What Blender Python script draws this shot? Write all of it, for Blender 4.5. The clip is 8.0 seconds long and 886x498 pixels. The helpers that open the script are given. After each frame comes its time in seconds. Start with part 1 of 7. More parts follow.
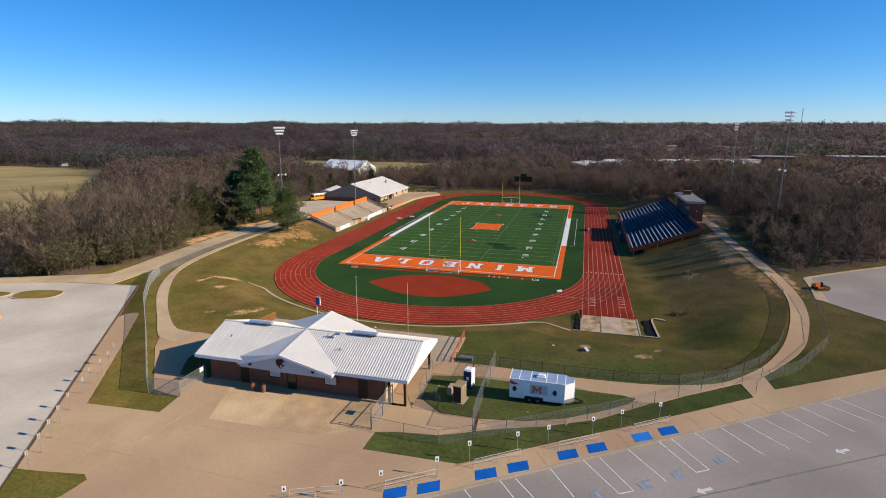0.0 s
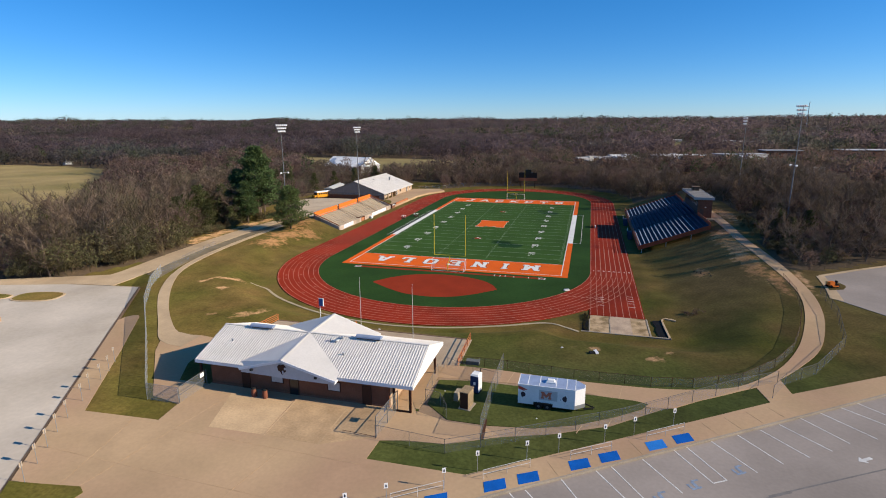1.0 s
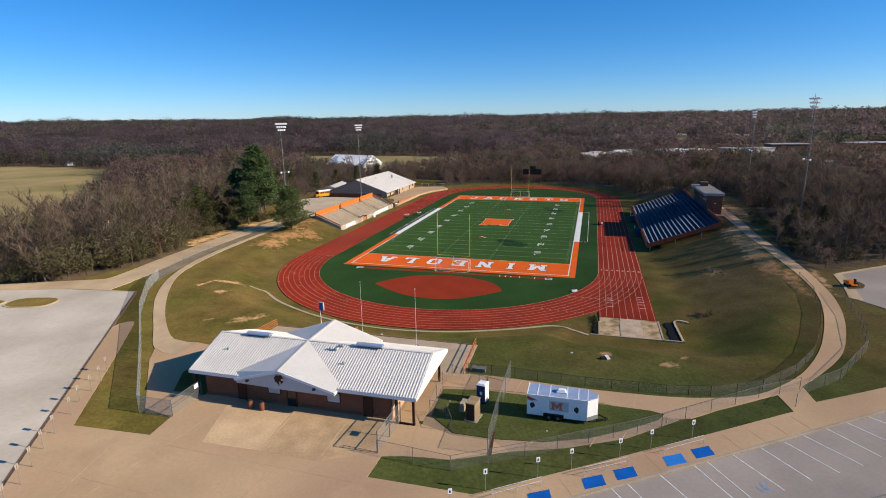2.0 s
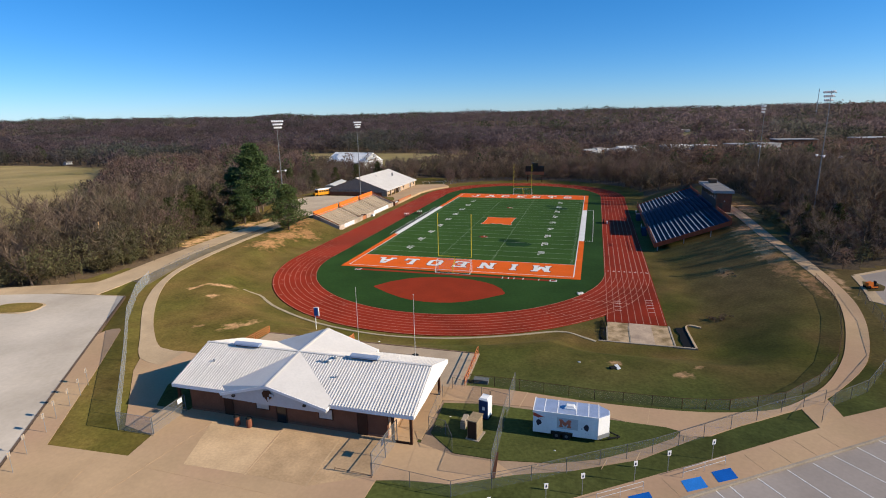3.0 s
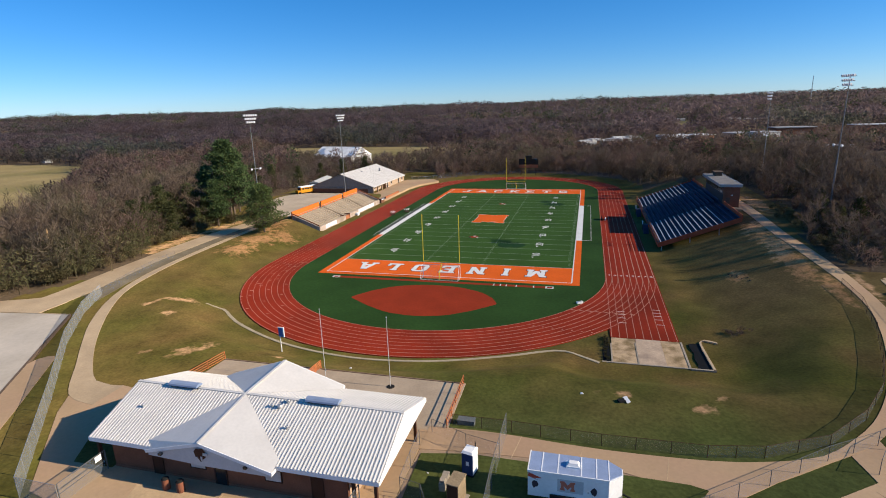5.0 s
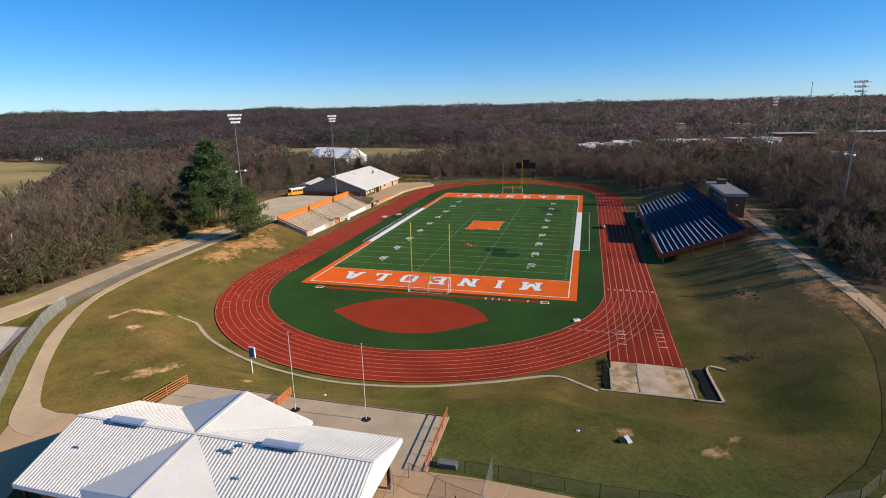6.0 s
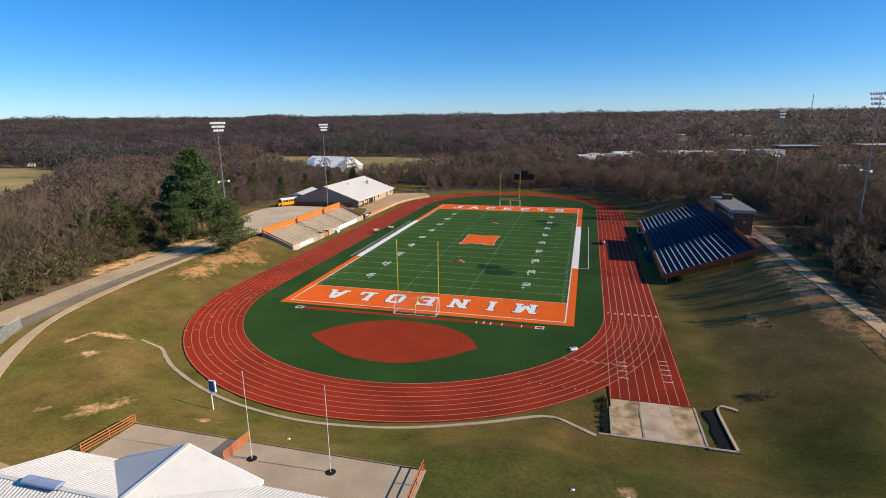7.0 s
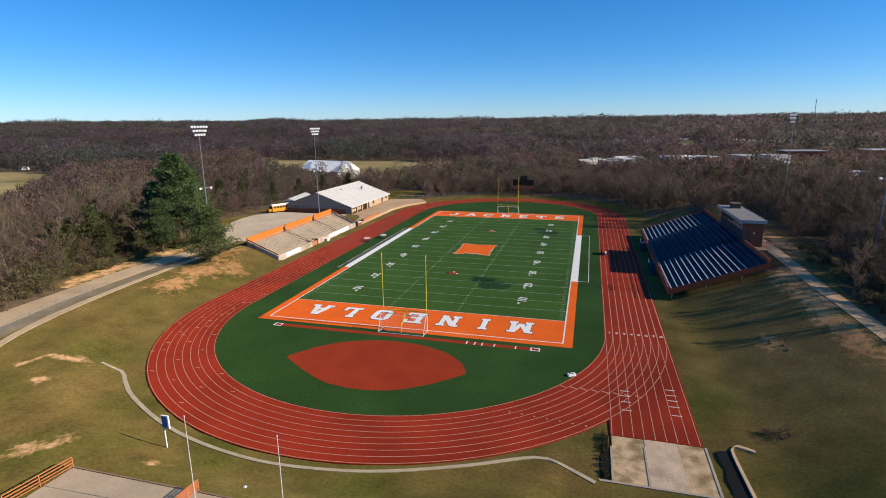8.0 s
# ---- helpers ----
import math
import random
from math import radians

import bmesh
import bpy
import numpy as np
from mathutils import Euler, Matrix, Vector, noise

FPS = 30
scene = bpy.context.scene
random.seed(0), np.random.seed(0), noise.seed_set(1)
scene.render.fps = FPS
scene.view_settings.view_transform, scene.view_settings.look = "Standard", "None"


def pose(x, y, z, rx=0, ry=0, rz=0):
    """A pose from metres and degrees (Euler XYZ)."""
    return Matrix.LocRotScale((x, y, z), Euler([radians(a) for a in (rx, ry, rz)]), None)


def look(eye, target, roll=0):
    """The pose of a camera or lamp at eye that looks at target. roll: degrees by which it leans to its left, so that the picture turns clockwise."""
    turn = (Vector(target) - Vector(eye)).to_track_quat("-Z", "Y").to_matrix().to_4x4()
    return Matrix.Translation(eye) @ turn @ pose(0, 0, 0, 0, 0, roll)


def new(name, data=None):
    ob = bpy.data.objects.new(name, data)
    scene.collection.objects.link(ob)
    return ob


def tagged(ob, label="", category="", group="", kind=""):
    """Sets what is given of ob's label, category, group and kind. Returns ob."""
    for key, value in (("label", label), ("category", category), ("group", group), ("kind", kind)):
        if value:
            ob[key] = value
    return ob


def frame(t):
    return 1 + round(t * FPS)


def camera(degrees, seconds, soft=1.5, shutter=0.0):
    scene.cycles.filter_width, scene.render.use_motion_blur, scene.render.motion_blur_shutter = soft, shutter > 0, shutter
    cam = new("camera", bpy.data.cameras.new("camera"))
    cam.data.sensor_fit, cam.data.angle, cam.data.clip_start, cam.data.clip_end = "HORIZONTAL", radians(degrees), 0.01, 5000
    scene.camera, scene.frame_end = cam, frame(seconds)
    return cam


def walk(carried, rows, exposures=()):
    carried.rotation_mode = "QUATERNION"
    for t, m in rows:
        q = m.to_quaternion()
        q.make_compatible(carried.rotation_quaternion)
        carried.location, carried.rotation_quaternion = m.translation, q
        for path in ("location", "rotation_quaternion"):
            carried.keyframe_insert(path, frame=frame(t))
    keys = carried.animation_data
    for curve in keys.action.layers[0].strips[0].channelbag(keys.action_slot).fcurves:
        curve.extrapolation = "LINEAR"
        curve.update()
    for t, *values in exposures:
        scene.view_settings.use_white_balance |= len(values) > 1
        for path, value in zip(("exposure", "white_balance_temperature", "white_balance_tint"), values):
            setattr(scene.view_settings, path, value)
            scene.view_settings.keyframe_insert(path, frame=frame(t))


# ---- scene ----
cam = camera(79.5, 8.0, 1.0)
PATH = [
    (0, (28.955, -113.015, 31.74), (28.458, -111.131, 31.29), 0.1),
    (0.5, (28.699, -112.243, 31.873), (28.195, -110.361, 31.419), 0.1),
    (1, (28.323, -111.234, 31.954), (27.812, -109.358, 31.489), -0.3),
    (1.5, (27.965, -109.932, 31.978), (27.447, -108.059, 31.505), -0.7),
    (3, (26.793, -104.546, 31.829), (26.262, -102.68, 31.342), -1.2),
    (3.5, (26.544, -102.301, 31.75), (26.014, -100.438, 31.25), -1.5),
    (4, (26.317, -99.916, 31.657), (25.789, -98.055, 31.148), -1.8),
    (4.5, (26.107, -97.233, 31.588), (25.585, -95.372, 31.072), -2.1),
    (4.7, (26.027, -96.072, 31.585), (25.51, -94.21, 31.07), -2.1),
    (6, (25.769, -88.24, 31.756), (25.265, -86.373, 31.245), -1.2),
    (6.5, (25.819, -84.861, 31.784), (25.316, -82.988, 31.294), -0.8),
    (7, (25.985, -81.398, 31.834), (25.479, -79.524, 31.354), -0.7),
    (7.5, (26.186, -77.917, 31.853), (25.675, -76.042, 31.379), -0.7),
    (8, (26.274, -74.599, 31.869), (25.761, -72.723, 31.402), -0.6),
]
EXPOSE = [(0.0, 0.42), (4.0, 0.43), (8.0, 0.48)]        # seconds, stops
walk(cam, [(t, look(eye, target, roll)) for t, eye, target, roll in PATH], EXPOSE)

# ---------------------------------------------------------------- light
SUN_AZ, SUN_EL = 1.5, 26.7          # azimuth from +x towards +y, elevation
sun_vec = Vector((math.cos(radians(SUN_EL)) * math.cos(radians(SUN_AZ)),
                  math.cos(radians(SUN_EL)) * math.sin(radians(SUN_AZ)), math.sin(radians(SUN_EL))))
world = bpy.data.worlds.new("world")
scene.world = world
world.use_nodes = True
wn = world.node_tree
sky = wn.nodes.new("ShaderNodeTexSky")
sky.sky_type = "NISHITA"
sky.sun_disc = False
sky.sun_elevation = radians(SUN_EL)
sky.sun_rotation = radians(90 - SUN_AZ)
sky.altitude = 2200
sky.air_density, sky.dust_density, sky.ozone_density = 1.0, 0.7, 5.5
wn.nodes["Background"].inputs["Strength"].default_value = 0.1
clear = wn.nodes.new("ShaderNodeMix")           # the deep blue of a clear, dry winter sky
clear.data_type, clear.blend_type = "RGBA", "MULTIPLY"
clear.inputs["Factor"].default_value = 1.0
clear.inputs[7].default_value = (0.885, 0.94, 1.035, 1)
rich = wn.nodes.new("ShaderNodeHueSaturation")
rich.inputs["Saturation"].default_value = 1.2
wn.links.new(sky.outputs["Color"], clear.inputs[6])
wn.links.new(clear.outputs[2], rich.inputs["Color"])
even = wn.nodes.new("ShaderNodeMix")            # thin, even blue light of the whole dome
even.data_type = "RGBA"
even.inputs["Factor"].default_value = 0.14
even.inputs[7].default_value = (0.6, 3.0, 6.6, 1)
wn.links.new(rich.outputs["Color"], even.inputs[6])
wn.links.new(even.outputs[2], wn.nodes["Background"].inputs["Color"])
sun = new("sun", bpy.data.lights.new("sun", "SUN"))
sun.data.energy, sun.data.angle, sun.data.color = 5.0, radians(0.53), (1.0, 0.87, 0.68)
sun.matrix_world = look(sun_vec * 200, (0, 0, 0))


# ---------------------------------------------------------------- materials
def material(name, base, rough=0.85, vary=0.25, scale=1.0, fine=0.15, fine_scale=20.0, bump=0.0, metal=0.0,
             other=None, other_scale=0.2, other_at=0.55, other_soft=0.1, island=0.0, objvary=0.0, spec=0.06, trans=0.0, dry=None, fuzz=0.25, tone=0.0, bare=None):
    """A surface with variation at two scales, an optional second colour in patches, and relief."""
    m = bpy.data.materials.new(name)
    m.use_nodes = True
    nt = m.node_tree
    N, L = nt.nodes, nt.links
    b = N["Principled BSDF"]
    b.inputs["Roughness"].default_value = rough
    b.inputs["Metallic"].default_value = metal
    b.inputs["Specular IOR Level"].default_value = spec
    b.inputs["Diffuse Roughness"].default_value = fuzz
    geo = N.new("ShaderNodeNewGeometry")
    pos = geo.outputs["Position"]

    def tex(sc, detail):
        n = N.new("ShaderNodeTexNoise")
        n.inputs["Scale"].default_value, n.inputs["Detail"].default_value = sc, detail
        L.new(pos, n.inputs["Vector"])
        return n.outputs["Fac"]

    def spread(sock, amount):
        n = N.new("ShaderNodeMapRange")
        n.inputs["From Min"].default_value, n.inputs["From Max"].default_value = 0.25, 0.75
        n.inputs["To Min"].default_value, n.inputs["To Max"].default_value = 1 - amount, 1 + amount
        L.new(sock, n.inputs["Value"])
        return n.outputs["Result"]

    def times(a, c):
        n = N.new("ShaderNodeMath")
        n.operation = "MULTIPLY"
        L.new(a, n.inputs[0]), L.new(c, n.inputs[1])
        return n.outputs[0]

    f = tex(fine_scale, 4)
    fac = times(spread(tex(scale, 5), vary), spread(f, fine))
    if island:
        n = N.new("ShaderNodeMapRange")
        n.inputs["To Min"].default_value, n.inputs["To Max"].default_value = 1 - island, 1 + island
        L.new(geo.outputs["Random Per Island"], n.inputs["Value"])
        fac = times(fac, n.outputs["Result"])
    if objvary:
        oi = N.new("ShaderNodeObjectInfo")
        n = N.new("ShaderNodeMapRange")
        n.inputs["To Min"].default_value, n.inputs["To Max"].default_value = 1 - objvary, 1 + objvary
        L.new(oi.outputs["Random"], n.inputs["Value"])
        fac = times(fac, n.outputs["Result"])
    if tone:                                    # each tree of a wood has its own shade of brown
        at = N.new("ShaderNodeAttribute")
        at.attribute_name = "tone"
        n = N.new("ShaderNodeMapRange")
        n.inputs["To Min"].default_value, n.inputs["To Max"].default_value = 1 - tone, 1 + tone
        L.new(at.outputs["Fac"], n.inputs["Value"])
        fac = times(fac, n.outputs["Result"])
    rgb = N.new("ShaderNodeRGB")
    rgb.outputs[0].default_value = (*base, 1)
    col = rgb.outputs[0]
    if other:
        mr = N.new("ShaderNodeMapRange")
        mr.inputs["From Min"].default_value, mr.inputs["From Max"].default_value = other_at - other_soft, other_at + other_soft
        L.new(tex(other_scale, 7), mr.inputs["Value"])
        mx = N.new("ShaderNodeMix")
        mx.data_type = "RGBA"
        L.new(mr.outputs["Result"], mx.inputs["Factor"])
        L.new(col, mx.inputs[6])
        mx.inputs[7].default_value = (*other, 1)
        col = mx.outputs[2]
    if dry:                                     # drier grass westward and on the east bank, its colour also paled for sunlight
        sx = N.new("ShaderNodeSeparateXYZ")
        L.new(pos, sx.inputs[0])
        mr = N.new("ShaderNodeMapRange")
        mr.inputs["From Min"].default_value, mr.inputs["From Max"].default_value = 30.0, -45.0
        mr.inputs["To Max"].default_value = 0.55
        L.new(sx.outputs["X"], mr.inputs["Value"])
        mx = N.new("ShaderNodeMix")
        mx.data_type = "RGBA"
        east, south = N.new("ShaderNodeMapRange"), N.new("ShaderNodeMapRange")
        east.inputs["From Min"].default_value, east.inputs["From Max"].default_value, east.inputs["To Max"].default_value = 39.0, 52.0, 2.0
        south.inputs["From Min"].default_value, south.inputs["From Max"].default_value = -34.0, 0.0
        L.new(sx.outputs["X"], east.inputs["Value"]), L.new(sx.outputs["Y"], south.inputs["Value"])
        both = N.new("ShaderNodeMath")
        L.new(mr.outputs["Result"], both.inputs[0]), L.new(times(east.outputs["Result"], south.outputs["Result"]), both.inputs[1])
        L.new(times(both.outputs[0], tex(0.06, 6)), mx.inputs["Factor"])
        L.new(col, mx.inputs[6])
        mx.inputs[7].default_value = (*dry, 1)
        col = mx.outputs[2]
        lush, right = N.new("ShaderNodeMapRange"), N.new("ShaderNodeMapRange")      # watered lawn south of the path
        lush.inputs["From Min"].default_value, lush.inputs["From Max"].default_value, lush.inputs["To Max"].default_value = -36.0, -52.0, 0.85
        right.inputs["From Min"].default_value, right.inputs["From Max"].default_value = -14.0, 4.0
        L.new(sx.outputs["Y"], lush.inputs["Value"]), L.new(sx.outputs["X"], right.inputs["Value"])
        mx = N.new("ShaderNodeMix")
        mx.data_type = "RGBA"
        L.new(times(lush.outputs["Result"], right.outputs["Result"]), mx.inputs["Factor"])
        L.new(col, mx.inputs[6])
        mx.inputs[7].default_value = (0.068, 0.086, 0.024, 1)
        col = mx.outputs[2]
    for key, tint in (bare or {}).items():      # worn soil with ragged edges, where the land carries it
        at = N.new("ShaderNodeAttribute")
        at.attribute_name = key
        ad = N.new("ShaderNodeMath")
        ad.operation = "MULTIPLY_ADD"
        L.new(tex(0.75, 8), ad.inputs[0])
        ad.inputs[1].default_value = 1.7
        L.new(at.outputs["Fac"], ad.inputs[2])
        mr = N.new("ShaderNodeMapRange")
        mr.inputs["From Min"].default_value, mr.inputs["From Max"].default_value = 1.15, 1.55
        L.new(ad.outputs[0], mr.inputs["Value"])
        gate = N.new("ShaderNodeMapRange")
        gate.inputs["From Min"].default_value, gate.inputs["From Max"].default_value = 0.06, 0.3
        L.new(at.outputs["Fac"], gate.inputs["Value"])
        mx = N.new("ShaderNodeMix")
        mx.data_type = "RGBA"
        L.new(times(mr.outputs["Result"], gate.outputs["Result"]), mx.inputs["Factor"])
        L.new(col, mx.inputs[6])
        mx.inputs[7].default_value = (*tint, 1)
        col = mx.outputs[2]
    vm = N.new("ShaderNodeVectorMath")
    vm.operation = "SCALE"
    L.new(col, vm.inputs[0]), L.new(fac, vm.inputs["Scale"])
    L.new(vm.outputs[0], b.inputs["Base Color"])
    if trans:
        tl = N.new("ShaderNodeBsdfTranslucent")
        ms = N.new("ShaderNodeMixShader")
        ms.inputs[0].default_value = trans
        L.new(vm.outputs[0], tl.inputs["Color"])
        L.new(b.outputs[0], ms.inputs[1]), L.new(tl.outputs[0], ms.inputs[2])
        L.new(ms.outputs[0], N["Material Output"].inputs["Surface"])
    if bump:
        bn = N.new("ShaderNodeBump")
        bn.inputs["Strength"].default_value, bn.inputs["Distance"].default_value = min(1.0, bump * 10), bump
        L.new(f, bn.inputs["Height"]), L.new(bn.outputs["Normal"], b.inputs["Normal"])
    return m


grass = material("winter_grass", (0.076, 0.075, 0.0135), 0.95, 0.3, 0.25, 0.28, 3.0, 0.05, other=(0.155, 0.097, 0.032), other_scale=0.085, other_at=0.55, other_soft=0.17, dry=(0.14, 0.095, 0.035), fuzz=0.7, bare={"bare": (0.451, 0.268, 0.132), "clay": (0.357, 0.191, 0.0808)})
leaf_litter = material("leaf_litter", (0.0978, 0.0697, 0.0442), 0.95, 0.35, 0.15, 0.3, 2.0, fuzz=0.6)
concrete = material("tan_concrete", (0.459, 0.315, 0.184), 0.85, 0.16, 0.2, 0.06, 3.0, 0.0, other=(0.374, 0.242, 0.151), other_scale=0.1, other_at=0.53, other_soft=0.14, fuzz=0.12)
path_concrete = material("dusty_path_concrete", (0.455, 0.336, 0.212), 0.9, 0.14, 0.25, 0.1, 5.0, other=(0.391, 0.289, 0.183), other_scale=0.15, fuzz=0.15)
old_concrete = material("weathered_grey_concrete", (0.332, 0.276, 0.212), 0.9, 0.2, 0.3, 0.15, 6.0, fuzz=0.15)
lot_grey = material("pale_parking_concrete", (0.493, 0.429, 0.353), 0.85, 0.16, 0.1, 0.06, 2.0, other=(0.399, 0.34, 0.268), other_scale=0.07, other_soft=0.14, fuzz=0.15)
asphalt = material("worn_parking_asphalt", (0.281, 0.241, 0.21), 0.85, 0.16, 0.1, 0.06, 3.0, other=(0.323, 0.276, 0.241), other_scale=0.09, other_soft=0.08, fuzz=0.1)
track_red = material("red_rubber_track", (0.252, 0.0262, 0.0105), 0.85, 0.16, 0.1, 0.12, 3.0, other=(0.184, 0.021, 0.0088), other_scale=0.08, fuzz=0.5)
turf = material("green_artificial_turf", (0.038, 0.083, 0.0165), 0.9, 0.16, 0.1, 0.15, 2.0, fuzz=0.4)
turf_dark = material("dark_green_turf", (0.0235, 0.0565, 0.0125), 0.9, 0.26, 0.08, 0.15, 2.0, fuzz=0.4)
turf_red = material("red_turf_inlay", (0.238, 0.0306, 0.011), 0.9, 0.14, 0.2, 0.12, 3.0, fuzz=0.4)
turf_orange = material("orange_turf", (0.67, 0.114, 0.0145), 0.9, 0.1, 0.2, 0.1, 3.0, fuzz=0.3)
turf_white = material("white_turf", (0.663, 0.654, 0.629), 0.9, 0.06, 0.3, 0.06, 4.0)
turf_black = material("black_turf", (0.0255, 0.0255, 0.0298), 0.9, 0.1)
line_white = material("white_line_paint", (0.612, 0.595, 0.561), 0.8, 0.15, 1.5, 0.15, 8.0)
worn_line = material("worn_turf_line", (0.246, 0.289, 0.204), 0.85, 0.2, 0.5, 0.15, 6.0)
track_mark = material("pale_track_mark", (0.527, 0.391, 0.34), 0.8, 0.15, 1.0, 0.15, 8.0)
lane_paint = material("pale_lane_paint", (0.442, 0.23, 0.162), 0.8, 0.15, 1.0, 0.15, 8.0)
blue_paint = material("bright_blue_paint", (0.0068, 0.102, 0.408), 0.7, 0.15, 0.8, 0.1, 8.0)
faded_blue = material("faded_blue_paint", (0.23, 0.285, 0.365), 0.8, 0.25, 1.5, 0.2, 8.0)
roof_white = material("white_metal_roofing", (0.61, 0.575, 0.53), 0.5, 0.07, 0.4, 0.05, 4.0, spec=0.3, fuzz=0.0)
white_paint = material("white_paint", (0.8, 0.79, 0.77), 0.6, 0.08, 0.6, 0.05, 5.0)
siding = material("pale_grey_siding", (0.527, 0.518, 0.51), 0.7, 0.08, 0.6, 0.06, 5.0)
brick_brown = material("brown_brick", (0.212, 0.0978, 0.0595), 0.9, 0.15, 1.0, 0.2, 12.0, objvary=0.2)
tan_brick = material("tan_brick", (0.442, 0.315, 0.212), 0.9, 0.12, 0.8, 0.15, 10.0)
brown_steel = material("dark_brown_steel", (0.0723, 0.034, 0.0213), 0.6, 0.1)
grey_steel = material("galvanised_steel", (0.383, 0.391, 0.399), 0.45, 0.12, 1.0, 0.05, metal=0.6)
dark_glass = material("dark_glass", (0.02, 0.022, 0.025), 0.15, 0.1, spec=0.5)
orange_paint = material("orange_painted_steel", (0.663, 0.17, 0.0298), 0.6, 0.12, 0.7, 0.08, 6.0)
rust_orange = material("faded_orange_paint", (0.425, 0.162, 0.0765), 0.7, 0.2, 0.8, 0.1, 6.0)
yellow_paint = material("yellow_painted_steel", (0.612, 0.493, 0.051), 0.5, 0.1)
aluminium = material("bare_aluminium", (0.48, 0.5, 0.53), 0.4, 0.1, 1.0, 0.05, metal=0.35)
navy = material("navy_blue_decking", (0.029, 0.036, 0.06), 0.55, 0.2, 0.6, 0.1, 6.0)
black_rubber = material("black_rubber", (0.02, 0.02, 0.02), 0.8, 0.1)
dark_void = material("dark_wet_soil", (0.012, 0.012, 0.012), 0.7, 0.2)
bark = material("grey_brown_bark", (0.15, 0.11, 0.083), 0.95, 0.25, 1.0, 0.2, 10.0, objvary=0.25)
twigs = material("bare_winter_twigs", (0.18, 0.131, 0.097), 0.95, 0.3, 0.04, 0.2, 3.0, objvary=0.22, island=0.14, trans=0.3, other=(0.119, 0.106, 0.0627), other_scale=0.07, other_at=0.58, fuzz=0.4)
# bluer and greyer than near twigs, with distance haze put into the colour
far_twigs = material("hazy_distant_woods", (0.158, 0.113, 0.108), 0.95, 0.35, 0.012, 0.3, 0.05, island=0.03, trans=0.66, other=(0.114, 0.112, 0.0836), other_scale=0.007, other_at=0.58, other_soft=0.06, fuzz=0.25, tone=0.24)
wood_mass = material("massed_winter_twigs", (0.185, 0.121, 0.1), 0.95, 0.25, 0.04, 0.2, 3.0, island=0.08, trans=0.52, other=(0.152, 0.128, 0.085), other_scale=0.06, other_at=0.55, fuzz=0.4, tone=0.32)
cedar = material("dull_cedar_foliage", (0.0997, 0.106, 0.0437), 0.9, 0.3, 0.4, 0.2, 4.0, island=0.35, objvary=0.25, trans=0.35, fuzz=0.4)
grove = material("massed_evergreen", (0.075, 0.088, 0.042), 0.9, 0.3, 0.05, 0.2, 2.0, island=0.3, trans=0.3, fuzz=0.3, tone=0.35)
field_grass = material("pale_field_grass", (0.255, 0.196, 0.0892), 0.95, 0.2, 0.05, 0.15, 1.0, other=(0.178, 0.149, 0.0595), other_scale=0.014)


def link_mesh_material():
    """Chain link seen from afar: thin grey wire with gaps."""
    m = bpy.data.materials.new("chain_link_wire")
    m.use_nodes = True
    nt = m.node_tree
    N, L = nt.nodes, nt.links
    b = N["Principled BSDF"]
    b.inputs["Base Color"].default_value = (0.3, 0.31, 0.32, 1)
    b.inputs["Roughness"].default_value = 0.5
    t = N.new("ShaderNodeBsdfTransparent")
    mix = N.new("ShaderNodeMixShader")
    geo = N.new("ShaderNodeNewGeometry")
    no = N.new("ShaderNodeTexNoise")
    no.inputs["Scale"].default_value = 1.5
    mr = N.new("ShaderNodeMapRange")
    mr.inputs["To Min"].default_value, mr.inputs["To Max"].default_value = 0.04, 0.16
    L.new(geo.outputs["Position"], no.inputs["Vector"])
    L.new(no.outputs["Fac"], mr.inputs["Value"])
    L.new(mr.outputs["Result"], mix.inputs[0])
    L.new(t.outputs[0], mix.inputs[1]), L.new(b.outputs[0], mix.inputs[2])
    L.new(mix.outputs[0], N["Material Output"].inputs["Surface"])
    return m


chain_link = link_mesh_material()


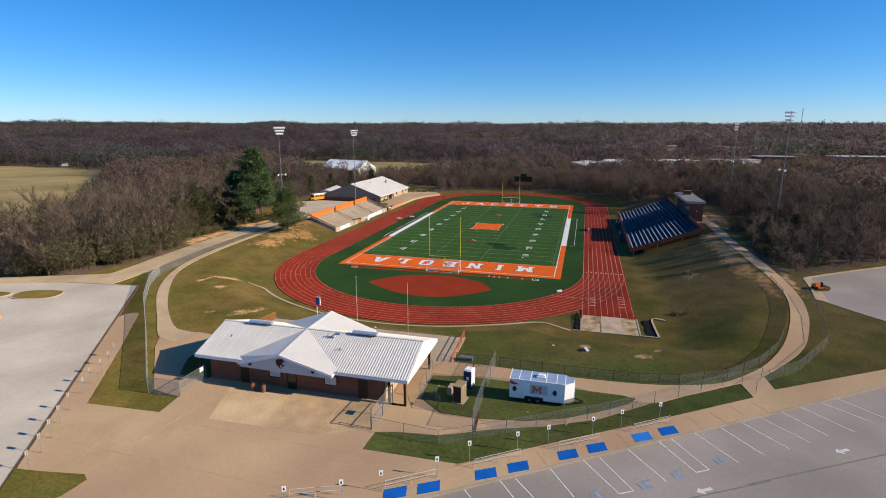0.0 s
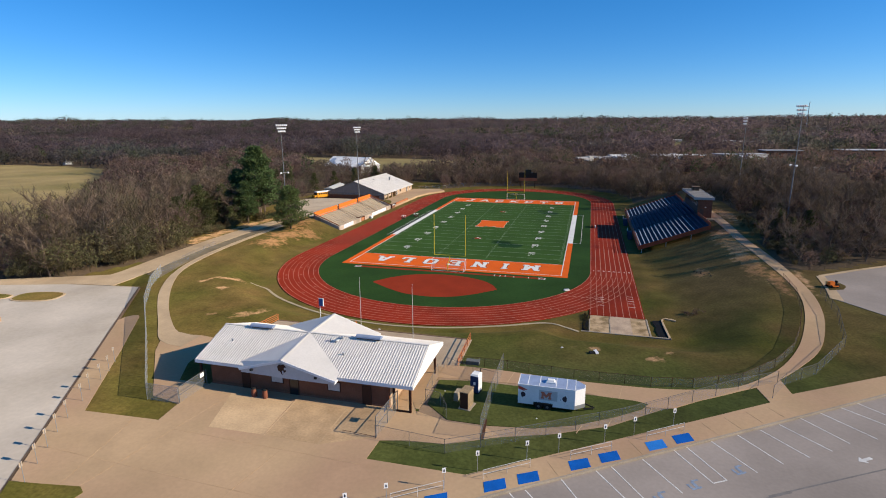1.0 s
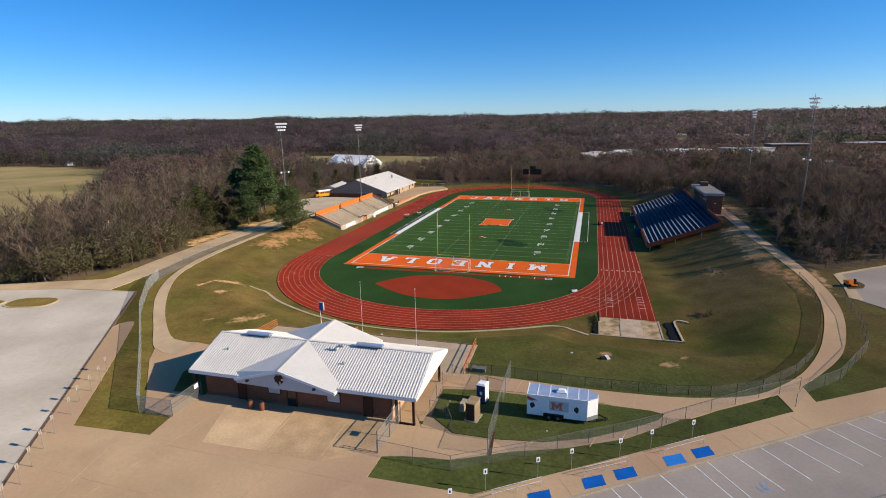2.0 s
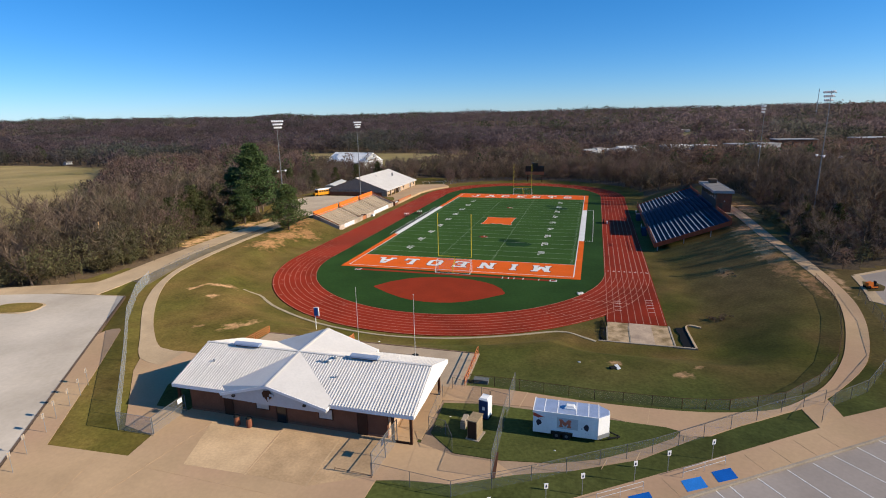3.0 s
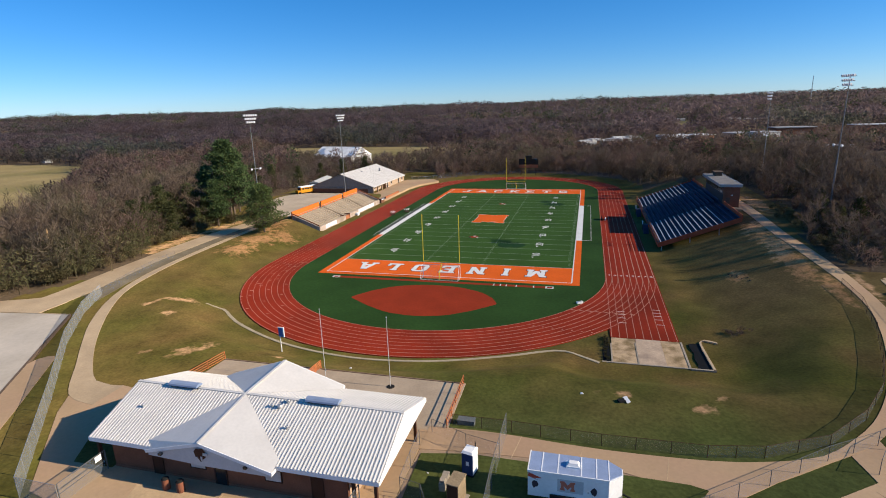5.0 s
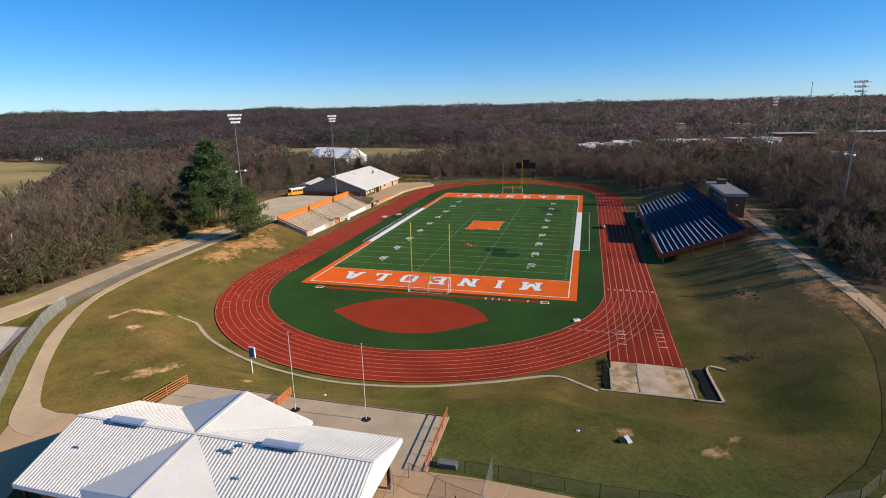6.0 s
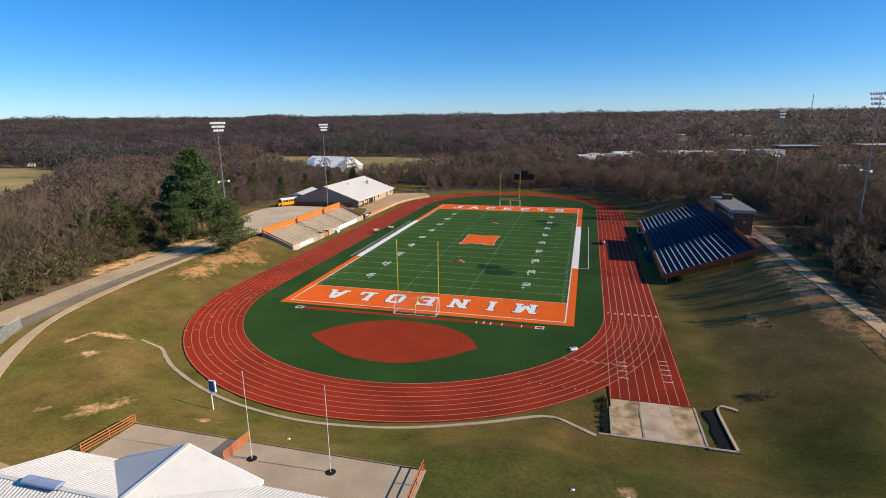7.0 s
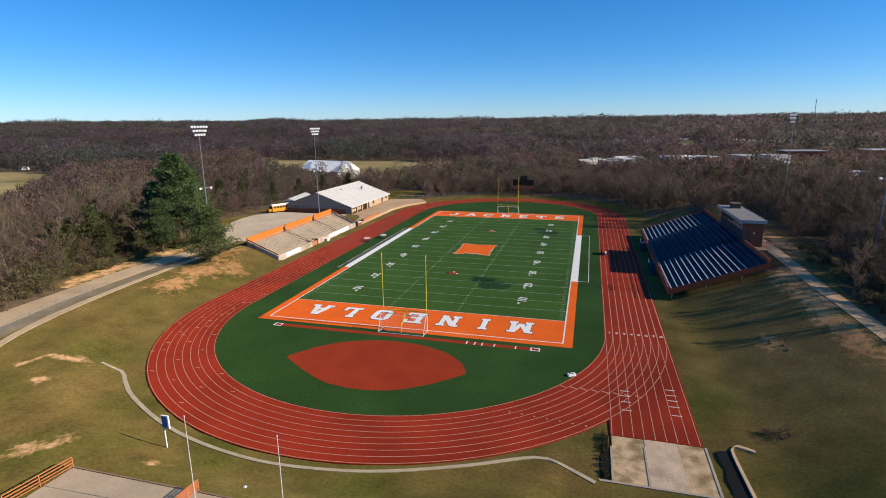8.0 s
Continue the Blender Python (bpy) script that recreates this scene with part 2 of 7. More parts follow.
# ---------------------------------------------------------------- building helpers
class Shape:
    """Collects corners and faces of one mesh."""

    def __init__(self):
        self.v, self.f = [], []

    def add(self, verts, faces):
        k = len(self.v)
        self.v += [tuple(p) for p in verts]
        self.f += [tuple(i + k for i in q) for q in faces]
        return self

    def box(self, x0, x1, y0, y1, z0, z1):
        c = [(x, y, z) for z in (z0, z1) for y in (y0, y1) for x in (x0, x1)]
        return self.add(c, [(0, 2, 3, 1), (4, 5, 7, 6), (0, 1, 5, 4), (2, 6, 7, 3), (0, 4, 6, 2), (1, 3, 7, 5)])

    def beam(self, a, b, w, h=None):
        """A square bar from a to b."""
        a, b = Vector(a), Vector(b)
        h = h or w
        d = (b - a).normalized()
        side = d.cross(Vector((0, 0, 1)))
        side = side.normalized() if side.length > 1e-4 else Vector((1, 0, 0))
        up = side.cross(d)
        c = [p + side * (w / 2 * i) + up * (h / 2 * j) for p in (a, b) for i, j in ((-1, -1), (1, -1), (1, 1), (-1, 1))]
        return self.add(c, [(3, 2, 1, 0), (4, 5, 6, 7), (0, 1, 5, 4), (1, 2, 6, 5), (2, 3, 7, 6), (3, 0, 4, 7)])

    def tube(self, a, b, r0, r1=None, n=8, caps=True):
        a, b = Vector(a), Vector(b)
        r1 = r0 if r1 is None else r1
        d = (b - a).normalized()
        s = d.cross(Vector((0, 0, 1)))
        s = s.normalized() if s.length > 1e-4 else Vector((1, 0, 0))
        u = s.cross(d)
        ring = [(s * math.cos(k * math.tau / n) + u * math.sin(k * math.tau / n)) for k in range(n)]
        c = [a + q * r0 for q in ring] + [b + q * r1 for q in ring]
        f = [(k, (k + 1) % n, n + (k + 1) % n, n + k) for k in range(n)]
        if caps:
            f += [tuple(range(n - 1, -1, -1)), tuple(range(n, 2 * n))]
        return self.add(c, f)

    def prism(self, pts, z0, z1):
        """A flat outline, counter-clockwise, raised from z0 to z1."""
        n = len(pts)
        c = [(x, y, z0) for x, y in pts] + [(x, y, z1) for x, y in pts]
        f = [(k, (k + 1) % n, n + (k + 1) % n, n + k) for k in range(n)]
        return self.add(c, f + [tuple(range(n - 1, -1, -1)), tuple(range(n, 2 * n))])

    def quad(self, *p):
        return self.add(p, [tuple(range(len(p)))])

    def mesh(self, name):
        me = bpy.data.meshes.new(name)
        me.from_pydata(self.v, [], self.f)
        me.update()
        return me


def part(name, shape, mat, parent=None, label="", m=None):
    """One mesh object, under a thing or a part."""
    me = shape if isinstance(shape, bpy.types.Mesh) else shape.mesh(name)
    if mat and not me.materials:
        me.materials.append(mat)
    ob = new(name, me)
    if m is not None:
        ob.matrix_basis = m
    if parent:
        ob.parent = parent
    return tagged(ob, label) if label else ob


def thing(name, m, label, category, group="", kind=""):
    ob = new(name)
    ob.empty_display_size = 0.2
    ob.matrix_basis = m
    return tagged(ob, label, category, group, kind)


def structure(name, shape, mat, label="", category=""):
    return tagged(part(name, shape, mat), label, category, "", "structure")


def smooth(a, b, v):
    t = np.clip((np.asarray(v, float) - a) / (b - a), 0, 1)
    return t * t * (3 - 2 * t)


# ---------------------------------------------------------------- the lie of the land
TX, TY0, TY1, TR_IN, TR_OUT = -0.8, 5.2, 108.2, 30.7, 39.4      # the track's centres and radii
LOT_S = ((9.0, -82.9), (66.0, -43.4))                            # kerb of the south lot
LOT_W = ((-16.2, -85.3), (-51.3, -34.4))                         # kerb of the west lot


def side_of(line, x, y):
    (ax, ay), (bx, by) = line
    k = math.hypot(bx - ax, by - ay)
    return ((bx - ax) * (y - ay) - (by - ay) * (x - ax)) / k


def height(x, y):
    x, y = np.asarray(x, float), np.asarray(y, float)
    d = np.hypot(x - TX, y - np.clip(y, TY0, TY1)) - TR_OUT
    rx, ry = np.maximum(np.abs(x - 35.3) - 7.0, 0), np.maximum(np.abs(y - 38.5) - 69.5, 0)
    d = np.minimum(d, np.hypot(rx, ry))
    right, north = smooth(28, 50, x), smooth(60, 100, y)
    top = 2.2 + right * 4.6 * smooth(-40, 45, y) * (1 - smooth(95, 135, y))
    top = top - 1.6 * north * (1 - right) * smooth(70, 92, y)
    wide = 9.5 + right * smooth(-38, -5, y) * 9.5
    t = np.clip((d - 2.0) / (wide - 2.0), 0, 1)
    z = top * (smooth(2.5, wide, d) * (1 - 0.8 * right) + t * 0.8 * right)
    berm = np.clip((x - 42.3) * 0.34 + 0.25, 0, 6.5)
    w = smooth(8, 24, y) * (1 - smooth(82, 98, y)) * smooth(40.8, 42.6, x) * (1 - smooth(58, 61, x))
    z = z + w * np.maximum(berm - z, 0)
    side = np.clip((-42.6 - x) * 0.38 + 0.6, 0, 3.8)
    w = smooth(17, 31, y) * (1 - smooth(31.7, 33.2, y)) * smooth(-41.8, -43.2, x) * (1 - smooth(-52, -57, x))
    z = z + w * np.maximum(side - z, 0)
    r = np.hypot(x, y - 50)
    z = z + smooth(300, 3400, r) * 24
    roll = np.sin(x * 0.0061 + 1.3) * np.sin(y * 0.0047 + 0.4) + 0.6 * np.sin(x * 0.013 + y * 0.009)
    ridge = np.sin(y * 0.0125 + 0.7 * np.sin(x * 0.004) + x * 0.002)
    return z + roll * 7 * smooth(250, 1100, r) + ridge * 7 * smooth(450, 1000, r)


def lots_low(x, y):
    """The lots lie a kerb's height under the walks."""
    s = np.where(x > 1.0, side_of(LOT_S, x, y), 9)
    w = np.where((x < -10) & (y < -30), -side_of(LOT_W, x, y), 9)
    return 0.5 * np.maximum(smooth(1.9, 0.5, s), smooth(1.7, 0.4, w)) * smooth(-28, -36, y)


def ground_z(x, y):
    z = height(x, y) - lots_low(x, y)
    d = np.hypot(x - TX, y - np.clip(y, TY0, TY1)) - TR_OUT
    inside = smooth(0.6, -0.8, d)
    chute = ((np.abs(np.asarray(x) - 34.5) < 4.4) & (np.asarray(y) > -30) & (np.asarray(y) < 20))
    return z - 0.25 * np.maximum(inside, chute)


def steps(lo, a, b, hi, fine, grow):
    v = list(np.arange(a, b + fine, fine))
    s, p = fine, v[-1]
    while p < hi:
        s *= grow
        p += s
        v.append(p)
    s, p = fine, a
    while p > lo:
        s *= grow
        p -= s
        v.insert(0, p)
    return np.array(v)


def grid_mesh(name, xs, ys, zfun):
    X, Y = np.meshgrid(xs, ys)
    Z = zfun(X, Y)
    nx, ny = len(xs), len(ys)
    co = np.stack([X, Y, Z], -1).reshape(-1, 3)
    i = np.arange(nx * ny).reshape(ny, nx)
    q = np.stack([i[:-1, :-1], i[:-1, 1:], i[1:, 1:], i[1:, :-1]], -1).reshape(-1, 4)
    return np_mesh(name, co, q)


def np_mesh(name, co, faces):
    me = bpy.data.meshes.new(name)
    n, k = faces.shape
    me.vertices.add(len(co))
    me.vertices.foreach_set("co", co.astype(np.float32).ravel())
    me.loops.add(n * k)
    me.loops.foreach_set("vertex_index", faces.astype(np.int32).ravel())
    me.polygons.add(n)
    me.polygons.foreach_set("loop_start", np.arange(0, n * k, k, dtype=np.int32))
    me.update(calc_edges=True)
    return me


xs = steps(-4300, -125, 125, 4300, 1.4, 1.09)
ys = steps(-1500, -130, 160, 4300, 1.4, 1.09)
ground_mesh = grid_mesh("ground", xs, ys, ground_z)


# open land among the woods: fields, yards, lots
OPEN = [
    [(-92, -60), (-94, -27), (-156, 51), (-207, 109), (-300, 195), (-385, 215), (-520, 190), (-520, -60)],
    [(-225, 238), (-137, 197), (-92, 190), (-52, 205), (-34, 300), (-40, 330), (-240, 335)],
    [(62, -60), (62, -16), (67, -3.5), (70.5, -2.2), (78, 2.4), (88, 8), (140, 38), (140, -60)],
    [(14, 246), (100, 222), (150, 250), (270, 316), (290, 440), (130, 385), (14, 330)],
    [(104, 430), (126, 430), (168, 790), (138, 790)], [(150, 450), (186, 450), (268, 800), (204, 800)],
    [(122, 158), (134, 158), (160, 232), (142, 234)], [(-90, 88), (-40, 88), (-40, 134), (-90, 134)],
    [(-40, 500), (80, 510), (80, 680), (-40, 680)],
]


def in_poly(poly, x, y):
    inside = np.zeros(np.shape(x), bool)
    for (ax, ay), (bx, by) in zip(poly, poly[1:] + poly[:1]):
        if ay != by:
            hit = ((ay > y) != (by > y)) & (x < (bx - ax) * (y - ay) / (by - ay) + ax)
            inside ^= hit
    return inside


def wooded(x, y):
    """Where the woods stand."""
    x, y = np.asarray(x, float), np.asarray(y, float)
    d = np.hypot(x - TX, y - np.clip(y, TY0, TY1)) - TR_OUT
    wob = 2.2 * np.sin(y * 0.13 + x * 0.05) + 1.5 * np.sin(x * 0.17)
    west = np.where(y < -1, -68.0, np.where(y < 30, -72.5, np.where(y < 88, -81.5, np.where(y < 134, -88, -60))))
    w = (x < west + wob) & (y > -34 - (x + 69) * -0.44 + 3)
    n = (d > 7.5 + wob * 0.5) & (y > 108) & (x > -40) & (x < 62)
    e = (x > 66.6 + 3.6 * smooth(18, 30, y) * (1 - smooth(70, 84, y)) + wob * 0.3) & (y > np.where(x < 70.5, 0.5, (x - 70.5) * 0.6) + wob * 0.4) | (x > 55) & (d > 11 + wob) & (y > 92)
    out = w | n | e | (y > 160) | (np.abs(x) > 420)
    for p in OPEN:
        out &= ~in_poly(p, x, y)
    return out


mid = np.array([p.center for p in ground_mesh.polygons])
kind = np.where(wooded(mid[:, 0], mid[:, 1]), 1, 0)
far_open = np.zeros(len(kind), bool)
for p in OPEN[:2] + OPEN[4:6] + OPEN[8:]:
    far_open |= in_poly(p, mid[:, 0], mid[:, 1])
kind[far_open & (kind == 0)] = 2
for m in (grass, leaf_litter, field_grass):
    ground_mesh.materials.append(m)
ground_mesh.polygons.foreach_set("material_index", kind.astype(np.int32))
ground_mesh.polygons.foreach_set("use_smooth", np.ones(len(kind), bool))
# worn soil: centre, half widths; pale sandy soil and red clay
BARE = [(-39.0, -24.8, 2.3, 1.1), (-36.6, -24.4, 1.5, 0.9), (-42.5, -27.6, 0.9, 1.8), (-35.8, -30.8, 1.1, 1.0), (-23.6, -41.8, 1.4, 1.1), (-23.4, -43.2, 1.0, 0.7), (-21.5, -39.9, 1.3, 0.8), (-28.2, -43.4, 1.0, 0.8), (-11.5, -40.6, 1.6, 0.7),
        (30.3, -42.3, 1.0, 0.9), (28.4, -42.0, 0.6, 0.4), (37.9, -43.3, 0.9, 0.8), (38.4, -41.2, 0.9, 0.5), (36.2, -42.8, 0.5, 0.4), (40.4, -40.8, 0.5, 0.5), (-69.2, 5.5, 2.8, 5), (-69.6, 13, 3.0, 7), (-68.6, 24, 3.0, 7), (-67.2, -2, 1.6, 10), (-68, 33, 3, 5), (66.6, -6, 1.1, 7), (60.5, 14, 2.4, 6), (59.5, 24, 2.6, 5), (59.8, 8, 1.8, 4), (65.2, 48, 2.4, 11)]
CLAY = [(-50.0, 6.0, 3.8, 5.2), (-51.0, 15.5, 4.6, 5.0), (-47.5, 20.5, 4.6, 3.4), (-52.4, 26.0, 2.8, 5.0), (59.6, 19.0, 2.8, 7), (60.5, 2, 2.2, 8), (62.2, -7, 1.4, 7), (51.6, 2.4, 1.6, 3.2)]
vx = np.array([v.co[:2] for v in ground_mesh.vertices])
for key, spots, most in (("bare", BARE, 0.78), ("clay", CLAY, 0.78)):
    val = np.zeros(len(vx))
    for cx, cy, rx, ry in spots:
        val = np.maximum(val, most * np.exp(-(((vx[:, 0] - cx) / rx) ** 2 + ((vx[:, 1] - cy) / ry) ** 2) * 0.9))
    ground_mesh.attributes.new(key, "FLOAT", "POINT").data.foreach_set("value", val.astype(np.float32))
structure("ground", ground_mesh, None, "patchy winter grass sloping up from the track", "grass")


def drape(name, a, b, lift, mat, label, category, step=1.5, thick=0.12, across=3):
    """A strip of paving laid over the land between two edge lines of as many points."""
    def line(p):
        out = []
        n = len(p)
        for i in range(n - 1):
            p0, p1, p2, p3 = (Vector(p[max(0, min(n - 1, i + k))]) for k in (-1, 0, 1, 2))
            m = max(2, int((p2 - p1).length / step))
            for j in range(m):
                t = j / m
                out.append(0.5 * ((2 * p1) + (p2 - p0) * t + (2 * p0 - 5 * p1 + 4 * p2 - p3) * t * t + (3 * p1 - p0 - 3 * p2 + p3) * t ** 3))
        return out + [Vector(p[-1])]
    la, lb = line(a), line(b)
    n = max(len(la), len(lb))
    pick = lambda l, i: l[min(len(l) - 1, round(i * (len(l) - 1) / (n - 1)))]
    sh = Shape()
    for i in range(n):
        p, q = pick(la, i), pick(lb, i)
        for k in range(across + 1):
            c = p.lerp(q, k / across)
            sh.v.append((c.x, c.y, float(height(c.x, c.y)) + lift))
        for c in (p, q):
            sh.v.append((c.x, c.y, float(height(c.x, c.y)) + lift - thick))
    w = across + 3
    for i in range(n - 1):
        o = i * w
        for k in range(across):
            sh.f.append((o + k, o + k + 1, o + w + k + 1, o + w + k))
        sh.f.append((o, o + w, o + w + across + 1, o + across + 1))
        sh.f.append((o + across, o + across + 2, o + w + across + 2, o + w + across))
    return structure(name, sh, mat, label, category)


# ---------------------------------------------------------------- track and field
YD = 0.9144
FX = -0.4                          # the field's middle
HALF = 80 / 3 * YD                 # half the field's width
LONG = 120 * YD


def oval(r, n=40):
    """The track's outline at a radius, counter-clockwise from the east straight's south end."""
    p = [(TX + r * math.cos(a), TY1 + r * math.sin(a)) for a in np.linspace(0, math.pi, n)]
    return p + [(TX + r * math.cos(a), TY0 + r * math.sin(a)) for a in np.linspace(math.pi, 2 * math.pi, n)]


def band(r0, r1, z0, z1, n=40):
    a, b = oval(r0, n), oval(r1, n)
    sh = Shape()
    k = len(a)
    sh.v = [(x, y, z1) for x, y in a] + [(x, y, z1) for x, y in b] + [(x, y, z0) for x, y in b]
    for i in range(k):
        j = (i + 1) % k
        sh.f += [(i, k + i, k + j, j), (k + i, 2 * k + i, 2 * k + j, k + j)]
    return sh


structure("running_track", band(TR_IN, TR_OUT, -0.2, 0.0, 64), track_red, "red rubber running track with eight white-lined lanes", "running track")
structure("track_straight", Shape().box(29.85, 38.72, -22.6, 62, -0.2, 0.006), track_red, "red rubber sprint straight and starting chute", "running track")
structure("infield_turf", Shape().prism(oval(TR_IN, 64), -0.2, 0.004), turf_dark, "dark green artificial turf inside the track", "turf")

LANE = (TR_OUT - TR_IN - 0.25) / 8
for k in range(9):
    r = TR_IN + 0.1 + k * LANE
    structure("lane_line", band(r - 0.035, r + 0.035, 0.0, 0.012, 64), lane_paint)
for k in range(9):
    x = 30.04 + k * 1.06
    structure("chute_line", Shape().box(x - 0.035, x + 0.035, -22.4, TY0 + 22, 0.0, 0.014), lane_paint)


def sheet(name, mat, rects, z=0.02):
    sh = Shape()
    for x0, x1, y0, y1 in rects:
        sh.box(FX + x0, FX + x1, y0, y1, 0.0, z)
    return structure(name, sh, mat)


B = 1.35
structure("playing_field", Shape().box(FX - HALF, FX + HALF, 0, LONG, -0.1, 0.012), turf, "green artificial turf football field with white yard lines", "football field")
sheet("end_zone", turf_orange, [(-HALF, HALF, 0, 10 * YD)], 0.018)
sheet("end_zone", turf_orange, [(-HALF, HALF, LONG - 10 * YD, LONG)], 0.018)
for x0, x1 in ((-HALF - B, -HALF), (HALF, HALF + B)):
    sheet("orange_border", turf_orange, [(x0, x1, 0, 35 * YD), (x0, x1, 85 * YD, LONG)], 0.018)
    sheet("team_box_border", turf_white, [(x0, x1, 35 * YD, 85 * YD)], 0.018)
sheet("orange_border", turf_orange, [(-HALF - B, HALF + B, -B, 0), (-HALF - B, HALF + B, LONG, LONG + B)], 0.018)
sheet("boundary_line", line_white, [(-HALF, HALF, -0.05, 0.16), (-HALF, HALF, LONG - 0.16, LONG + 0.05), (-HALF - 0.05, -HALF + 0.16, 0.16, LONG - 0.16), (HALF - 0.16, HALF + 0.05, 0.16, LONG - 0.16)], 0.024)
for k in range(10, 111, 5):
    w = 0.05
    structure("yard_line", Shape().box(FX - HALF + 0.2, FX + HALF - 0.2, k * YD - w, k * YD + w, 0.0, 0.022), worn_line if 10 < k < 110 else line_white)


def text_shape(body, size, mat, name, offset=0.0):
    cu = bpy.data.curves.new(name, "FONT")
    cu.body, cu.size, cu.align_x, cu.align_y, cu.extrude, cu.offset = body, size, "CENTER", "CENTER", 0.004, offset
    tmp = bpy.data.objects.new(name, cu)
    scene.collection.objects.link(tmp)
    bpy.context.view_layer.update()
    me = bpy.data.meshes.new_from_object(tmp.evaluated_get(bpy.context.evaluated_depsgraph_get()))
    bpy.data.objects.remove(tmp)
    me.materials.clear()
    me.materials.append(mat)
    return me


# block letters with slab ends, drawn as strokes in a box 4 wide and 5.4 high
H, S, F = 5.4, 1.05, 0.85
SIZE = 0.84                        # letters as laid, against the drawn box


def bar(x0, x1, y0, y1):
    return [(x0, y0), (x1, y0), (x1, y1), (x0, y1)]


def slant(xa, ya, xb, yb, w):
    return [(xa - w / 2, ya), (xa + w / 2, ya), (xb + w / 2, yb), (xb - w / 2, yb)]


def foot(x, y):
    return bar(x - 0.85, x + 0.85, y, y + F)


GLYPH = {
    "I": [bar(-S / 2, S / 2, 0, H), foot(0, 0), foot(0, H - F)],
    "M": [bar(-1.95, -0.95, 0, H), bar(0.95, 1.95, 0, H), slant(-1.45, H, 0, 1.0, 1.0), slant(1.45, H, 0, 1.0, 1.0), foot(-1.5, 0), foot(1.5, 0), bar(-2.4, -1.0, H - F, H), bar(1.0, 2.4, H - F, H)],
    "N": [bar(-1.7, -0.75, 0, H), bar(0.75, 1.7, 0, H), slant(-1.3, H, 1.3, 0, 1.2), foot(-1.25, 0), bar(-2.2, -0.8, H - F, H), foot(1.25, H - F)],
    "E": [bar(-1.5, -0.4, 0, H), bar(-2.0, 1.8, 0, F), bar(-2.0, 1.8, H - F, H), bar(-0.4, 0.9, 2.3, 3.1), bar(1.1, 1.8, F, 1.7), bar(1.1, 1.8, H - 1.7, H - F)],
    "O": [bar(-1.9, -0.8, 0.9, H - 0.9), bar(0.8, 1.9, 0.9, H - 0.9), bar(-1.2, 1.2, 0, 0.95), bar(-1.2, 1.2, H - 0.95, H), slant(-1.35, 0.9, -0.9, 0.1, 0.9), slant(1.35, 0.9, 0.9, 0.1, 0.9), slant(-0.9, H - 0.1, -1.35, H - 0.9, 0.9), slant(0.9, H - 0.1, 1.35, H - 0.9, 0.9)],
    "L": [bar(-1.3, -0.2, 0, H), bar(-2.0, 1.8, 0, F), foot(-0.75, H - F), bar(1.0, 1.8, F, 2.0)],
    "A": [slant(-1.5, 0, -0.2, H, 1.05), slant(1.5, 0, 0.2, H, 1.05), bar(-1.0, 1.0, 1.6, 2.4), foot(-1.55, 0), foot(1.55, 0), bar(-0.9, 0.5, H - 0.7, H)],
    "J": [bar(0.2, 1.3, 1.0, H), bar(-0.5, 1.9, H - F, H), bar(-1.2, 0.8, 0, 0.95), bar(-1.9, -0.9, 0.6, 2.0)],
    "C": [bar(-1.9, -0.8, 0.9, H - 0.9), bar(-1.2, 1.3, 0, 0.95), bar(-1.2, 1.3, H - 0.95, H), bar(0.9, 1.8, 0.6, 1.8), bar(0.9, 1.8, H - 1.8, H - 0.6), slant(-1.35, 0.9, -0.9, 0.1, 0.9), slant(-0.9, H - 0.1, -1.35, H - 0.9, 0.9)],
    "K": [bar(-1.6, -0.5, 0, H), foot(-1.1, 0), foot(-1.1, H - F), slant(-0.4, 2.5, 1.4, H - 0.4, 1.0), slant(0.0, 2.9, 1.5, 0.3, 1.1), foot(1.4, 0), foot(1.4, H - F)],
    "T": [bar(-S / 2, S / 2, 0, H), foot(0, 0), bar(-2.0, 2.0, H - F, H), bar(-2.0, -1.2, H - 1.9, H - F), bar(1.2, 2.0, H - 1.9, H - F)],
    "S": [bar(-1.8, -0.8, 2.8, H - 0.6), bar(0.8, 1.8, 0.6, 2.6), bar(-1.4, 1.4, 0, 0.9), bar(-1.4, 1.4, H - 0.9, H), bar(-1.4, 1.4, 2.25, 3.15), bar(1.0, 1.8, H - 1.7, H - 0.4), bar(-1.8, -1.0, 0.4, 1.7)],
}


def letter(ch, x, y, turn, grow, z, mat, name, kx=1.0):
    sh = Shape()
    sg = -1 if turn else 1
    for i, q in enumerate(GLYPH[ch]):
        cx, cy = sum(p[0] for p in q) / 4, sum(p[1] for p in q) / 4
        pts = [(px + math.copysign(grow, px - cx), py + math.copysign(grow, py - cy)) for px, py in q]
        pts = [(x + sg * px * kx * SIZE, y + sg * (py - H / 2) * SIZE) for px, py in pts]
        area = sum(a[0] * b[1] - b[0] * a[1] for a, b in zip(pts, pts[1:] + pts[:1]))
        sh.prism(pts if area > 0 else pts[::-1], 0.0, z + 0.003 * i)
    structure(name, sh, mat, "white block letter with black edge on orange turf" if name == "letter" else "black edge of a turf letter", "letter")


def letters(word, y, turn, pitch):
    for i, ch in enumerate(word):
        x = FX + (i - (len(word) - 1) / 2) * pitch * (-1 if turn else 1)
        letter(ch, x, y, turn, 0.13, 0.022, turf_black, "letter_edge")
        letter(ch, x, y, turn, 0.0, 0.05, turf_white, "letter")


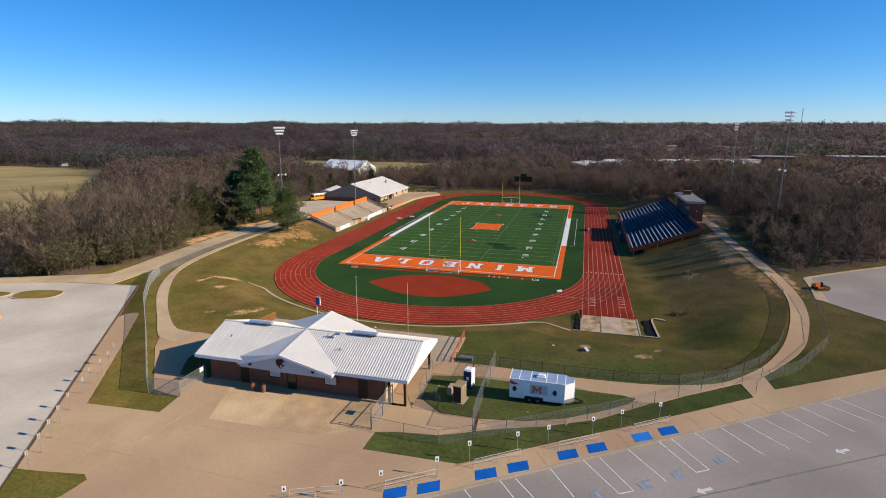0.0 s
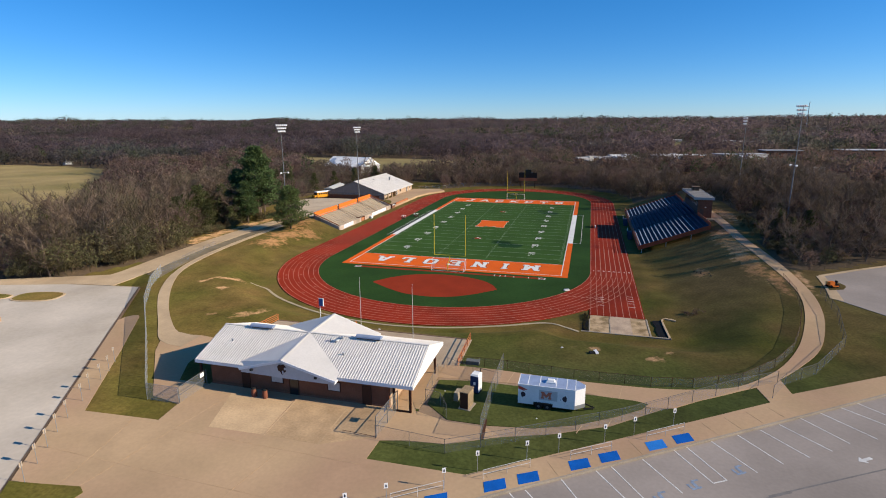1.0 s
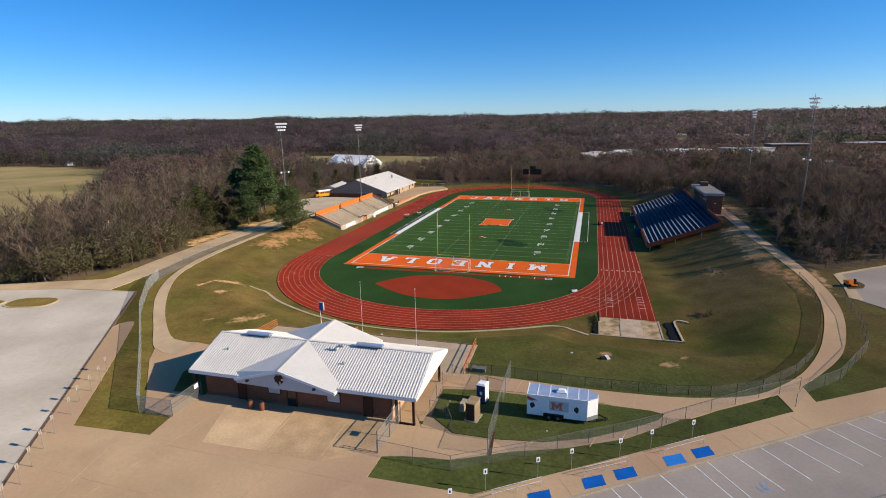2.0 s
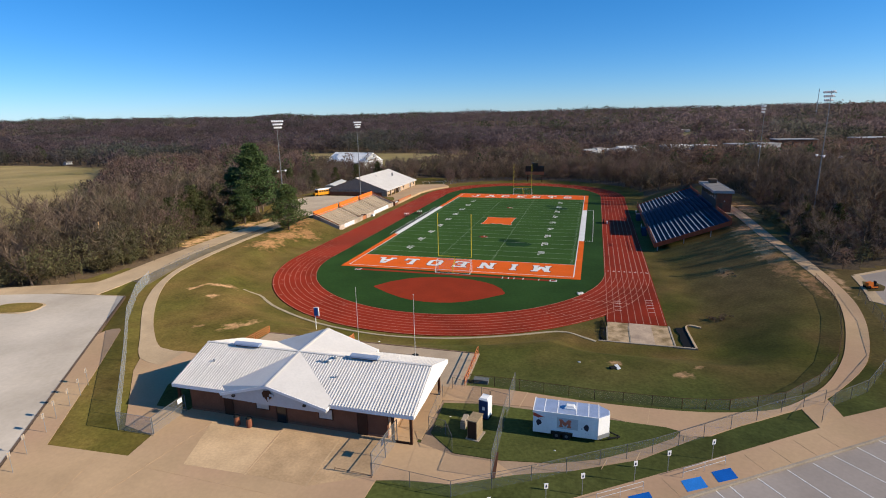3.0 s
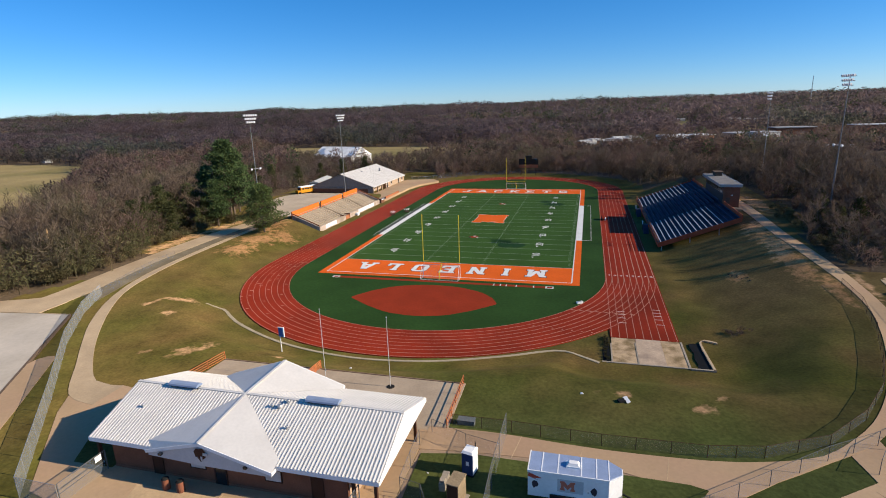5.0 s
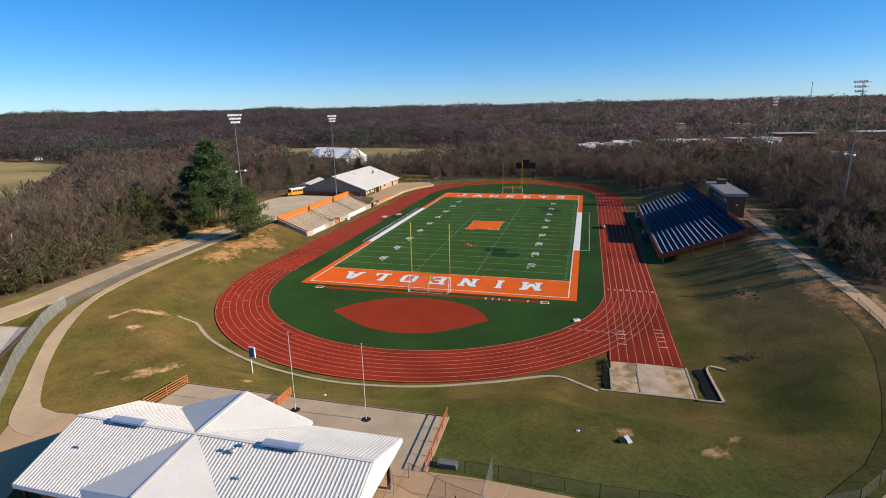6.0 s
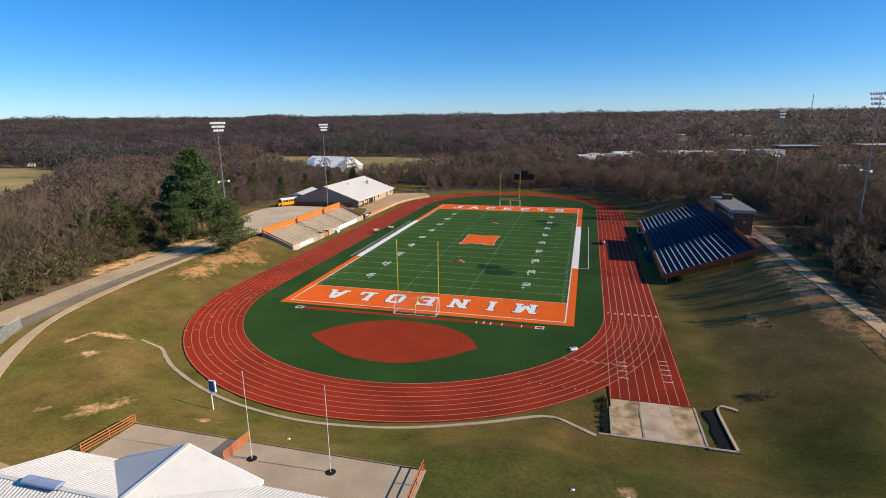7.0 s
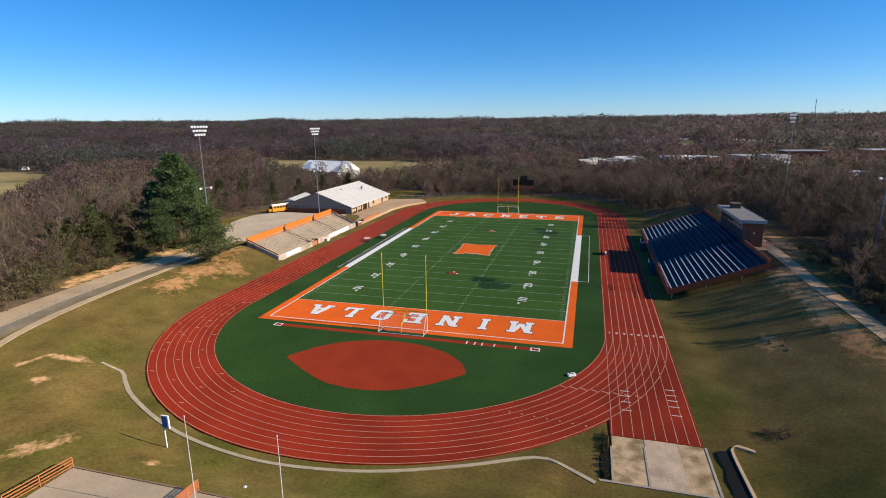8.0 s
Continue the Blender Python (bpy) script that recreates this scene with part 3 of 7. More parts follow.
letters("MINEOLA", 4.8, True, 5.85)
letters("JACKETS", LONG - 4.6, False, 6.0)
for side in (-1, 1):
    for k in range(10, 100, 10):
        n = str(k if k <= 50 else 100 - k)
        me = text_shape(n, 2.3, line_white, "yard_number", 0.03)
        ob = new("yard_number", me)
        ob.matrix_basis = pose(FX + side * 16.3, (k + 10) * YD, 0.024, 0, 0, 90 * side) @ Matrix.Diagonal((1.15, 1, 1, 1))
        tagged(ob, "white yard number on green turf", "number", "", "structure")
        if k != 50:
            to = -1 if k < 50 else 1
            ax, ay = FX + side * 16.3 - side * 0.55, (k + 10) * YD + to * 1.75
            tri = [(ax - 0.32, ay), (ax + 0.32, ay), (ax, ay + to * 0.75)]
            structure("number_arrow", Shape().prism(tri if to > 0 else tri[::-1], 0.0, 0.026), line_white, "white arrow beside a yard number", "arrow")
for side in (-1, 1):
    sh = Shape()
    for k in range(11, 110):
        if k % 5:
            sh.box(FX + side * 6.1 - 0.24, FX + side * 6.1 + 0.24, k * YD - 0.05, k * YD + 0.05, 0.0, 0.022)
            sh.box(FX + side * (HALF - 0.9) - 0.3, FX + side * (HALF - 0.9) + 0.3, k * YD - 0.05, k * YD + 0.05, 0.0, 0.022)
        else:
            sh.box(FX + side * 6.1 - 0.05, FX + side * 6.1 + 0.05, k * YD - 0.45, k * YD + 0.45, 0.0, 0.024)
    structure("hash_marks", sh, worn_line)


# inlays, runway and markings
outline = [(-13.4, -13.7), (-7.0, -18.3), (-2.6, -20.0), (2.6, -20.0), (7.2, -18.0), (12.4, -12.8), (10.6, -8.9), (6.4, -6.1), (1.2, -4.9), (-4.6, -5.5), (-9.8, -8.3)]
soft_outline = []
for i, p in enumerate(outline):
    a, b = outline[i - 1], outline[(i + 1) % len(outline)]
    k = 0.06 if i in (0, 5) else 0.3
    soft_outline += [(p[0] + (a[0] - p[0]) * k, p[1] + (a[1] - p[1]) * k), (p[0] + (b[0] - p[0]) * k, p[1] + (b[1] - p[1]) * k)]
structure("jump_apron", Shape().prism(soft_outline, 0.0, 0.014), turf_red, "red jumping apron set in green turf", "turf")
structure("jump_runway", Shape().box(-21.9, 20.9, -3.55, -2.55, 0.0, 0.014), turf_red, "narrow red jumping runway", "runway")
sheet("runway_mark", line_white, [(x - 0.09 - FX, x + 0.09 - FX, -3.55, -2.55) for x in (10.2, 11.4, 12.5, 14.3, 17.4)], 0.02)
for x in (-21.2, 20.2):
    sheet("takeoff_box", line_white, [(x - 0.7 - FX, x + 0.7 - FX, -3.6, -3.42), (x - 0.7 - FX, x + 0.7 - FX, -2.7, -2.52), (x - 0.7 - FX, x - 0.5 - FX, -3.42, -2.7), (x + 0.5 - FX, x + 0.7 - FX, -3.42, -2.7)], 0.02)
sheet("coaching_line", line_white, [(27.75, 27.85, 32.2, 77.6), (HALF + B, 27.75, 32.2, 32.3), (HALF + B, 27.75, 77.5, 77.6)], 0.018)
sheet("coaching_line", line_white, [(-27.0, -26.9, 31.5, 77.6), (-26.9, -HALF - B, 31.5, 31.6)], 0.018)
sheet("restraint_mat", material("dark_rubber_mat", (0.085, 0.082, 0.085), 0.85, 0.15, 0.4, 0.1, 4.0), [(-26.6, -HALF - B - 0.05, 34, 77)], 0.012)


def block_m(w, h):
    """A broad slab letter shape, centred."""
    a, b = w / 2, h / 2
    s = w * 0.3
    return [(-a, -b), (-a + s, -b), (-a + s, -b * 0.82), (-a + s * 0.9, -b * 0.72), (-0.2, -b * 0.9), (0.2, -b * 0.9), (a - s * 0.9, -b * 0.72), (a - s, -b * 0.82),
            (a - s, -b), (a, -b), (a, -b * 0.7), (a * 0.93, -b * 0.66), (a * 0.93, b * 0.66), (a, b * 0.7), (a, b), (a - s * 0.7, b), (0, b * 0.88), (-a + s * 0.7, b), (-a, b), (-a, b * 0.7), (-a * 0.93, b * 0.66), (-a * 0.93, -b * 0.66), (-a, -b * 0.7)]


structure("midfield_logo_edge", Shape().prism([(FX - 0.1 + x * 0.9, 55.0 + y) for x, y in block_m(10.2, 11.3)], 0.0, 0.024), turf_white, "white edge of the midfield logo", "logo")
structure("midfield_logo", Shape().prism([(FX - 0.1 + x * 0.9, 55.0 + y) for x, y in block_m(10.0, 11.0)], 0.0, 0.03), turf_orange, "orange block logo at midfield", "logo")
rnd = random.Random(3)
for cy in (32.7, 78.8):
    pts = []
    for k in range(14):
        a, r = k * math.tau / 14, rnd.uniform(0.75, 1.25)
        pts.append((FX - 0.4 + 1.1 * r * math.cos(a), cy + 1.1 * r * math.sin(a)))
    structure("turf_emblem", Shape().prism(pts, 0.0, 0.024), turf_red, "small dark red emblem on green turf", "logo")
    structure("turf_emblem_core", Shape().prism([(FX - 0.4 + (p[0] - FX + 0.4) * 0.3, cy + 0.6 + (p[1] - cy) * 0.3) for p in pts], 0.0, 0.03), line_white, "pale core of the turf emblem", "logo")
    structure("turf_emblem_edge", Shape().prism([(FX - 1.5 + (p[0] - FX + 0.4) * 0.35, cy - 0.5 + (p[1] - cy) * 0.4) for p in pts], 0.0, 0.029), turf_black, "dark edge of the turf emblem", "logo")
    structure("turf_emblem_spot", Shape().prism([(FX + 0.5 + (p[0] - FX + 0.4) * 0.25, cy - 0.5 + (p[1] - cy) * 0.3) for p in pts], 0.0, 0.032), line_white, "pale spot of the turf emblem", "logo")
# dark turf colour for two patches painted where shadows fall
turf_shadow = material("shaded_turf", (0.0136, 0.0425, 0.0136), 0.9, 0.2, 0.3, 0.2, 2.0)
for cx, cy, rx, ry in ((9.3, 25.9, 3.4, 2.6), (16.0, 79.1, 3.2, 2.8)):
    pts = [(cx + rx * rnd.uniform(0.8, 1.1) * math.cos(a), cy + ry * rnd.uniform(0.8, 1.1) * math.sin(a)) for a in np.linspace(0, math.tau, 18)[:-1]]
    structure("damp_patch", Shape().prism(pts, 0.0, 0.017), turf_shadow, "dark turf patch painted as a cast shadow", "stain")

for k in range(8):
    x = 30.62 + k * 1.06
    me = text_shape(str(k + 1), 1.0, track_mark, "lane_number", 0.03)
    ob = new("lane_number", me)
    ob.matrix_basis = pose(x, 5.9, 0.02)
    tagged(ob, "white lane number on red track", "number", "", "structure")
for x0, ys_ in ((31.25, (-12.6, -13.8, -15.2, -17.1)), (36.5, (-11.1, -12.4, -13.7, -15.1, -17.0))):
    sh = Shape()
    for y in ys_:
        sh.box(x0, x0 + 1.1, y - 0.08, y + 0.08, 0.0, 0.02)
    structure("exchange_mark", sh, track_mark)
sh = Shape()
for k in range(8):
    sh.beam((24.2 + k * 1.25, -13.0 - k * 0.06, 0.012), (24.95 + k * 1.25, -13.35 - k * 0.06, 0.012), 0.16, 0.016)
for k in range(7):
    sh.box(19.0 + k * 1.38, 19.2 + k * 1.38, -20.75 - k * 0.14, -20.55 - k * 0.14, 0.0, 0.02)
for k in range(8):
    y = -16.8 + k * 3.1
    sh.box(-33.5, -32.9, y - 0.1, y + 0.1, 0.0, 0.02)
for k in range(20):
    a = math.pi + k * 0.06
    r = TR_IN + LANE * (0.6 + (k * 3) % 8)
    x, y = TX + r * math.cos(a), TY0 + r * math.sin(a)
    sh.box(x - 0.3, x + 0.3, y - 0.06, y + 0.06, 0.0, 0.02)
for k in range(16):
    y = 10 + k * 5.5
    x = TX - TR_IN - LANE * (0.5 + (k * 5) % 8)
    sh.box(x - 0.35, x + 0.35, y - 0.07, y + 0.07, 0.0, 0.02)
structure("stagger_marks", sh, lane_paint)


# ---------------------------------------------------------------- roads, walks and lots
def flat(name, pts, z, mat, label, category, thick=0.25):
    area = sum(p[0] * q[1] - q[0] * p[1] for p, q in zip(pts, pts[1:] + pts[:1]))
    return structure(name, Shape().prism(pts if area > 0 else pts[::-1], z - thick, z), mat, label, category)


flat("south_lot", [(9.1, -83.0), (66.1, -43.5), (140, 7.9), (140, -135), (-5, -135), (-5, -92.6)], 2.05, asphalt, "worn grey asphalt parking lot with white stall lines", "parking lot")
flat("west_lot", [(-16.4, -85.2), (-51.5, -34.3), (-57, -34.9), (-63.5, -30.0), (-80, -40), (-130, -62), (-130, -135), (-5.1, -135), (-7.7, -98)], 2.19, lot_grey, "pale grey concrete parking lot", "parking lot")
flat("forecourt", [(-16.3, -85.3), (-22.0, -71.9), (-13.0, -71.4), (-13.6, -66.6), (-13.6, -62.5), (12.0, -62.5), (12.6, -68.4), (10.4, -69.0), (10.3, -72.0), (19.5, -71.9), (23.4, -72.8), (9.0, -82.85), (-5.2, -92.7), (-7.5, -98)], 2.24, concrete, "tan concrete forecourt with saw-cut joints", "pavement")
drape("ring_path", [(-24, -51.3), (-28.2, -51.0), (-33.9, -46.2), (-39.9, -39.8), (-46.1, -32.0), (-51.0, -24.2), (-53.8, -16.0), (-56.1, -2.0), (-57.5, 20.2), (-57.5, 26)],
      [(-24, -55.4), (-28.6, -54.2), (-34.6, -48.0), (-40.0, -42.3), (-45.4, -36.0), (-51.0, -27.3), (-55.3, -16.4), (-57.5, -2.3), (-58.9, 19.9), (-58.9, 26)], 0.07, path_concrete, "narrow tan concrete path round the bank", "path")
drape("entry_road", [(-57, -35), (-57.6, -24.3), (-60.8, -3.9), (-61.6, 16), (-61.4, 28.1), (-60, 40)],
      [(-66, -36), (-63.6, -28.3), (-65.4, -10.7), (-66.6, 13.2), (-65.1, 32.4), (-64, 42)], 0.06, path_concrete, "dusty tan entry road beside the woods", "road")
drape("gravel_strip", [(-52.4, -28.4), (-55.5, -17.0), (-57.7, -3), (-59.1, 18), (-58.6, 34)], [(-56.9, -27.0), (-59.6, -16.0), (-60.7, -4.2), (-61.5, 16), (-60.6, 36)], 0.045, material("weedy_gravel_strip", (0.178, 0.143, 0.0935), 0.95, 0.25, 0.3, 0.2, 5.0), "grey gravel strip between path and road", "gravel", 1.5, 0.1, 3)
drape("bank_path", [(12.3, -51.7), (18.3, -51.4), (28.1, -51.9), (36.6, -51.6), (41.0, -50.8), (44.6, -49.6), (47.4, -47.8), (52.1, -42.7), (56.1, -36.1), (59.1, -29.4), (62.0, -21.0), (63.7, -13.1), (63.8, -4.6), (63.0, 3.5), (62.1, 11.8), (61.0, 23.7), (60.4, 60)],
      [(12.3, -55.2), (18.3, -54.6), (28.1, -54.4), (36.6, -56.2), (41.4, -53.2), (46.4, -49.6), (50.6, -46.4), (55.6, -40.4), (59.3, -34.9), (62.1, -28.5), (64.4, -21.4), (65.8, -13.8), (66.0, -5.4), (65.5, 3.1), (64.5, 12.3), (63.4, 23.7), (62.8, 60)], 0.07, concrete, "tan concrete path curving along the bank", "path")
flat("side_yard", [(12.4, -55.0), (16.6, -54.4), (34.0, -54.2), (37.4, -55.0), (37.3, -56.1), (31.9, -60.8), (26.4, -63.7), (21.5, -65.5), (16.6, -67.9), (12.4, -68.5)], 2.235, material("brown_damp_concrete", (0.325, 0.228, 0.15), 0.85, 0.18, 0.25, 0.1, 4.0, other=(0.265, 0.188, 0.125), other_scale=0.16, other_soft=0.15, fuzz=0.12), "brownish worn concrete walk round a grass island", "pavement")
flat("gate_link", [(48.7, -51.7), (51.6, -49.0), (51.4, -45.6), (48.2, -48.4)], 2.25, concrete, "tan concrete link from path to sidewalk", "pavement")
flat("street_walk", [(19.5, -71.9), (28.7, -65.6), (40.0, -57.8), (48.8, -51.6), (51.5, -49.1), (66.9, -39.4), (90, -22), (90, -26.7), (66.0, -43.4), (23.4, -72.9)], 2.245, concrete, "tan concrete sidewalk along the parking lot", "pavement")
flat("west_walk", [(-16.2, -85.3), (-40.9, -49.3), (-41.0, -48.0), (-40.4, -47.0), (-39.6, -46.7), (-38.9, -47.2), (-31.2, -58.2), (-22.0, -71.9)], 2.235, concrete, "tan concrete walk beside the parking lot", "pavement")

flat("grass_verge", [(-18.0, -82.7), (-15.1, -82.3), (-11.4, -81.7), (-10.6, -82.2), (-10.8, -84.3), (-12.5, -87), (-14.9, -87.2)], 2.3, grass, "small grass verge at the forecourt corner", "grass", 0.2)
def rounded(cx, cy, rx, ry, turn, n=22):
    c, s = math.cos(turn), math.sin(turn)
    e = [(rx * math.copysign(abs(math.cos(a)) ** 0.7, math.cos(a)), ry * math.copysign(abs(math.sin(a)) ** 0.7, math.sin(a))) for a in np.linspace(0, math.tau, n + 1)[:-1]]
    return [(cx + u * c - v * s, cy + u * s + v * c) for u, v in e]


for cx, cy, rx, ry in ((-64.4, -43.5, 3.9, 2.3), (-75.5, -46.5, 6.5, 1.5)):
    flat("lot_kerb", rounded(cx, cy, rx + 0.3, ry + 0.3, 0.25), 2.3, path_concrete, "tan concrete kerb round a grass island", "kerb", 0.3)
    flat("lot_island", rounded(cx, cy, rx, ry, 0.25), 2.325, grass, "grass island in the parking lot", "grass", 0.3)
flat("road_mouth", [(-57, -34.9), (-66, -36.2), (-80, -40.2), (-130, -62.2), (-130, -58), (-80, -36), (-66, -30), (-60, -27)], 2.21, path_concrete, "tan concrete edge of the entry road", "road")
drape("east_lot", [(68.3, -13.9), (79, -24.6), (90, -20), (140, 5)], [(70.2, -3.2), (78.1, 1.6), (87.2, 6.7), (140, 36)], 0.06, asphalt, "grey asphalt overflow lot by the woods", "parking lot", 2.0, 0.2, 24)
drape("lot_edge", [(70.0, -2.6), (78.0, 2.2), (87.2, 7.3), (140, 36.6)], [(70.2, -3.2), (78.1, 1.6), (87.2, 6.7), (140, 36)], 0.1, path_concrete, "pale concrete edge of the overflow lot", "kerb", 2.0, 0.2, 1)
drape("lot_apron", [(67.9, -14.0), (69.0, -8.6), (69.6, -3.0)], [(69.6, -14.9), (70.4, -9.2), (71.0, -2.9)], 0.075, path_concrete, "pale concrete apron of the overflow lot", "pavement", 1.0, 0.2, 2)
drape("lot_notch", [(69.3, -10.0), (69.6, -7.6), (70.2, -5.6)], [(71.6, -9.3), (72.6, -7.4), (71.8, -5.6)], 0.1, grass, "small grass notch in the lot edge", "grass", 0.6, 0.1, 3)
drape("stand_lot", [(-52.4, 43), (-52.4, 60), (-52.5, 78), (-53.5, 92)], [(-64, 40), (-75, 55), (-80, 70), (-80, 92)], 0.06, material("tan_gravel_lot", (0.442, 0.357, 0.264), 0.9, 0.15, 0.2, 0.15, 3.0), "pale gravel lot behind the grandstand", "parking lot", 2.0, 0.2, 8)
flat("field_house_plaza", [(-42.8, 79), (-42.8, 108), (-41.0, 118), (-36, 128), (-40, 134), (-52, 131), (-52, 79)], 0.75, concrete, "tan concrete terrace before the field house", "pavement", 1.2)
# saw cuts and darker bays of the forecourt
stain_pale = material("bleached_concrete", (0.5, 0.355, 0.212), 0.85, 0.2, 0.3, 0.12, 4.0, other=(0.44, 0.305, 0.18), other_scale=0.22, other_soft=0.2)
stain_dark = material("stained_concrete", (0.405, 0.275, 0.158), 0.85, 0.22, 0.4, 0.15, 4.0, other=(0.45, 0.31, 0.18), other_scale=0.3, other_soft=0.2)
flat("forecourt_bay", [(-9.2, -64.7), (-1.5, -64.6), (-1.0, -71.0), (-7.1, -71.2)], 2.246, stain_pale, "bleached concrete bay", "pavement", 0.02)
flat("forecourt_bay", [(-1.2, -64.3), (8.6, -64.4), (9.6, -68.7), (5.0, -71.1), (-0.7, -71.0)], 2.246, stain_dark, "stained concrete bay", "pavement", 0.02)
for a, b in (((-1.3, -64.2), (-0.85, -71.1)), ((4.9, -64.4), (5.0, -71.2))):
    structure("saw_cut", Shape().beam((*a, 2.249), (*b, 2.249), 0.16, 0.01), stain_pale)
faint = material("faint_joint", (0.44, 0.3, 0.178), 0.9, 0.2)
for a, b in (((-10.4, -72.4), (10, -72.9)), ((-20, -78), (8, -79)), ((-9, -64.5), (-12, -84)), ((-15.6, -72.2), (-13, -84)), ((2, -73), (0, -86))):
    structure("saw_cut", Shape().beam((*a, 2.247), (*b, 2.247), 0.05, 0.01), faint)
for k in range(12):
    p = Vector((19.5, -71.9)).lerp(Vector((48.8, -51.6)), (k + 0.5) / 12)
    structure("saw_cut", Shape().beam((p.x + 0.5, p.y - 0.4, 2.25), (p.x + 1.7, p.y - 2.4, 2.25), 0.04, 0.01), faint)
for x, y0, y1 in ((15.9, -67.6, -64.4), (22.9, -65.0, -63.4), (28.6, -63.0, -61.5), (31.5, -61.2, -59.6), (36.0, -57.0, -54.9), (26, -54.6, -51.9), (33, -54.8, -51.8), (20.5, -54.7, -51.5)):
    structure("saw_cut", Shape().beam((x, y0, 2.24 if y1 < -57 else 2.27), (x + 0.5, y1, 2.24 if y1 < -57 else 2.27), 0.07, 0.012), stain_pale)


# kerbs
def kerb(a, b, z0, z1, w, label):
    structure("kerb", Shape().beam((*a, (z0 + z1) / 2), (*b, (z0 + z1) / 2), w, z1 - z0), old_concrete, label, "kerb")


kerb((-5, -92.65), (90, -26.75), 1.9, 2.255, 0.18, "worn concrete kerb along the lot")
dark_kerb = material("dark_kerb_face", (0.128, 0.0892, 0.0638), 0.9, 0.2, 0.6, 0.2, 6.0)
structure("kerb", Shape().beam((-16.3, -85.25, 2.05), (-51.4, -34.35, 2.05), 0.3, 0.37), dark_kerb, "dark weathered kerb along the lot", "kerb")
structure("kerb", Shape().beam((-51.4, -34.35, 2.08), (-57, -34.9, 2.08), 0.22, 0.3), path_concrete, "concrete kerb at the road mouth", "kerb")

# stall lines of the south lot
stall = [((20.7, -74.8), (21.5, -75.7)), ((23.5, -73.0), (24.9, -74.8)), ((24.7, -72.3), (26.5, -74.4)), ((27.5, -70.1), (29.7, -73.5)), ((30.2, -67.9), (33.3, -72.1)), ((31.7, -67.2), (34.5, -71.4)),
         ((34.5, -65.4), (37.3, -69.4)), ((37.3, -63.0), (40.0, -67.4)), ((38.6, -62.3), (41.2, -66.7)), ((41.1, -60.8), (44.0, -64.9)), ((43.8, -59.0), (46.6, -63.0)), ((46.2, -57.5), (49.2, -61.3)),
         ((48.3, -55.9), (51.6, -59.7)), ((50.8, -54.0), (53.7, -57.9)), ((53.1, -52.3), (56.6, -56.4)), ((55.6, -50.5), (59.2, -53.9)), ((57.8, -49.1), (60.9, -52.6))]
for a, b in stall:
    structure("stall_line", Shape().beam((*a, 2.053), (*b, 2.053), 0.11, 0.014), line_white)
for a, b in (((33.3, -72.1), (34.5, -71.4)), ((40.0, -67.4), (41.2, -66.7))):
    structure("stall_line", Shape().beam((*a, 2.053), (*b, 2.053), 0.11, 0.014), line_white)


def arrow(x, y, ang):
    pts = [(-0.75, 0), (-0.15, -0.45), (-0.15, -0.16), (0.75, -0.16), (0.75, 0.16), (-0.15, 0.16), (-0.15, 0.45)]
    c, s = math.cos(radians(ang)), math.sin(radians(ang))
    structure("lane_arrow", Shape().prism([(x + (u * c - v * s) * 1.05, y + (u * s + v * c) * 1.05) for u, v in pts], 2.03, 2.06), line_white, "white painted traffic arrow", "arrow")


arrow(40.2, -69.8, 32)
arrow(53.9, -60.4, 32)
# faded wheelchair-bay symbols, plain shapes
for x, y in ((38.4, -68.0), (35.5, -70.3), (31.5, -72.6), (42.5, -64.9)):
    u, v = Vector((0.85, 0.53)), Vector((0.53, -0.85))
    for i, (du, dv, w, h) in enumerate(((-0.1, 0.45, 1.0, 0.22), (0.05, 0.0, 0.3, 0.66), (0.4, -0.42, 0.7, 0.18), (-0.5, 0.05, 0.22, 0.56))):
        c = Vector((x, y)) + u * du + v * dv
        structure("bay_symbol", Shape().prism([tuple(c + u * (sx * w / 2) + v * (sy * h / 2)) for sx, sy in ((-1, -1), (1, -1), (1, 1), (-1, 1))][::-1], 2.03, 2.056 + 0.003 * i), faded_blue, "faded blue painted bay symbol", "symbol")
# blue ramp pads on the walk
blue_light = material("lighter_blue_paint", (0.0255, 0.187, 0.561), 0.7, 0.15, 0.8, 0.1, 8.0)
for i, (x, y) in enumerate([(15.4, -77.0), (17.9, -75.6), (22.2, -72.6), (24.8, -70.9), (29.0, -67.9), (31.6, -66.1), (35.9, -63.1), (38.5, -61.3)]):
    u, v = Vector((0.86, 0.51)), Vector((-0.25, 0.97))
    c = Vector((x, y))
    structure("ramp_pad", Shape().prism([tuple(c + u * (sx * 0.97) + v * (sy * 0.66)) for sx, sy in ((-1, -1), (1, -1), (1, 1), (-1, 1))], 2.2, 2.262), blue_light if i == 6 else blue_paint, "bright blue painted ramp pad on the walk", "ramp pad")
# old crack lines in the asphalt
seal = material("bluish_crack_seal", (0.187, 0.174, 0.162), 0.7, 0.2)
for a, b in (((44, -68), (66, -55)), ((34, -74), (46, -67)), ((52, -76), (80, -60)), ((66, -55), (90, -42))):
    structure("crack_seal", Shape().beam((*a, 2.05), (*b, 2.05), 0.14, 0.012), seal)


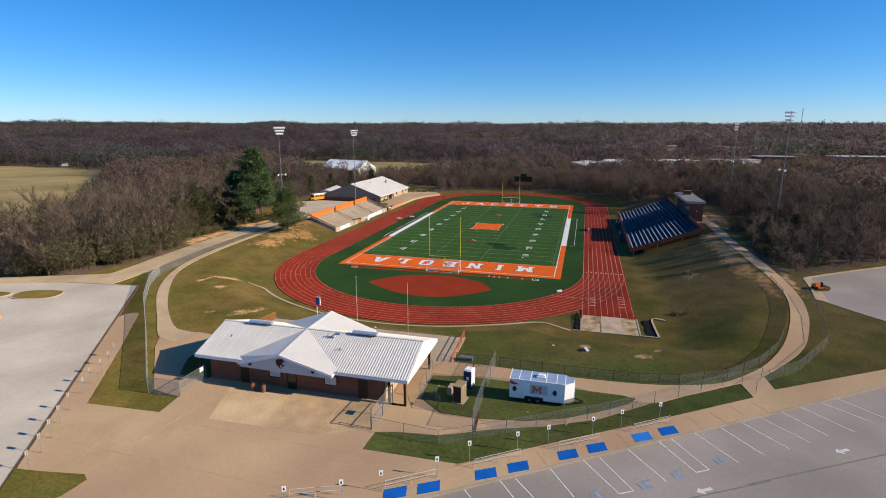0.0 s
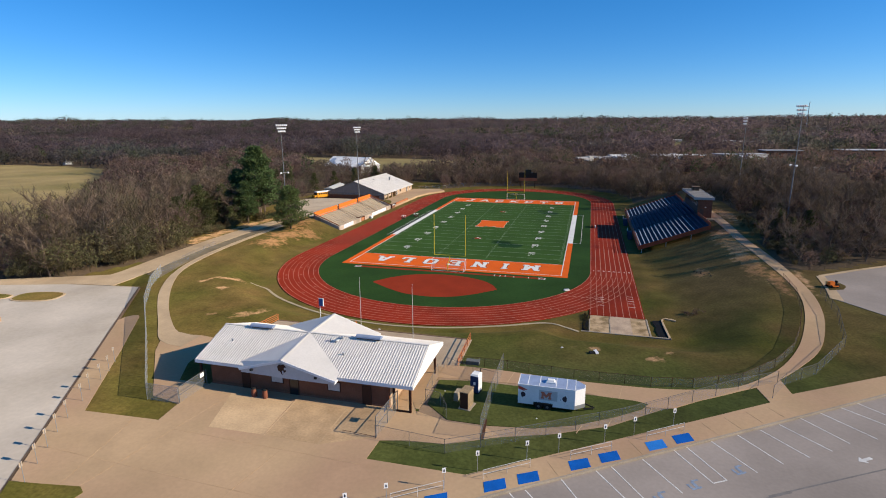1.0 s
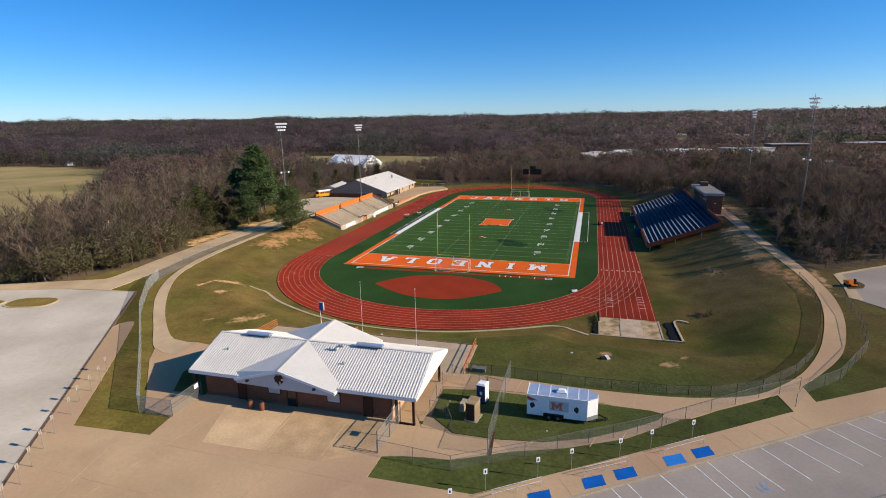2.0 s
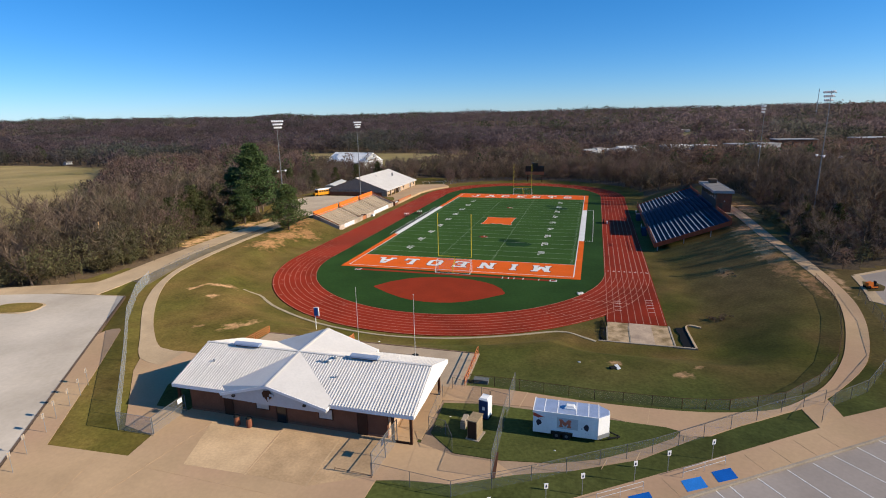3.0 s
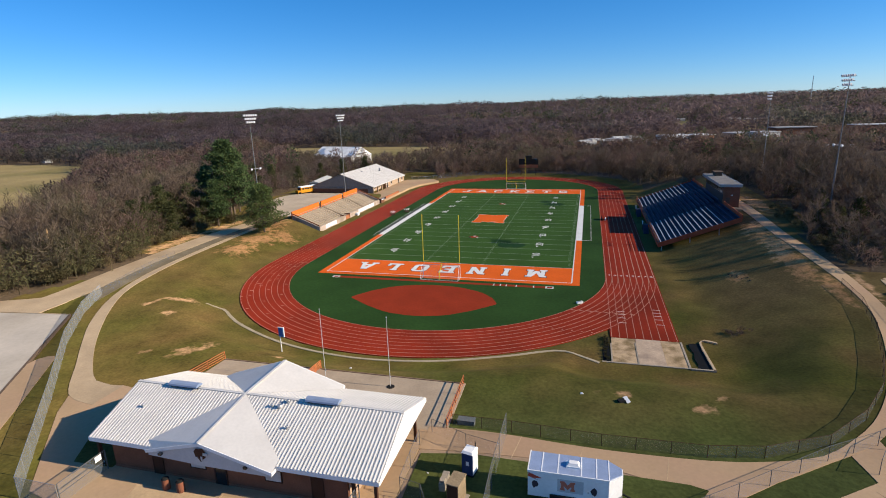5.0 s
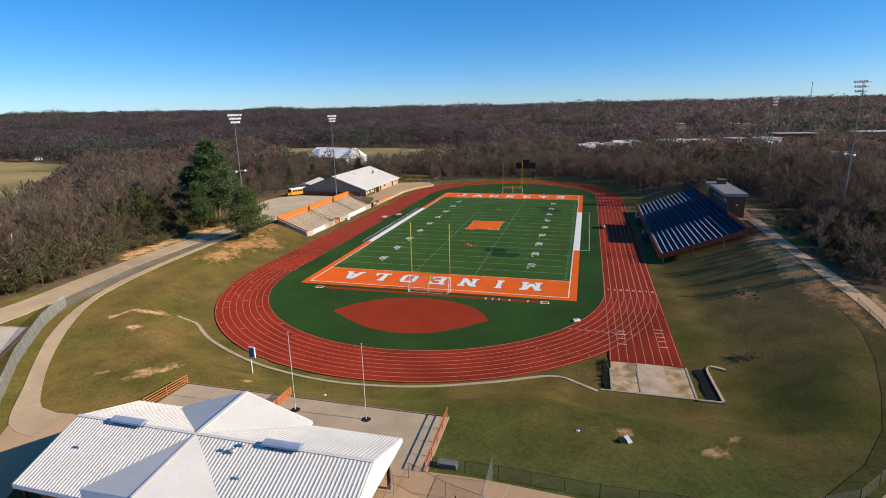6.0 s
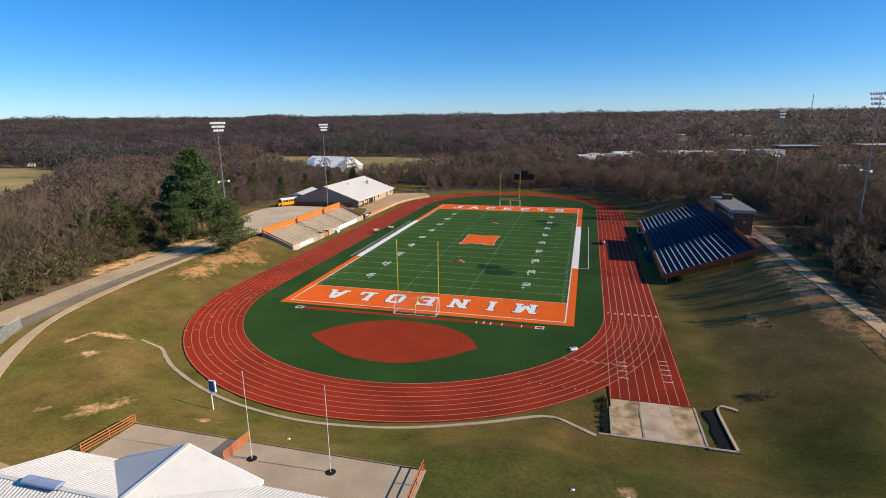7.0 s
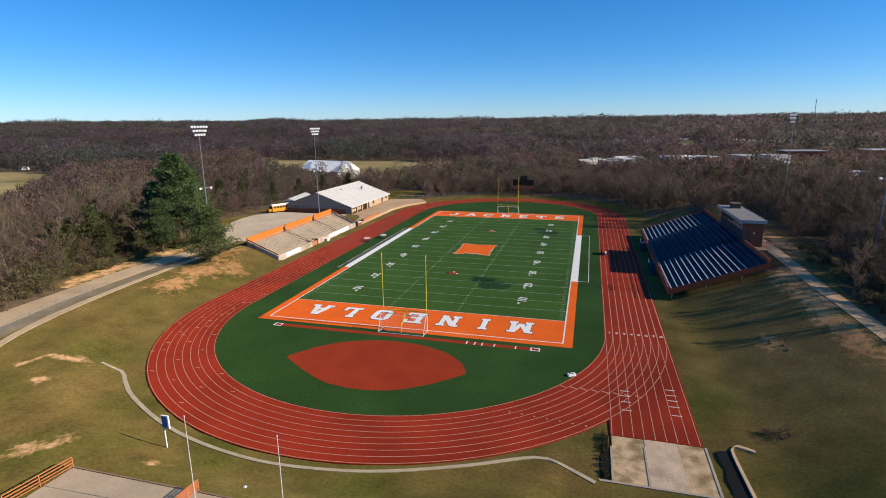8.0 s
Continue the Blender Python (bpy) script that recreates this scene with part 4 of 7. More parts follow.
# ---------------------------------------------------------------- signs and handrails by the lots
def bay_sign(x, y, z, turn, label, group):
    s = thing("bay_sign", pose(x, y, z, 0, 0, turn), label, "sign", group)
    part("post", Shape().tube((0, 0, -0.1), (0, 0, 2.0), 0.028, n=6), grey_steel, s)
    p = part("panel", Shape().box(-0.16, 0.16, -0.045, -0.03, 1.52, 2.0), white_paint, s, "white sign panel")
    part("back_plate", Shape().box(-0.16, 0.16, -0.03, -0.02, 1.52, 2.0), dull_plate, p, "dull bare metal back")
    part("symbol", Shape().box(-0.07, 0.06, -0.05, -0.046, 1.62, 1.8).box(-0.03, 0.03, -0.05, -0.046, 1.8, 1.88), blue_dark_sign, p)


dull_plate = material("dull_sign_back", (0.36, 0.29, 0.22), 0.7, 0.15, 2.0)
blue_dark_sign = material("dark_sign_symbol", (0.0255, 0.034, 0.068), 0.6, 0.1)
for x, y in ((7.6, -80.9), (11.6, -79.0), (14.25, -77.1), (18.2, -74.1), (20.4, -71.1), (24.4, -68.5), (27.1, -66.6), (31.2, -64.0), (34.0, -61.9), (37.9, -59.3)):
    bay_sign(x, y, 2.24 if side_of(LOT_S, x, y) > 0 else 2.05, 25, "small white parking sign on a thin steel post", "signs along the south walk")
for x, y in ((-28.8, -61.5), (-27.4, -63.7), (-26.4, -65.8), (-25.5, -68.1), (-24.1, -70.3), (-22.4, -73.5), (-21.0, -75.8), (-19.4, -78.1), (-18.0, -80.2), (-16.5, -82.5)):
    bay_sign(x, y, 2.24, -82, "small parking sign facing the lot on a thin post", "signs along the west walk")
for a, b in (((7.4, -79.9), (11.2, -78.4)), ((14.5, -76.9), (18.2, -74.3)), ((21.1, -72.1), (24.8, -69.5)), ((28.2, -67.4), (31.8, -65.0)), ((35.1, -62.5), (38.8, -59.9))):
    a, b = Vector(a), Vector(b)
    d = b - a
    h = thing("handrail", pose(a.x, a.y, 2.245), "white tubular handrail beside a blue ramp pad", "handrail", "handrails along the walk")
    for t in (0, 0.5, 1):
        part("post", Shape().tube((d.x * t, d.y * t, -0.05), (d.x * t, d.y * t, 0.9), 0.02, n=6), siding, h)
    for z in (0.5, 0.9):
        part("rail", Shape().tube((0, 0, z), (d.x, d.y, z), 0.02, n=6), siding, h)


def gz(x, y):
    return float(height(x, y))


# ---------------------------------------------------------------- goals on the field
def goal_post(y, out):
    g = thing("goal_post", pose(FX, y, 0), "yellow steel football goal post with gooseneck base", "goal post", "goal posts")
    neck = Shape()
    pts = [(0, out * 1.9, 0), (0, out * 1.9, 1.5)] + [(0, out * (1.9 - 1.75 * math.sin(a)), 1.5 + 1.55 * (1 - math.cos(a))) for a in np.linspace(0.2, math.pi / 2, 6)]
    for a, b in zip(pts, pts[1:]):
        neck.tube(a, b, 0.085, n=8)
    part("gooseneck", neck, yellow_paint, g)
    part("crossbar", Shape().tube((-3.56, out * 0.1, 3.05), (3.56, out * 0.1, 3.05), 0.075), yellow_paint, g)
    for x in (-3.56, 3.56):
        part("upright", Shape().tube((x, out * 0.1, 3.0), (x, out * 0.1, 12.2), 0.06), yellow_paint, g)
        part("ribbon", Shape().box(x - 0.03, x + 0.03, out * 0.1 - 0.02, out * 0.1 + 0.35, 11.8, 11.9), orange_paint, g)


def soccer_goal(y, out):
    g = thing("soccer_goal", pose(FX, y, 0), "white tubular soccer goal with a thin net", "soccer goal", "soccer goals")
    for x in (-3.66, 3.66):
        part("post", Shape().tube((x, 0, 0), (x, 0, 2.44), 0.045), white_paint, g)
        part("side_frame", Shape().tube((x, 0, 2.44), (x, out * 0.9, 2.44), 0.03).tube((x, out * 0.9, 2.44), (x, out * 2.2, 0.05), 0.03).tube((x, out * 2.2, 0.05), (x, 0, 0.05), 0.03), white_paint, g)
        part("side_net", Shape().quad((x, 0, 0.05), (x, out * 2.2, 0.05), (x, out * 0.9, 2.42), (x, 0, 2.42)), chain_link, g)
    part("crossbar", Shape().tube((-3.66, 0, 2.44), (3.66, 0, 2.44), 0.045), white_paint, g)
    part("back_bar", Shape().tube((-3.66, out * 2.2, 0.05), (3.66, out * 2.2, 0.05), 0.03), white_paint, g)
    part("back_net", Shape().quad((-3.66, out * 2.2, 0.045), (3.66, out * 2.2, 0.045), (3.66, out * 0.9, 2.42), (-3.66, out * 0.9, 2.42)), chain_link, g)
    part("top_net", Shape().quad((-3.66, out * 0.9, 2.43), (3.66, out * 0.9, 2.43), (3.66, 0, 2.43), (-3.66, 0, 2.43)), chain_link, g)


goal_post(0, -1)
goal_post(LONG, 1)
soccer_goal(-0.2, -1)
soccer_goal(LONG + 0.2, 1)


# ---------------------------------------------------------------- fences
fence_grey = material("dull_fence_steel", (0.119, 0.119, 0.119), 0.7, 0.15)
def fence(pts, h, label, spacing=3.0, name="chain_link_fence", wire=None, post_mat=None, rail=True, r=0.028, lift=0.0):
    base = thing(name, pose(pts[0][0], pts[0][1], gz(*pts[0]) + lift), label, "fence", "fences")
    ox, oy, oz = base.location
    line = [Vector((pts[0][0], pts[0][1]))]
    for a, b in zip(pts, pts[1:]):
        a, b = Vector(a), Vector(b)
        n = max(1, round((b - a).length / spacing))
        line += [a.lerp(b, (k + 1) / n) for k in range(n)]
    me = None
    posts = []
    for p in line:
        z = gz(p.x, p.y) + lift
        posts.append((p.x - ox, p.y - oy, z - oz))
        if me is None:
            me = Shape().tube((0, 0, -0.15), (0, 0, h), r, n=6).mesh("post")
        part("post", me, post_mat or fence_grey, base, m=Matrix.Translation(posts[-1]))
    wires = Shape()
    for a, b in zip(posts, posts[1:]):
        wires.quad((a[0], a[1], a[2] + 0.04), (b[0], b[1], b[2] + 0.04), (b[0], b[1], b[2] + h - 0.03), (a[0], a[1], a[2] + h - 0.03))
        if rail:
            part("top_rail", Shape().tube((a[0], a[1], a[2] + h), (b[0], b[1], b[2] + h), r * 0.75, n=5, caps=False), post_mat or fence_grey, base)
    part("wire_mesh", wires, wire or chain_link, base)
    return base


dense_link = link_mesh_material()
dense_link.name = "slatted_chain_link"
for nd in dense_link.node_tree.nodes:
    if nd.type == "MAP_RANGE":
        nd.inputs["To Min"].default_value, nd.inputs["To Max"].default_value = 0.1, 0.24
dark_link = link_mesh_material()
dark_link.name = "dull_tight_link"
for nd in dark_link.node_tree.nodes:
    if nd.type == "MAP_RANGE":
        nd.inputs["To Min"].default_value, nd.inputs["To Max"].default_value = 0.18, 0.36
    if nd.type == "BSDF_PRINCIPLED":
        nd.inputs["Base Color"].default_value = (0.12, 0.12, 0.12, 1)
L_LINK = "galvanised chain-link fence with thin steel posts"
pale_link = link_mesh_material()
pale_link.name = "tight_galvanised_link"
for nd in pale_link.node_tree.nodes:
    if nd.type == "MAP_RANGE":
        nd.inputs["To Min"].default_value, nd.inputs["To Max"].default_value = 0.28, 0.5
    if nd.type == "BSDF_PRINCIPLED":
        nd.inputs["Base Color"].default_value = (0.42, 0.43, 0.42, 1)
fence([(-13.2, -68.2), (-17.4, -68.2), (-29.6, -55.4), (-41.4, -43.4), (-49.4, -33.6), (-54.0, -26.0)], 2.0, "tight galvanised chain-link fence beside the path", wire=pale_link, post_mat=grey_steel)
fence([(-54.0, -26.0), (-57.8, -13), (-59.8, -2)], 1.3, "long chain-link fence between the path and the road", r=0.018)
gate = fence([(-13.3, -68.0), (-13.3, -63.6)], 1.9, "chain-link gate standing beside the concession house", name="chain_link_gate", wire=dense_link, r=0.05)
part("middle_rail", Shape().tube((0, 0, 0.95), (0, 4.4, 0.95), 0.035, n=6), fence_grey, gate)
part("sign_panel", Shape().box(0.05, 0.08, 3.35, 3.95, 1.35, 1.85), white_paint, gate, "blank white sign panel")
gate = fence([(10.2, -63.3), (9.9, -68.6)], 2.3, "chain-link gate panel at the forecourt edge", name="chain_link_gate", wire=dense_link, spacing=2.6, r=0.05)
part("middle_rail", Shape().tube((0, 0, 1.2), (-0.3, -5.3, 1.2), 0.035, n=6), fence_grey, gate)
part("sign_panel", Shape().box(-0.24, -0.21, -3.3, -2.5, 1.55, 2.0), blue_dark_sign, gate, "dark blue sign panel")
# low dark rail shaped after the gate's shadow on the paving
fence([(6.4, -68.6), (9.9, -68.8)], 0.25, "low dark rail laid where the gate casts its shadow", name="gate_shadow_bar", rail=True, post_mat=brown_steel)
fence([(9.9, -68.8), (17.0, -69.4), (23.0, -65.9), (28.5, -62.4), (33.0, -59.6), (37.8, -56.0), (46.0, -49.6), (50.9, -46.4)], 1.5, L_LINK)
fence([(19.7, -66.4), (19.5, -59.0), (19.6, -51.6)], 2.4, "tall chain-link screen across the grass island", wire=dense_link)
fence([(12.6, -61.0), (14.4, -61.4), (15.6, -63.6)], 1.6, "short chain-link enclosure with an open gate", name="chain_link_fence")
fence([(12.2, -54.6), (12.6, -61.0)], 1.6, L_LINK)
fence([(12.8, -52.6), (16.4, -54.2), (19.5, -55.0)], 1.5, L_LINK)
fence([(14.4, -51.0), (20, -50.9), (28, -51.3), (36.6, -51.1), (41.2, -50.2), (47.0, -47.3), (51.8, -42.2), (55.7, -36.2), (58.6, -29.4), (61.5, -21.0), (63.2, -13.0), (63.3, -6.0)], 1.2, "low dark chain-link fence along the inner edge of the path", post_mat=brown_steel, wire=dark_link)
fence([(49.2, -50.6), (51.5, -46.9), (56.0, -43.0), (62.8, -33.0), (66.0, -22.0), (67.2, -12)], 1.5, L_LINK)


# ---------------------------------------------------------------- concession house
def concession_house():
    X0, X1, Y0, Y1, ZE, ZR = -14.4, 12.12, -63.7, -52.05, 5.45, 7.5
    YM, XM = (Y0 + Y1) / 2, -2.74
    G = 2.24
    h = thing("concession_house", pose(XM, YM, G), "brown brick concession house with white ribbed metal roof", "building")
    T = Matrix.Translation((-XM, -YM, -G))
    k = (ZR - ZE) / (YM - Y0)

    def P(name, shape, mat, parent=h, label=""):
        shape.v = [tuple(Vector(p) - Vector((XM, YM, G))) for p in shape.v]
        return part(name, shape, mat, parent, label)

    roof = P("roof", Shape().add([(X0, Y0, ZE - 0.05), (X1, Y0, ZE - 0.05), (X1, YM, ZR - 0.05), (X0, YM, ZR - 0.05), (X1, Y1, ZE - 0.05), (X0, Y1, ZE - 0.05)],
             [(0, 1, 2, 3), (3, 2, 4, 5), (0, 5, 4, 1), (1, 4, 2), (0, 3, 5)]), roof_white, label="white ribbed metal gable roof with cross gable")
    # wall blocks
    P("wall", Shape().box(-12.9, 9.2, -63.1, -52.4, G - 0.3, ZE - 0.1), brick_brown, label="brown brick wall")
    # cross gable, front and back
    # each: y and height of the left, middle and right corners of its front edge, half widths, height of its eaves
    for (yl, zl), (yt, zt), (yr, zr), wl, wr, sgn in (((-63.95, 5.12), (-64.38, 6.86), (-64.4, 5.22), 5.75, 6.35, -1), ((-51.3, 5.4), (-51.3, ZR), (-51.3, 5.4), 6.3, 6.3, 1)):
        xl, xr = XM - wl, XM + wr
        back = Y0 + 0.35 if sgn < 0 else Y1 - 0.35
        P("cross_gable", Shape().add([(xl, yl, zl), (xr, yr, zr), (XM, yt, zt), (XM, YM, ZR + 0.03), (xl - 0.1, back, ZE + 0.16), (xr + 0.1, back, ZE + 0.16)],
          [q if sgn < 0 else q[::-1] for q in ((0, 2, 4), (2, 3, 4), (2, 1, 5), (2, 5, 3))]), roof_white, roof)
        f = Shape()
        f.beam((xl, yl, zl - 0.14), (XM, yt, zt - 0.14), 0.08, 0.28).beam((XM, yt, zt - 0.14), (xr, yr, zr - 0.14), 0.08, 0.28).beam((xr, yr, zr - 0.14), (xr, back, zr - 0.14), 0.08, 0.28)
        P("bargeboard", f, white_paint, roof)
        i = -sgn * 0.12
        P("gable_siding", Shape().add([(xl + 0.15, yl + i, zl - 0.55), (XM, yt + i, zr - 0.5), (xr - 0.15, yr + i, zr - 0.5), (xr - 0.15, yr + i, zr - 0.05), (XM, yt + i, zt - 0.12), (xl + 0.15, yl + i, zl - 0.05), (xl + 0.15, YM, zl - 0.55), (xr - 0.15, YM, zr - 0.5)],
          [(0, 1, 4, 5), (1, 2, 3, 4), (0, 6, 7, 2, 1), (2, 7, 3)]), siding, h, "pale grey gable siding")
    P("ridge_cap", Shape().beam((X0, YM, ZR + 0.02), (X1, YM, ZR + 0.02), 0.3, 0.05), roof_white, roof)
    P("ridge_cap", Shape().beam((XM, -64.4, 6.9), (XM, YM, ZR + 0.05), 0.22, 0.02).beam((XM, YM, ZR + 0.05), (XM, -51.3, ZR + 0.03), 0.3, 0.05), roof_white, roof)
    # roof panels of the main slopes, each with three ribs
    wid = 0.895
    L = YM - Y0 + 0.15
    ang = math.atan(k)
    pm = Shape()
    pm.box(0.004, wid - 0.004, 0, L / math.cos(ang), -0.02, 0.012)
    for c in (0.15, 0.45, 0.75):
        pm.add([(c - 0.075, 0, 0.012), (c + 0.075, 0, 0.012), (c + 0.035, 0, 0.044), (c - 0.035, 0, 0.055), (c - 0.075, L / math.cos(ang), 0.012), (c + 0.075, L / math.cos(ang), 0.012), (c + 0.035, L / math.cos(ang), 0.044), (c - 0.035, L / math.cos(ang), 0.044)],
               [(0, 1, 2, 3), (1, 5, 6, 2), (2, 6, 7, 3), (3, 7, 4, 0)])
    pm = pm.mesh("roof_panel")
    n = int((X1 - X0) / wid)
    for i in range(n):
        x = X0 + i * (X1 - X0) / n
        part("roof_panel", pm, roof_white, roof, m=T @ pose(x, Y0 - 0.15, ZE - 0.15 * k, math.degrees(ang)))
        part("roof_panel", pm, roof_white, roof, m=T @ pose(x + wid, Y1 + 0.15, ZE - 0.15 * k, math.degrees(ang), 0, 180))
    # fascias, gable ends and soffit
    for y in (Y0 - 0.14, Y1 + 0.14):
        P("fascia", Shape().box(X0, X1, y - 0.03, y + 0.03, ZE - 0.42, ZE - 0.05), white_paint, roof)
    for x, s in ((X0, -1), (X1, 1)):
        P("gable_end", Shape().add([(x + s * 0.02, Y0 - 0.1, ZE - 0.4), (x + s * 0.02, Y1 + 0.1, ZE - 0.4), (x + s * 0.02, Y1 + 0.1, ZE - 0.03), (x + s * 0.02, YM, ZR), (x + s * 0.02, Y0 - 0.1, ZE - 0.03)], [(0, 1, 2, 3, 4)]), white_paint, roof, "white metal gable end")
    vent_blue = material("blue_grey_steel", (0.22, 0.28, 0.4), 0.5, 0.1, 1.0, 0.05)
    for x in (-10.6, 3.4):
        v = P("ridge_vent", Shape().box(x, x + 2.9, YM - 0.22, YM + 0.22, ZR - 0.1, ZR + 0.2), dark_glass, roof, "dark throat of a ridge ventilator")
        cap = Shape()
        prof = [(-0.42, 0.16), (-0.38, 0.3), (-0.2, 0.4), (0.0, 0.43), (0.2, 0.4), (0.38, 0.3), (0.42, 0.16)]
        n = len(prof)
        cap.add([(x - 0.08, YM + u, ZR + w) for u, w in prof] + [(x + 2.98, YM + u, ZR + w) for u, w in prof],
                [(q, q + 1, n + q + 1, n + q) for q in range(n - 1)] + [tuple(range(n)), tuple(range(2 * n - 1, n - 1, -1))])
        P("vent_cap", cap, vent_blue, v, "curved blue-grey steel vent cap")
    for x, y, r in ((-11.6, -60.5, 0.09), (2.9, -60.7, 0.09), (1.2, -58.9, 0.16), (0.5, -58.9, 0.1), (1.7, -58.3, 0.12)):
        z = ZE + (y - Y0) * k
        P("vent_pipe", Shape().tube((x, y, z - 0.05), (x, y, z + 0.25), r, n=10).tube((x, y, z + 0.25), (x, y, z + 0.32), r * 1.5, r * 1.2, n=10), grey_steel, roof)
    # porch posts and beams
    for x, y in ((11.7, -63.5), (11.7, -54.2), (9.9, -63.5), (-14.1, -63.3), (-14.1, -53.0)):
        P("porch_post", Shape().box(x - 0.12, x + 0.12, y - 0.12, y + 0.12, G - 0.1, ZE - 0.15), brown_steel, h, "dark brown steel porch post")
    P("end_panel", Shape().box(9.2, 9.26, -62.9, -53.0, G + 0.05, ZE - 0.5), tan_brick, h, "tan end wall under the porch")
    P("porch_sill", Shape().box(10.02, 11.58, -63.6, -63.4, G - 0.05, G + 0.12), brown_steel)
    P("porch_beam", Shape().box(11.58, 11.82, -63.6, -52.0, ZE - 0.42, ZE - 0.12), brown_steel)
    # openings of the front wall
    def opening(name, x0, x1, z0, z1, mat, label, y=-63.1, d=0.06):
        w = P(name, Shape().box(x0, x1, y - d, y + 0.02, G + z0, G + z1), mat, h, label)
        fr = Shape().box(x0 - 0.08, x0, y - d - 0.03, y + 0.02, G + z0 - 0.08, G + z1 + 0.08).box(x1, x1 + 0.08, y - d - 0.03, y + 0.02, G + z0 - 0.08, G + z1 + 0.08)
        fr.box(x0, x1, y - d - 0.03, y + 0.02, G + z1, G + z1 + 0.08).box(x0, x1, y - d - 0.03, y + 0.02, G + z0 - 0.08, G + z0)
        fr.v = [tuple(p) for p in fr.v]
        P("frame", fr, brown_steel, w)
    shutter = material("pale_grey_shutter", (0.5, 0.49, 0.47), 0.7, 0.15, 1.0, 0.1, 6.0)
    opening("serving_shutter", -4.9, -3.5, 1.25, 2.2, shutter, "grey roll-down serving shutter")
    opening("serving_shutter", 2.1, 3.5, 1.15, 2.15, shutter, "grey roll-down serving shutter")
    opening("door", -2.6, -1.6, 0.0, 2.1, dark_glass, "dark steel entrance door")
    opening("door", -8.7, -7.8, 0.0, 2.1, brown_steel, "dark brown steel door")
    opening("door", 6.2, 7.1, 0.0, 2.1, brown_steel, "dark brown steel door")
    for x in (-6.6, 1.3):
        P("wall_light", Shape().box(x - 0.15, x + 0.15, -64.45, -64.2, ZE - 0.28, ZE - 0.08), dark_glass)
    rr = random.Random(5)
    em = [(XM + 0.55 * rr.uniform(0.6, 1.2) * math.cos(a), ZE + 0.35 + 0.6 * rr.uniform(0.6, 1.2) * math.sin(a)) for a in np.linspace(0, math.tau, 13)[:-1]]
    P("emblem", Shape().add([(x, -64.34, z) for x, z in em] + [(x, -64.2, z) for x, z in em], [tuple(range(12))]), brown_steel, h, "dark painted emblem")
    P("emblem_highlight", Shape().box(XM + 0.3, XM + 0.75, -64.37, -64.34, ZE + 0.3, ZE + 0.55).box(XM - 0.5, XM - 0.25, -64.37, -64.34, ZE - 0.1, ZE + 0.1).box(XM + 0.05, XM + 0.2, -64.37, -64.34, ZE - 0.2, ZE + 0.2), siding)
    # block courses shown as a plinth
    P("plinth", Shape().box(-12.94, 9.24, -63.14, -52.36, G - 0.1, G + 0.2), brick_brown)
    return h


concession_house()
barrel_brown = material("rusty_brown_barrel", (0.221, 0.085, 0.051), 0.8, 0.2, 1.5, 0.1, 8.0)
for x in (-6.3, -4.9):
    b = thing("trash_barrel", pose(x, -64.6, 2.24), "faded orange trash barrel against the front wall", "trash bin", "barrels by the wall")
    part("barrel", Shape().tube((0, 0, 0), (0, 0, 0.45), 0.29, 0.31, 14).tube((0, 0, 0.45), (0, 0, 0.95), 0.31, 0.28, 14), barrel_brown, b)
    part("lid", Shape().tube((0, 0, 0.95), (0, 0, 1.08), 0.31, 0.2, 14), black_rubber, b, "black domed lid")


# ---------------------------------------------------------------- plaza behind the concession house
flat("plaza", [(-17.2, -52.3), (-16.6, -43.1), (13.9, -43.1), (14.1, -52.3)], 2.26, material("warm_grey_concrete", (0.374, 0.289, 0.204), 0.9, 0.15, 0.3, 0.12, 5.0), "weathered concrete plaza behind the concession house", "pavement", 0.5)
flat("side_apron", [(-24.2, -51.2), (-28.5, -54.2), (-26.4, -57.4), (-17.4, -67.4), (-13.2, -68.2), (-13.6, -62.5), (-13.6, -52.3), (-16.8, -52.4), (-18.6, -52.0)], 2.25, concrete, "tan concrete apron beside the concession house", "pavement")
flat("shade_bed", [(-13.1, -63.4), (-17.2, -63.5), (-19.4, -59.5), (-19.8, -56.2), (-18.6, -53.9), (-16.4, -53.2), (-13.1, -53.0)], 2.29, grass, "small grass bed beside the concession house", "grass", 0.2)
flat("porch_floor", [(9.1, -62.6), (12.35, -62.6), (12.35, -52.2), (9.1, -52.2)], 2.252, concrete, "tan concrete floor under the porch", "pavement")
flat("gate_apron", [(12.0, -63.0), (12.6, -68.4), (16.6, -68.0), (21.5, -65.5), (19.8, -64.2), (15.8, -64.2)], 2.25, concrete, "tan concrete gate apron", "pavement")


dull_rail = material("dull_rusty_rail", (0.221, 0.145, 0.0935), 0.8, 0.2)
faded_rail = material("sun_faded_orange", (0.51, 0.17, 0.0638), 0.7, 0.2, 0.8, 0.1, 6.0)


def railing(pts, label, mat, h=1.05, rails=4, spacing=2.4, name="railing"):
    g = thing(name, pose(pts[0][0], pts[0][1], 2.26), label, "railing", "plaza railings")
    o = Vector(pts[0])
    for a, b in zip(pts, pts[1:]):
        a, b = Vector(a) - o, Vector(b) - o
        n = max(1, round((b - a).length / spacing))
        for k in range(n + 1):
            p = a.lerp(b, k / n)
            part("post", Shape().box(p.x - 0.04, p.x + 0.04, p.y - 0.04, p.y + 0.04, 0, h), mat, g)
        for k in range(rails):
            z = 0.18 + (h - 0.2) * k / (rails - 1)
            part("rail", Shape().beam((a.x, a.y, z), (b.x, b.y, z), 0.05, 0.07), mat, g)


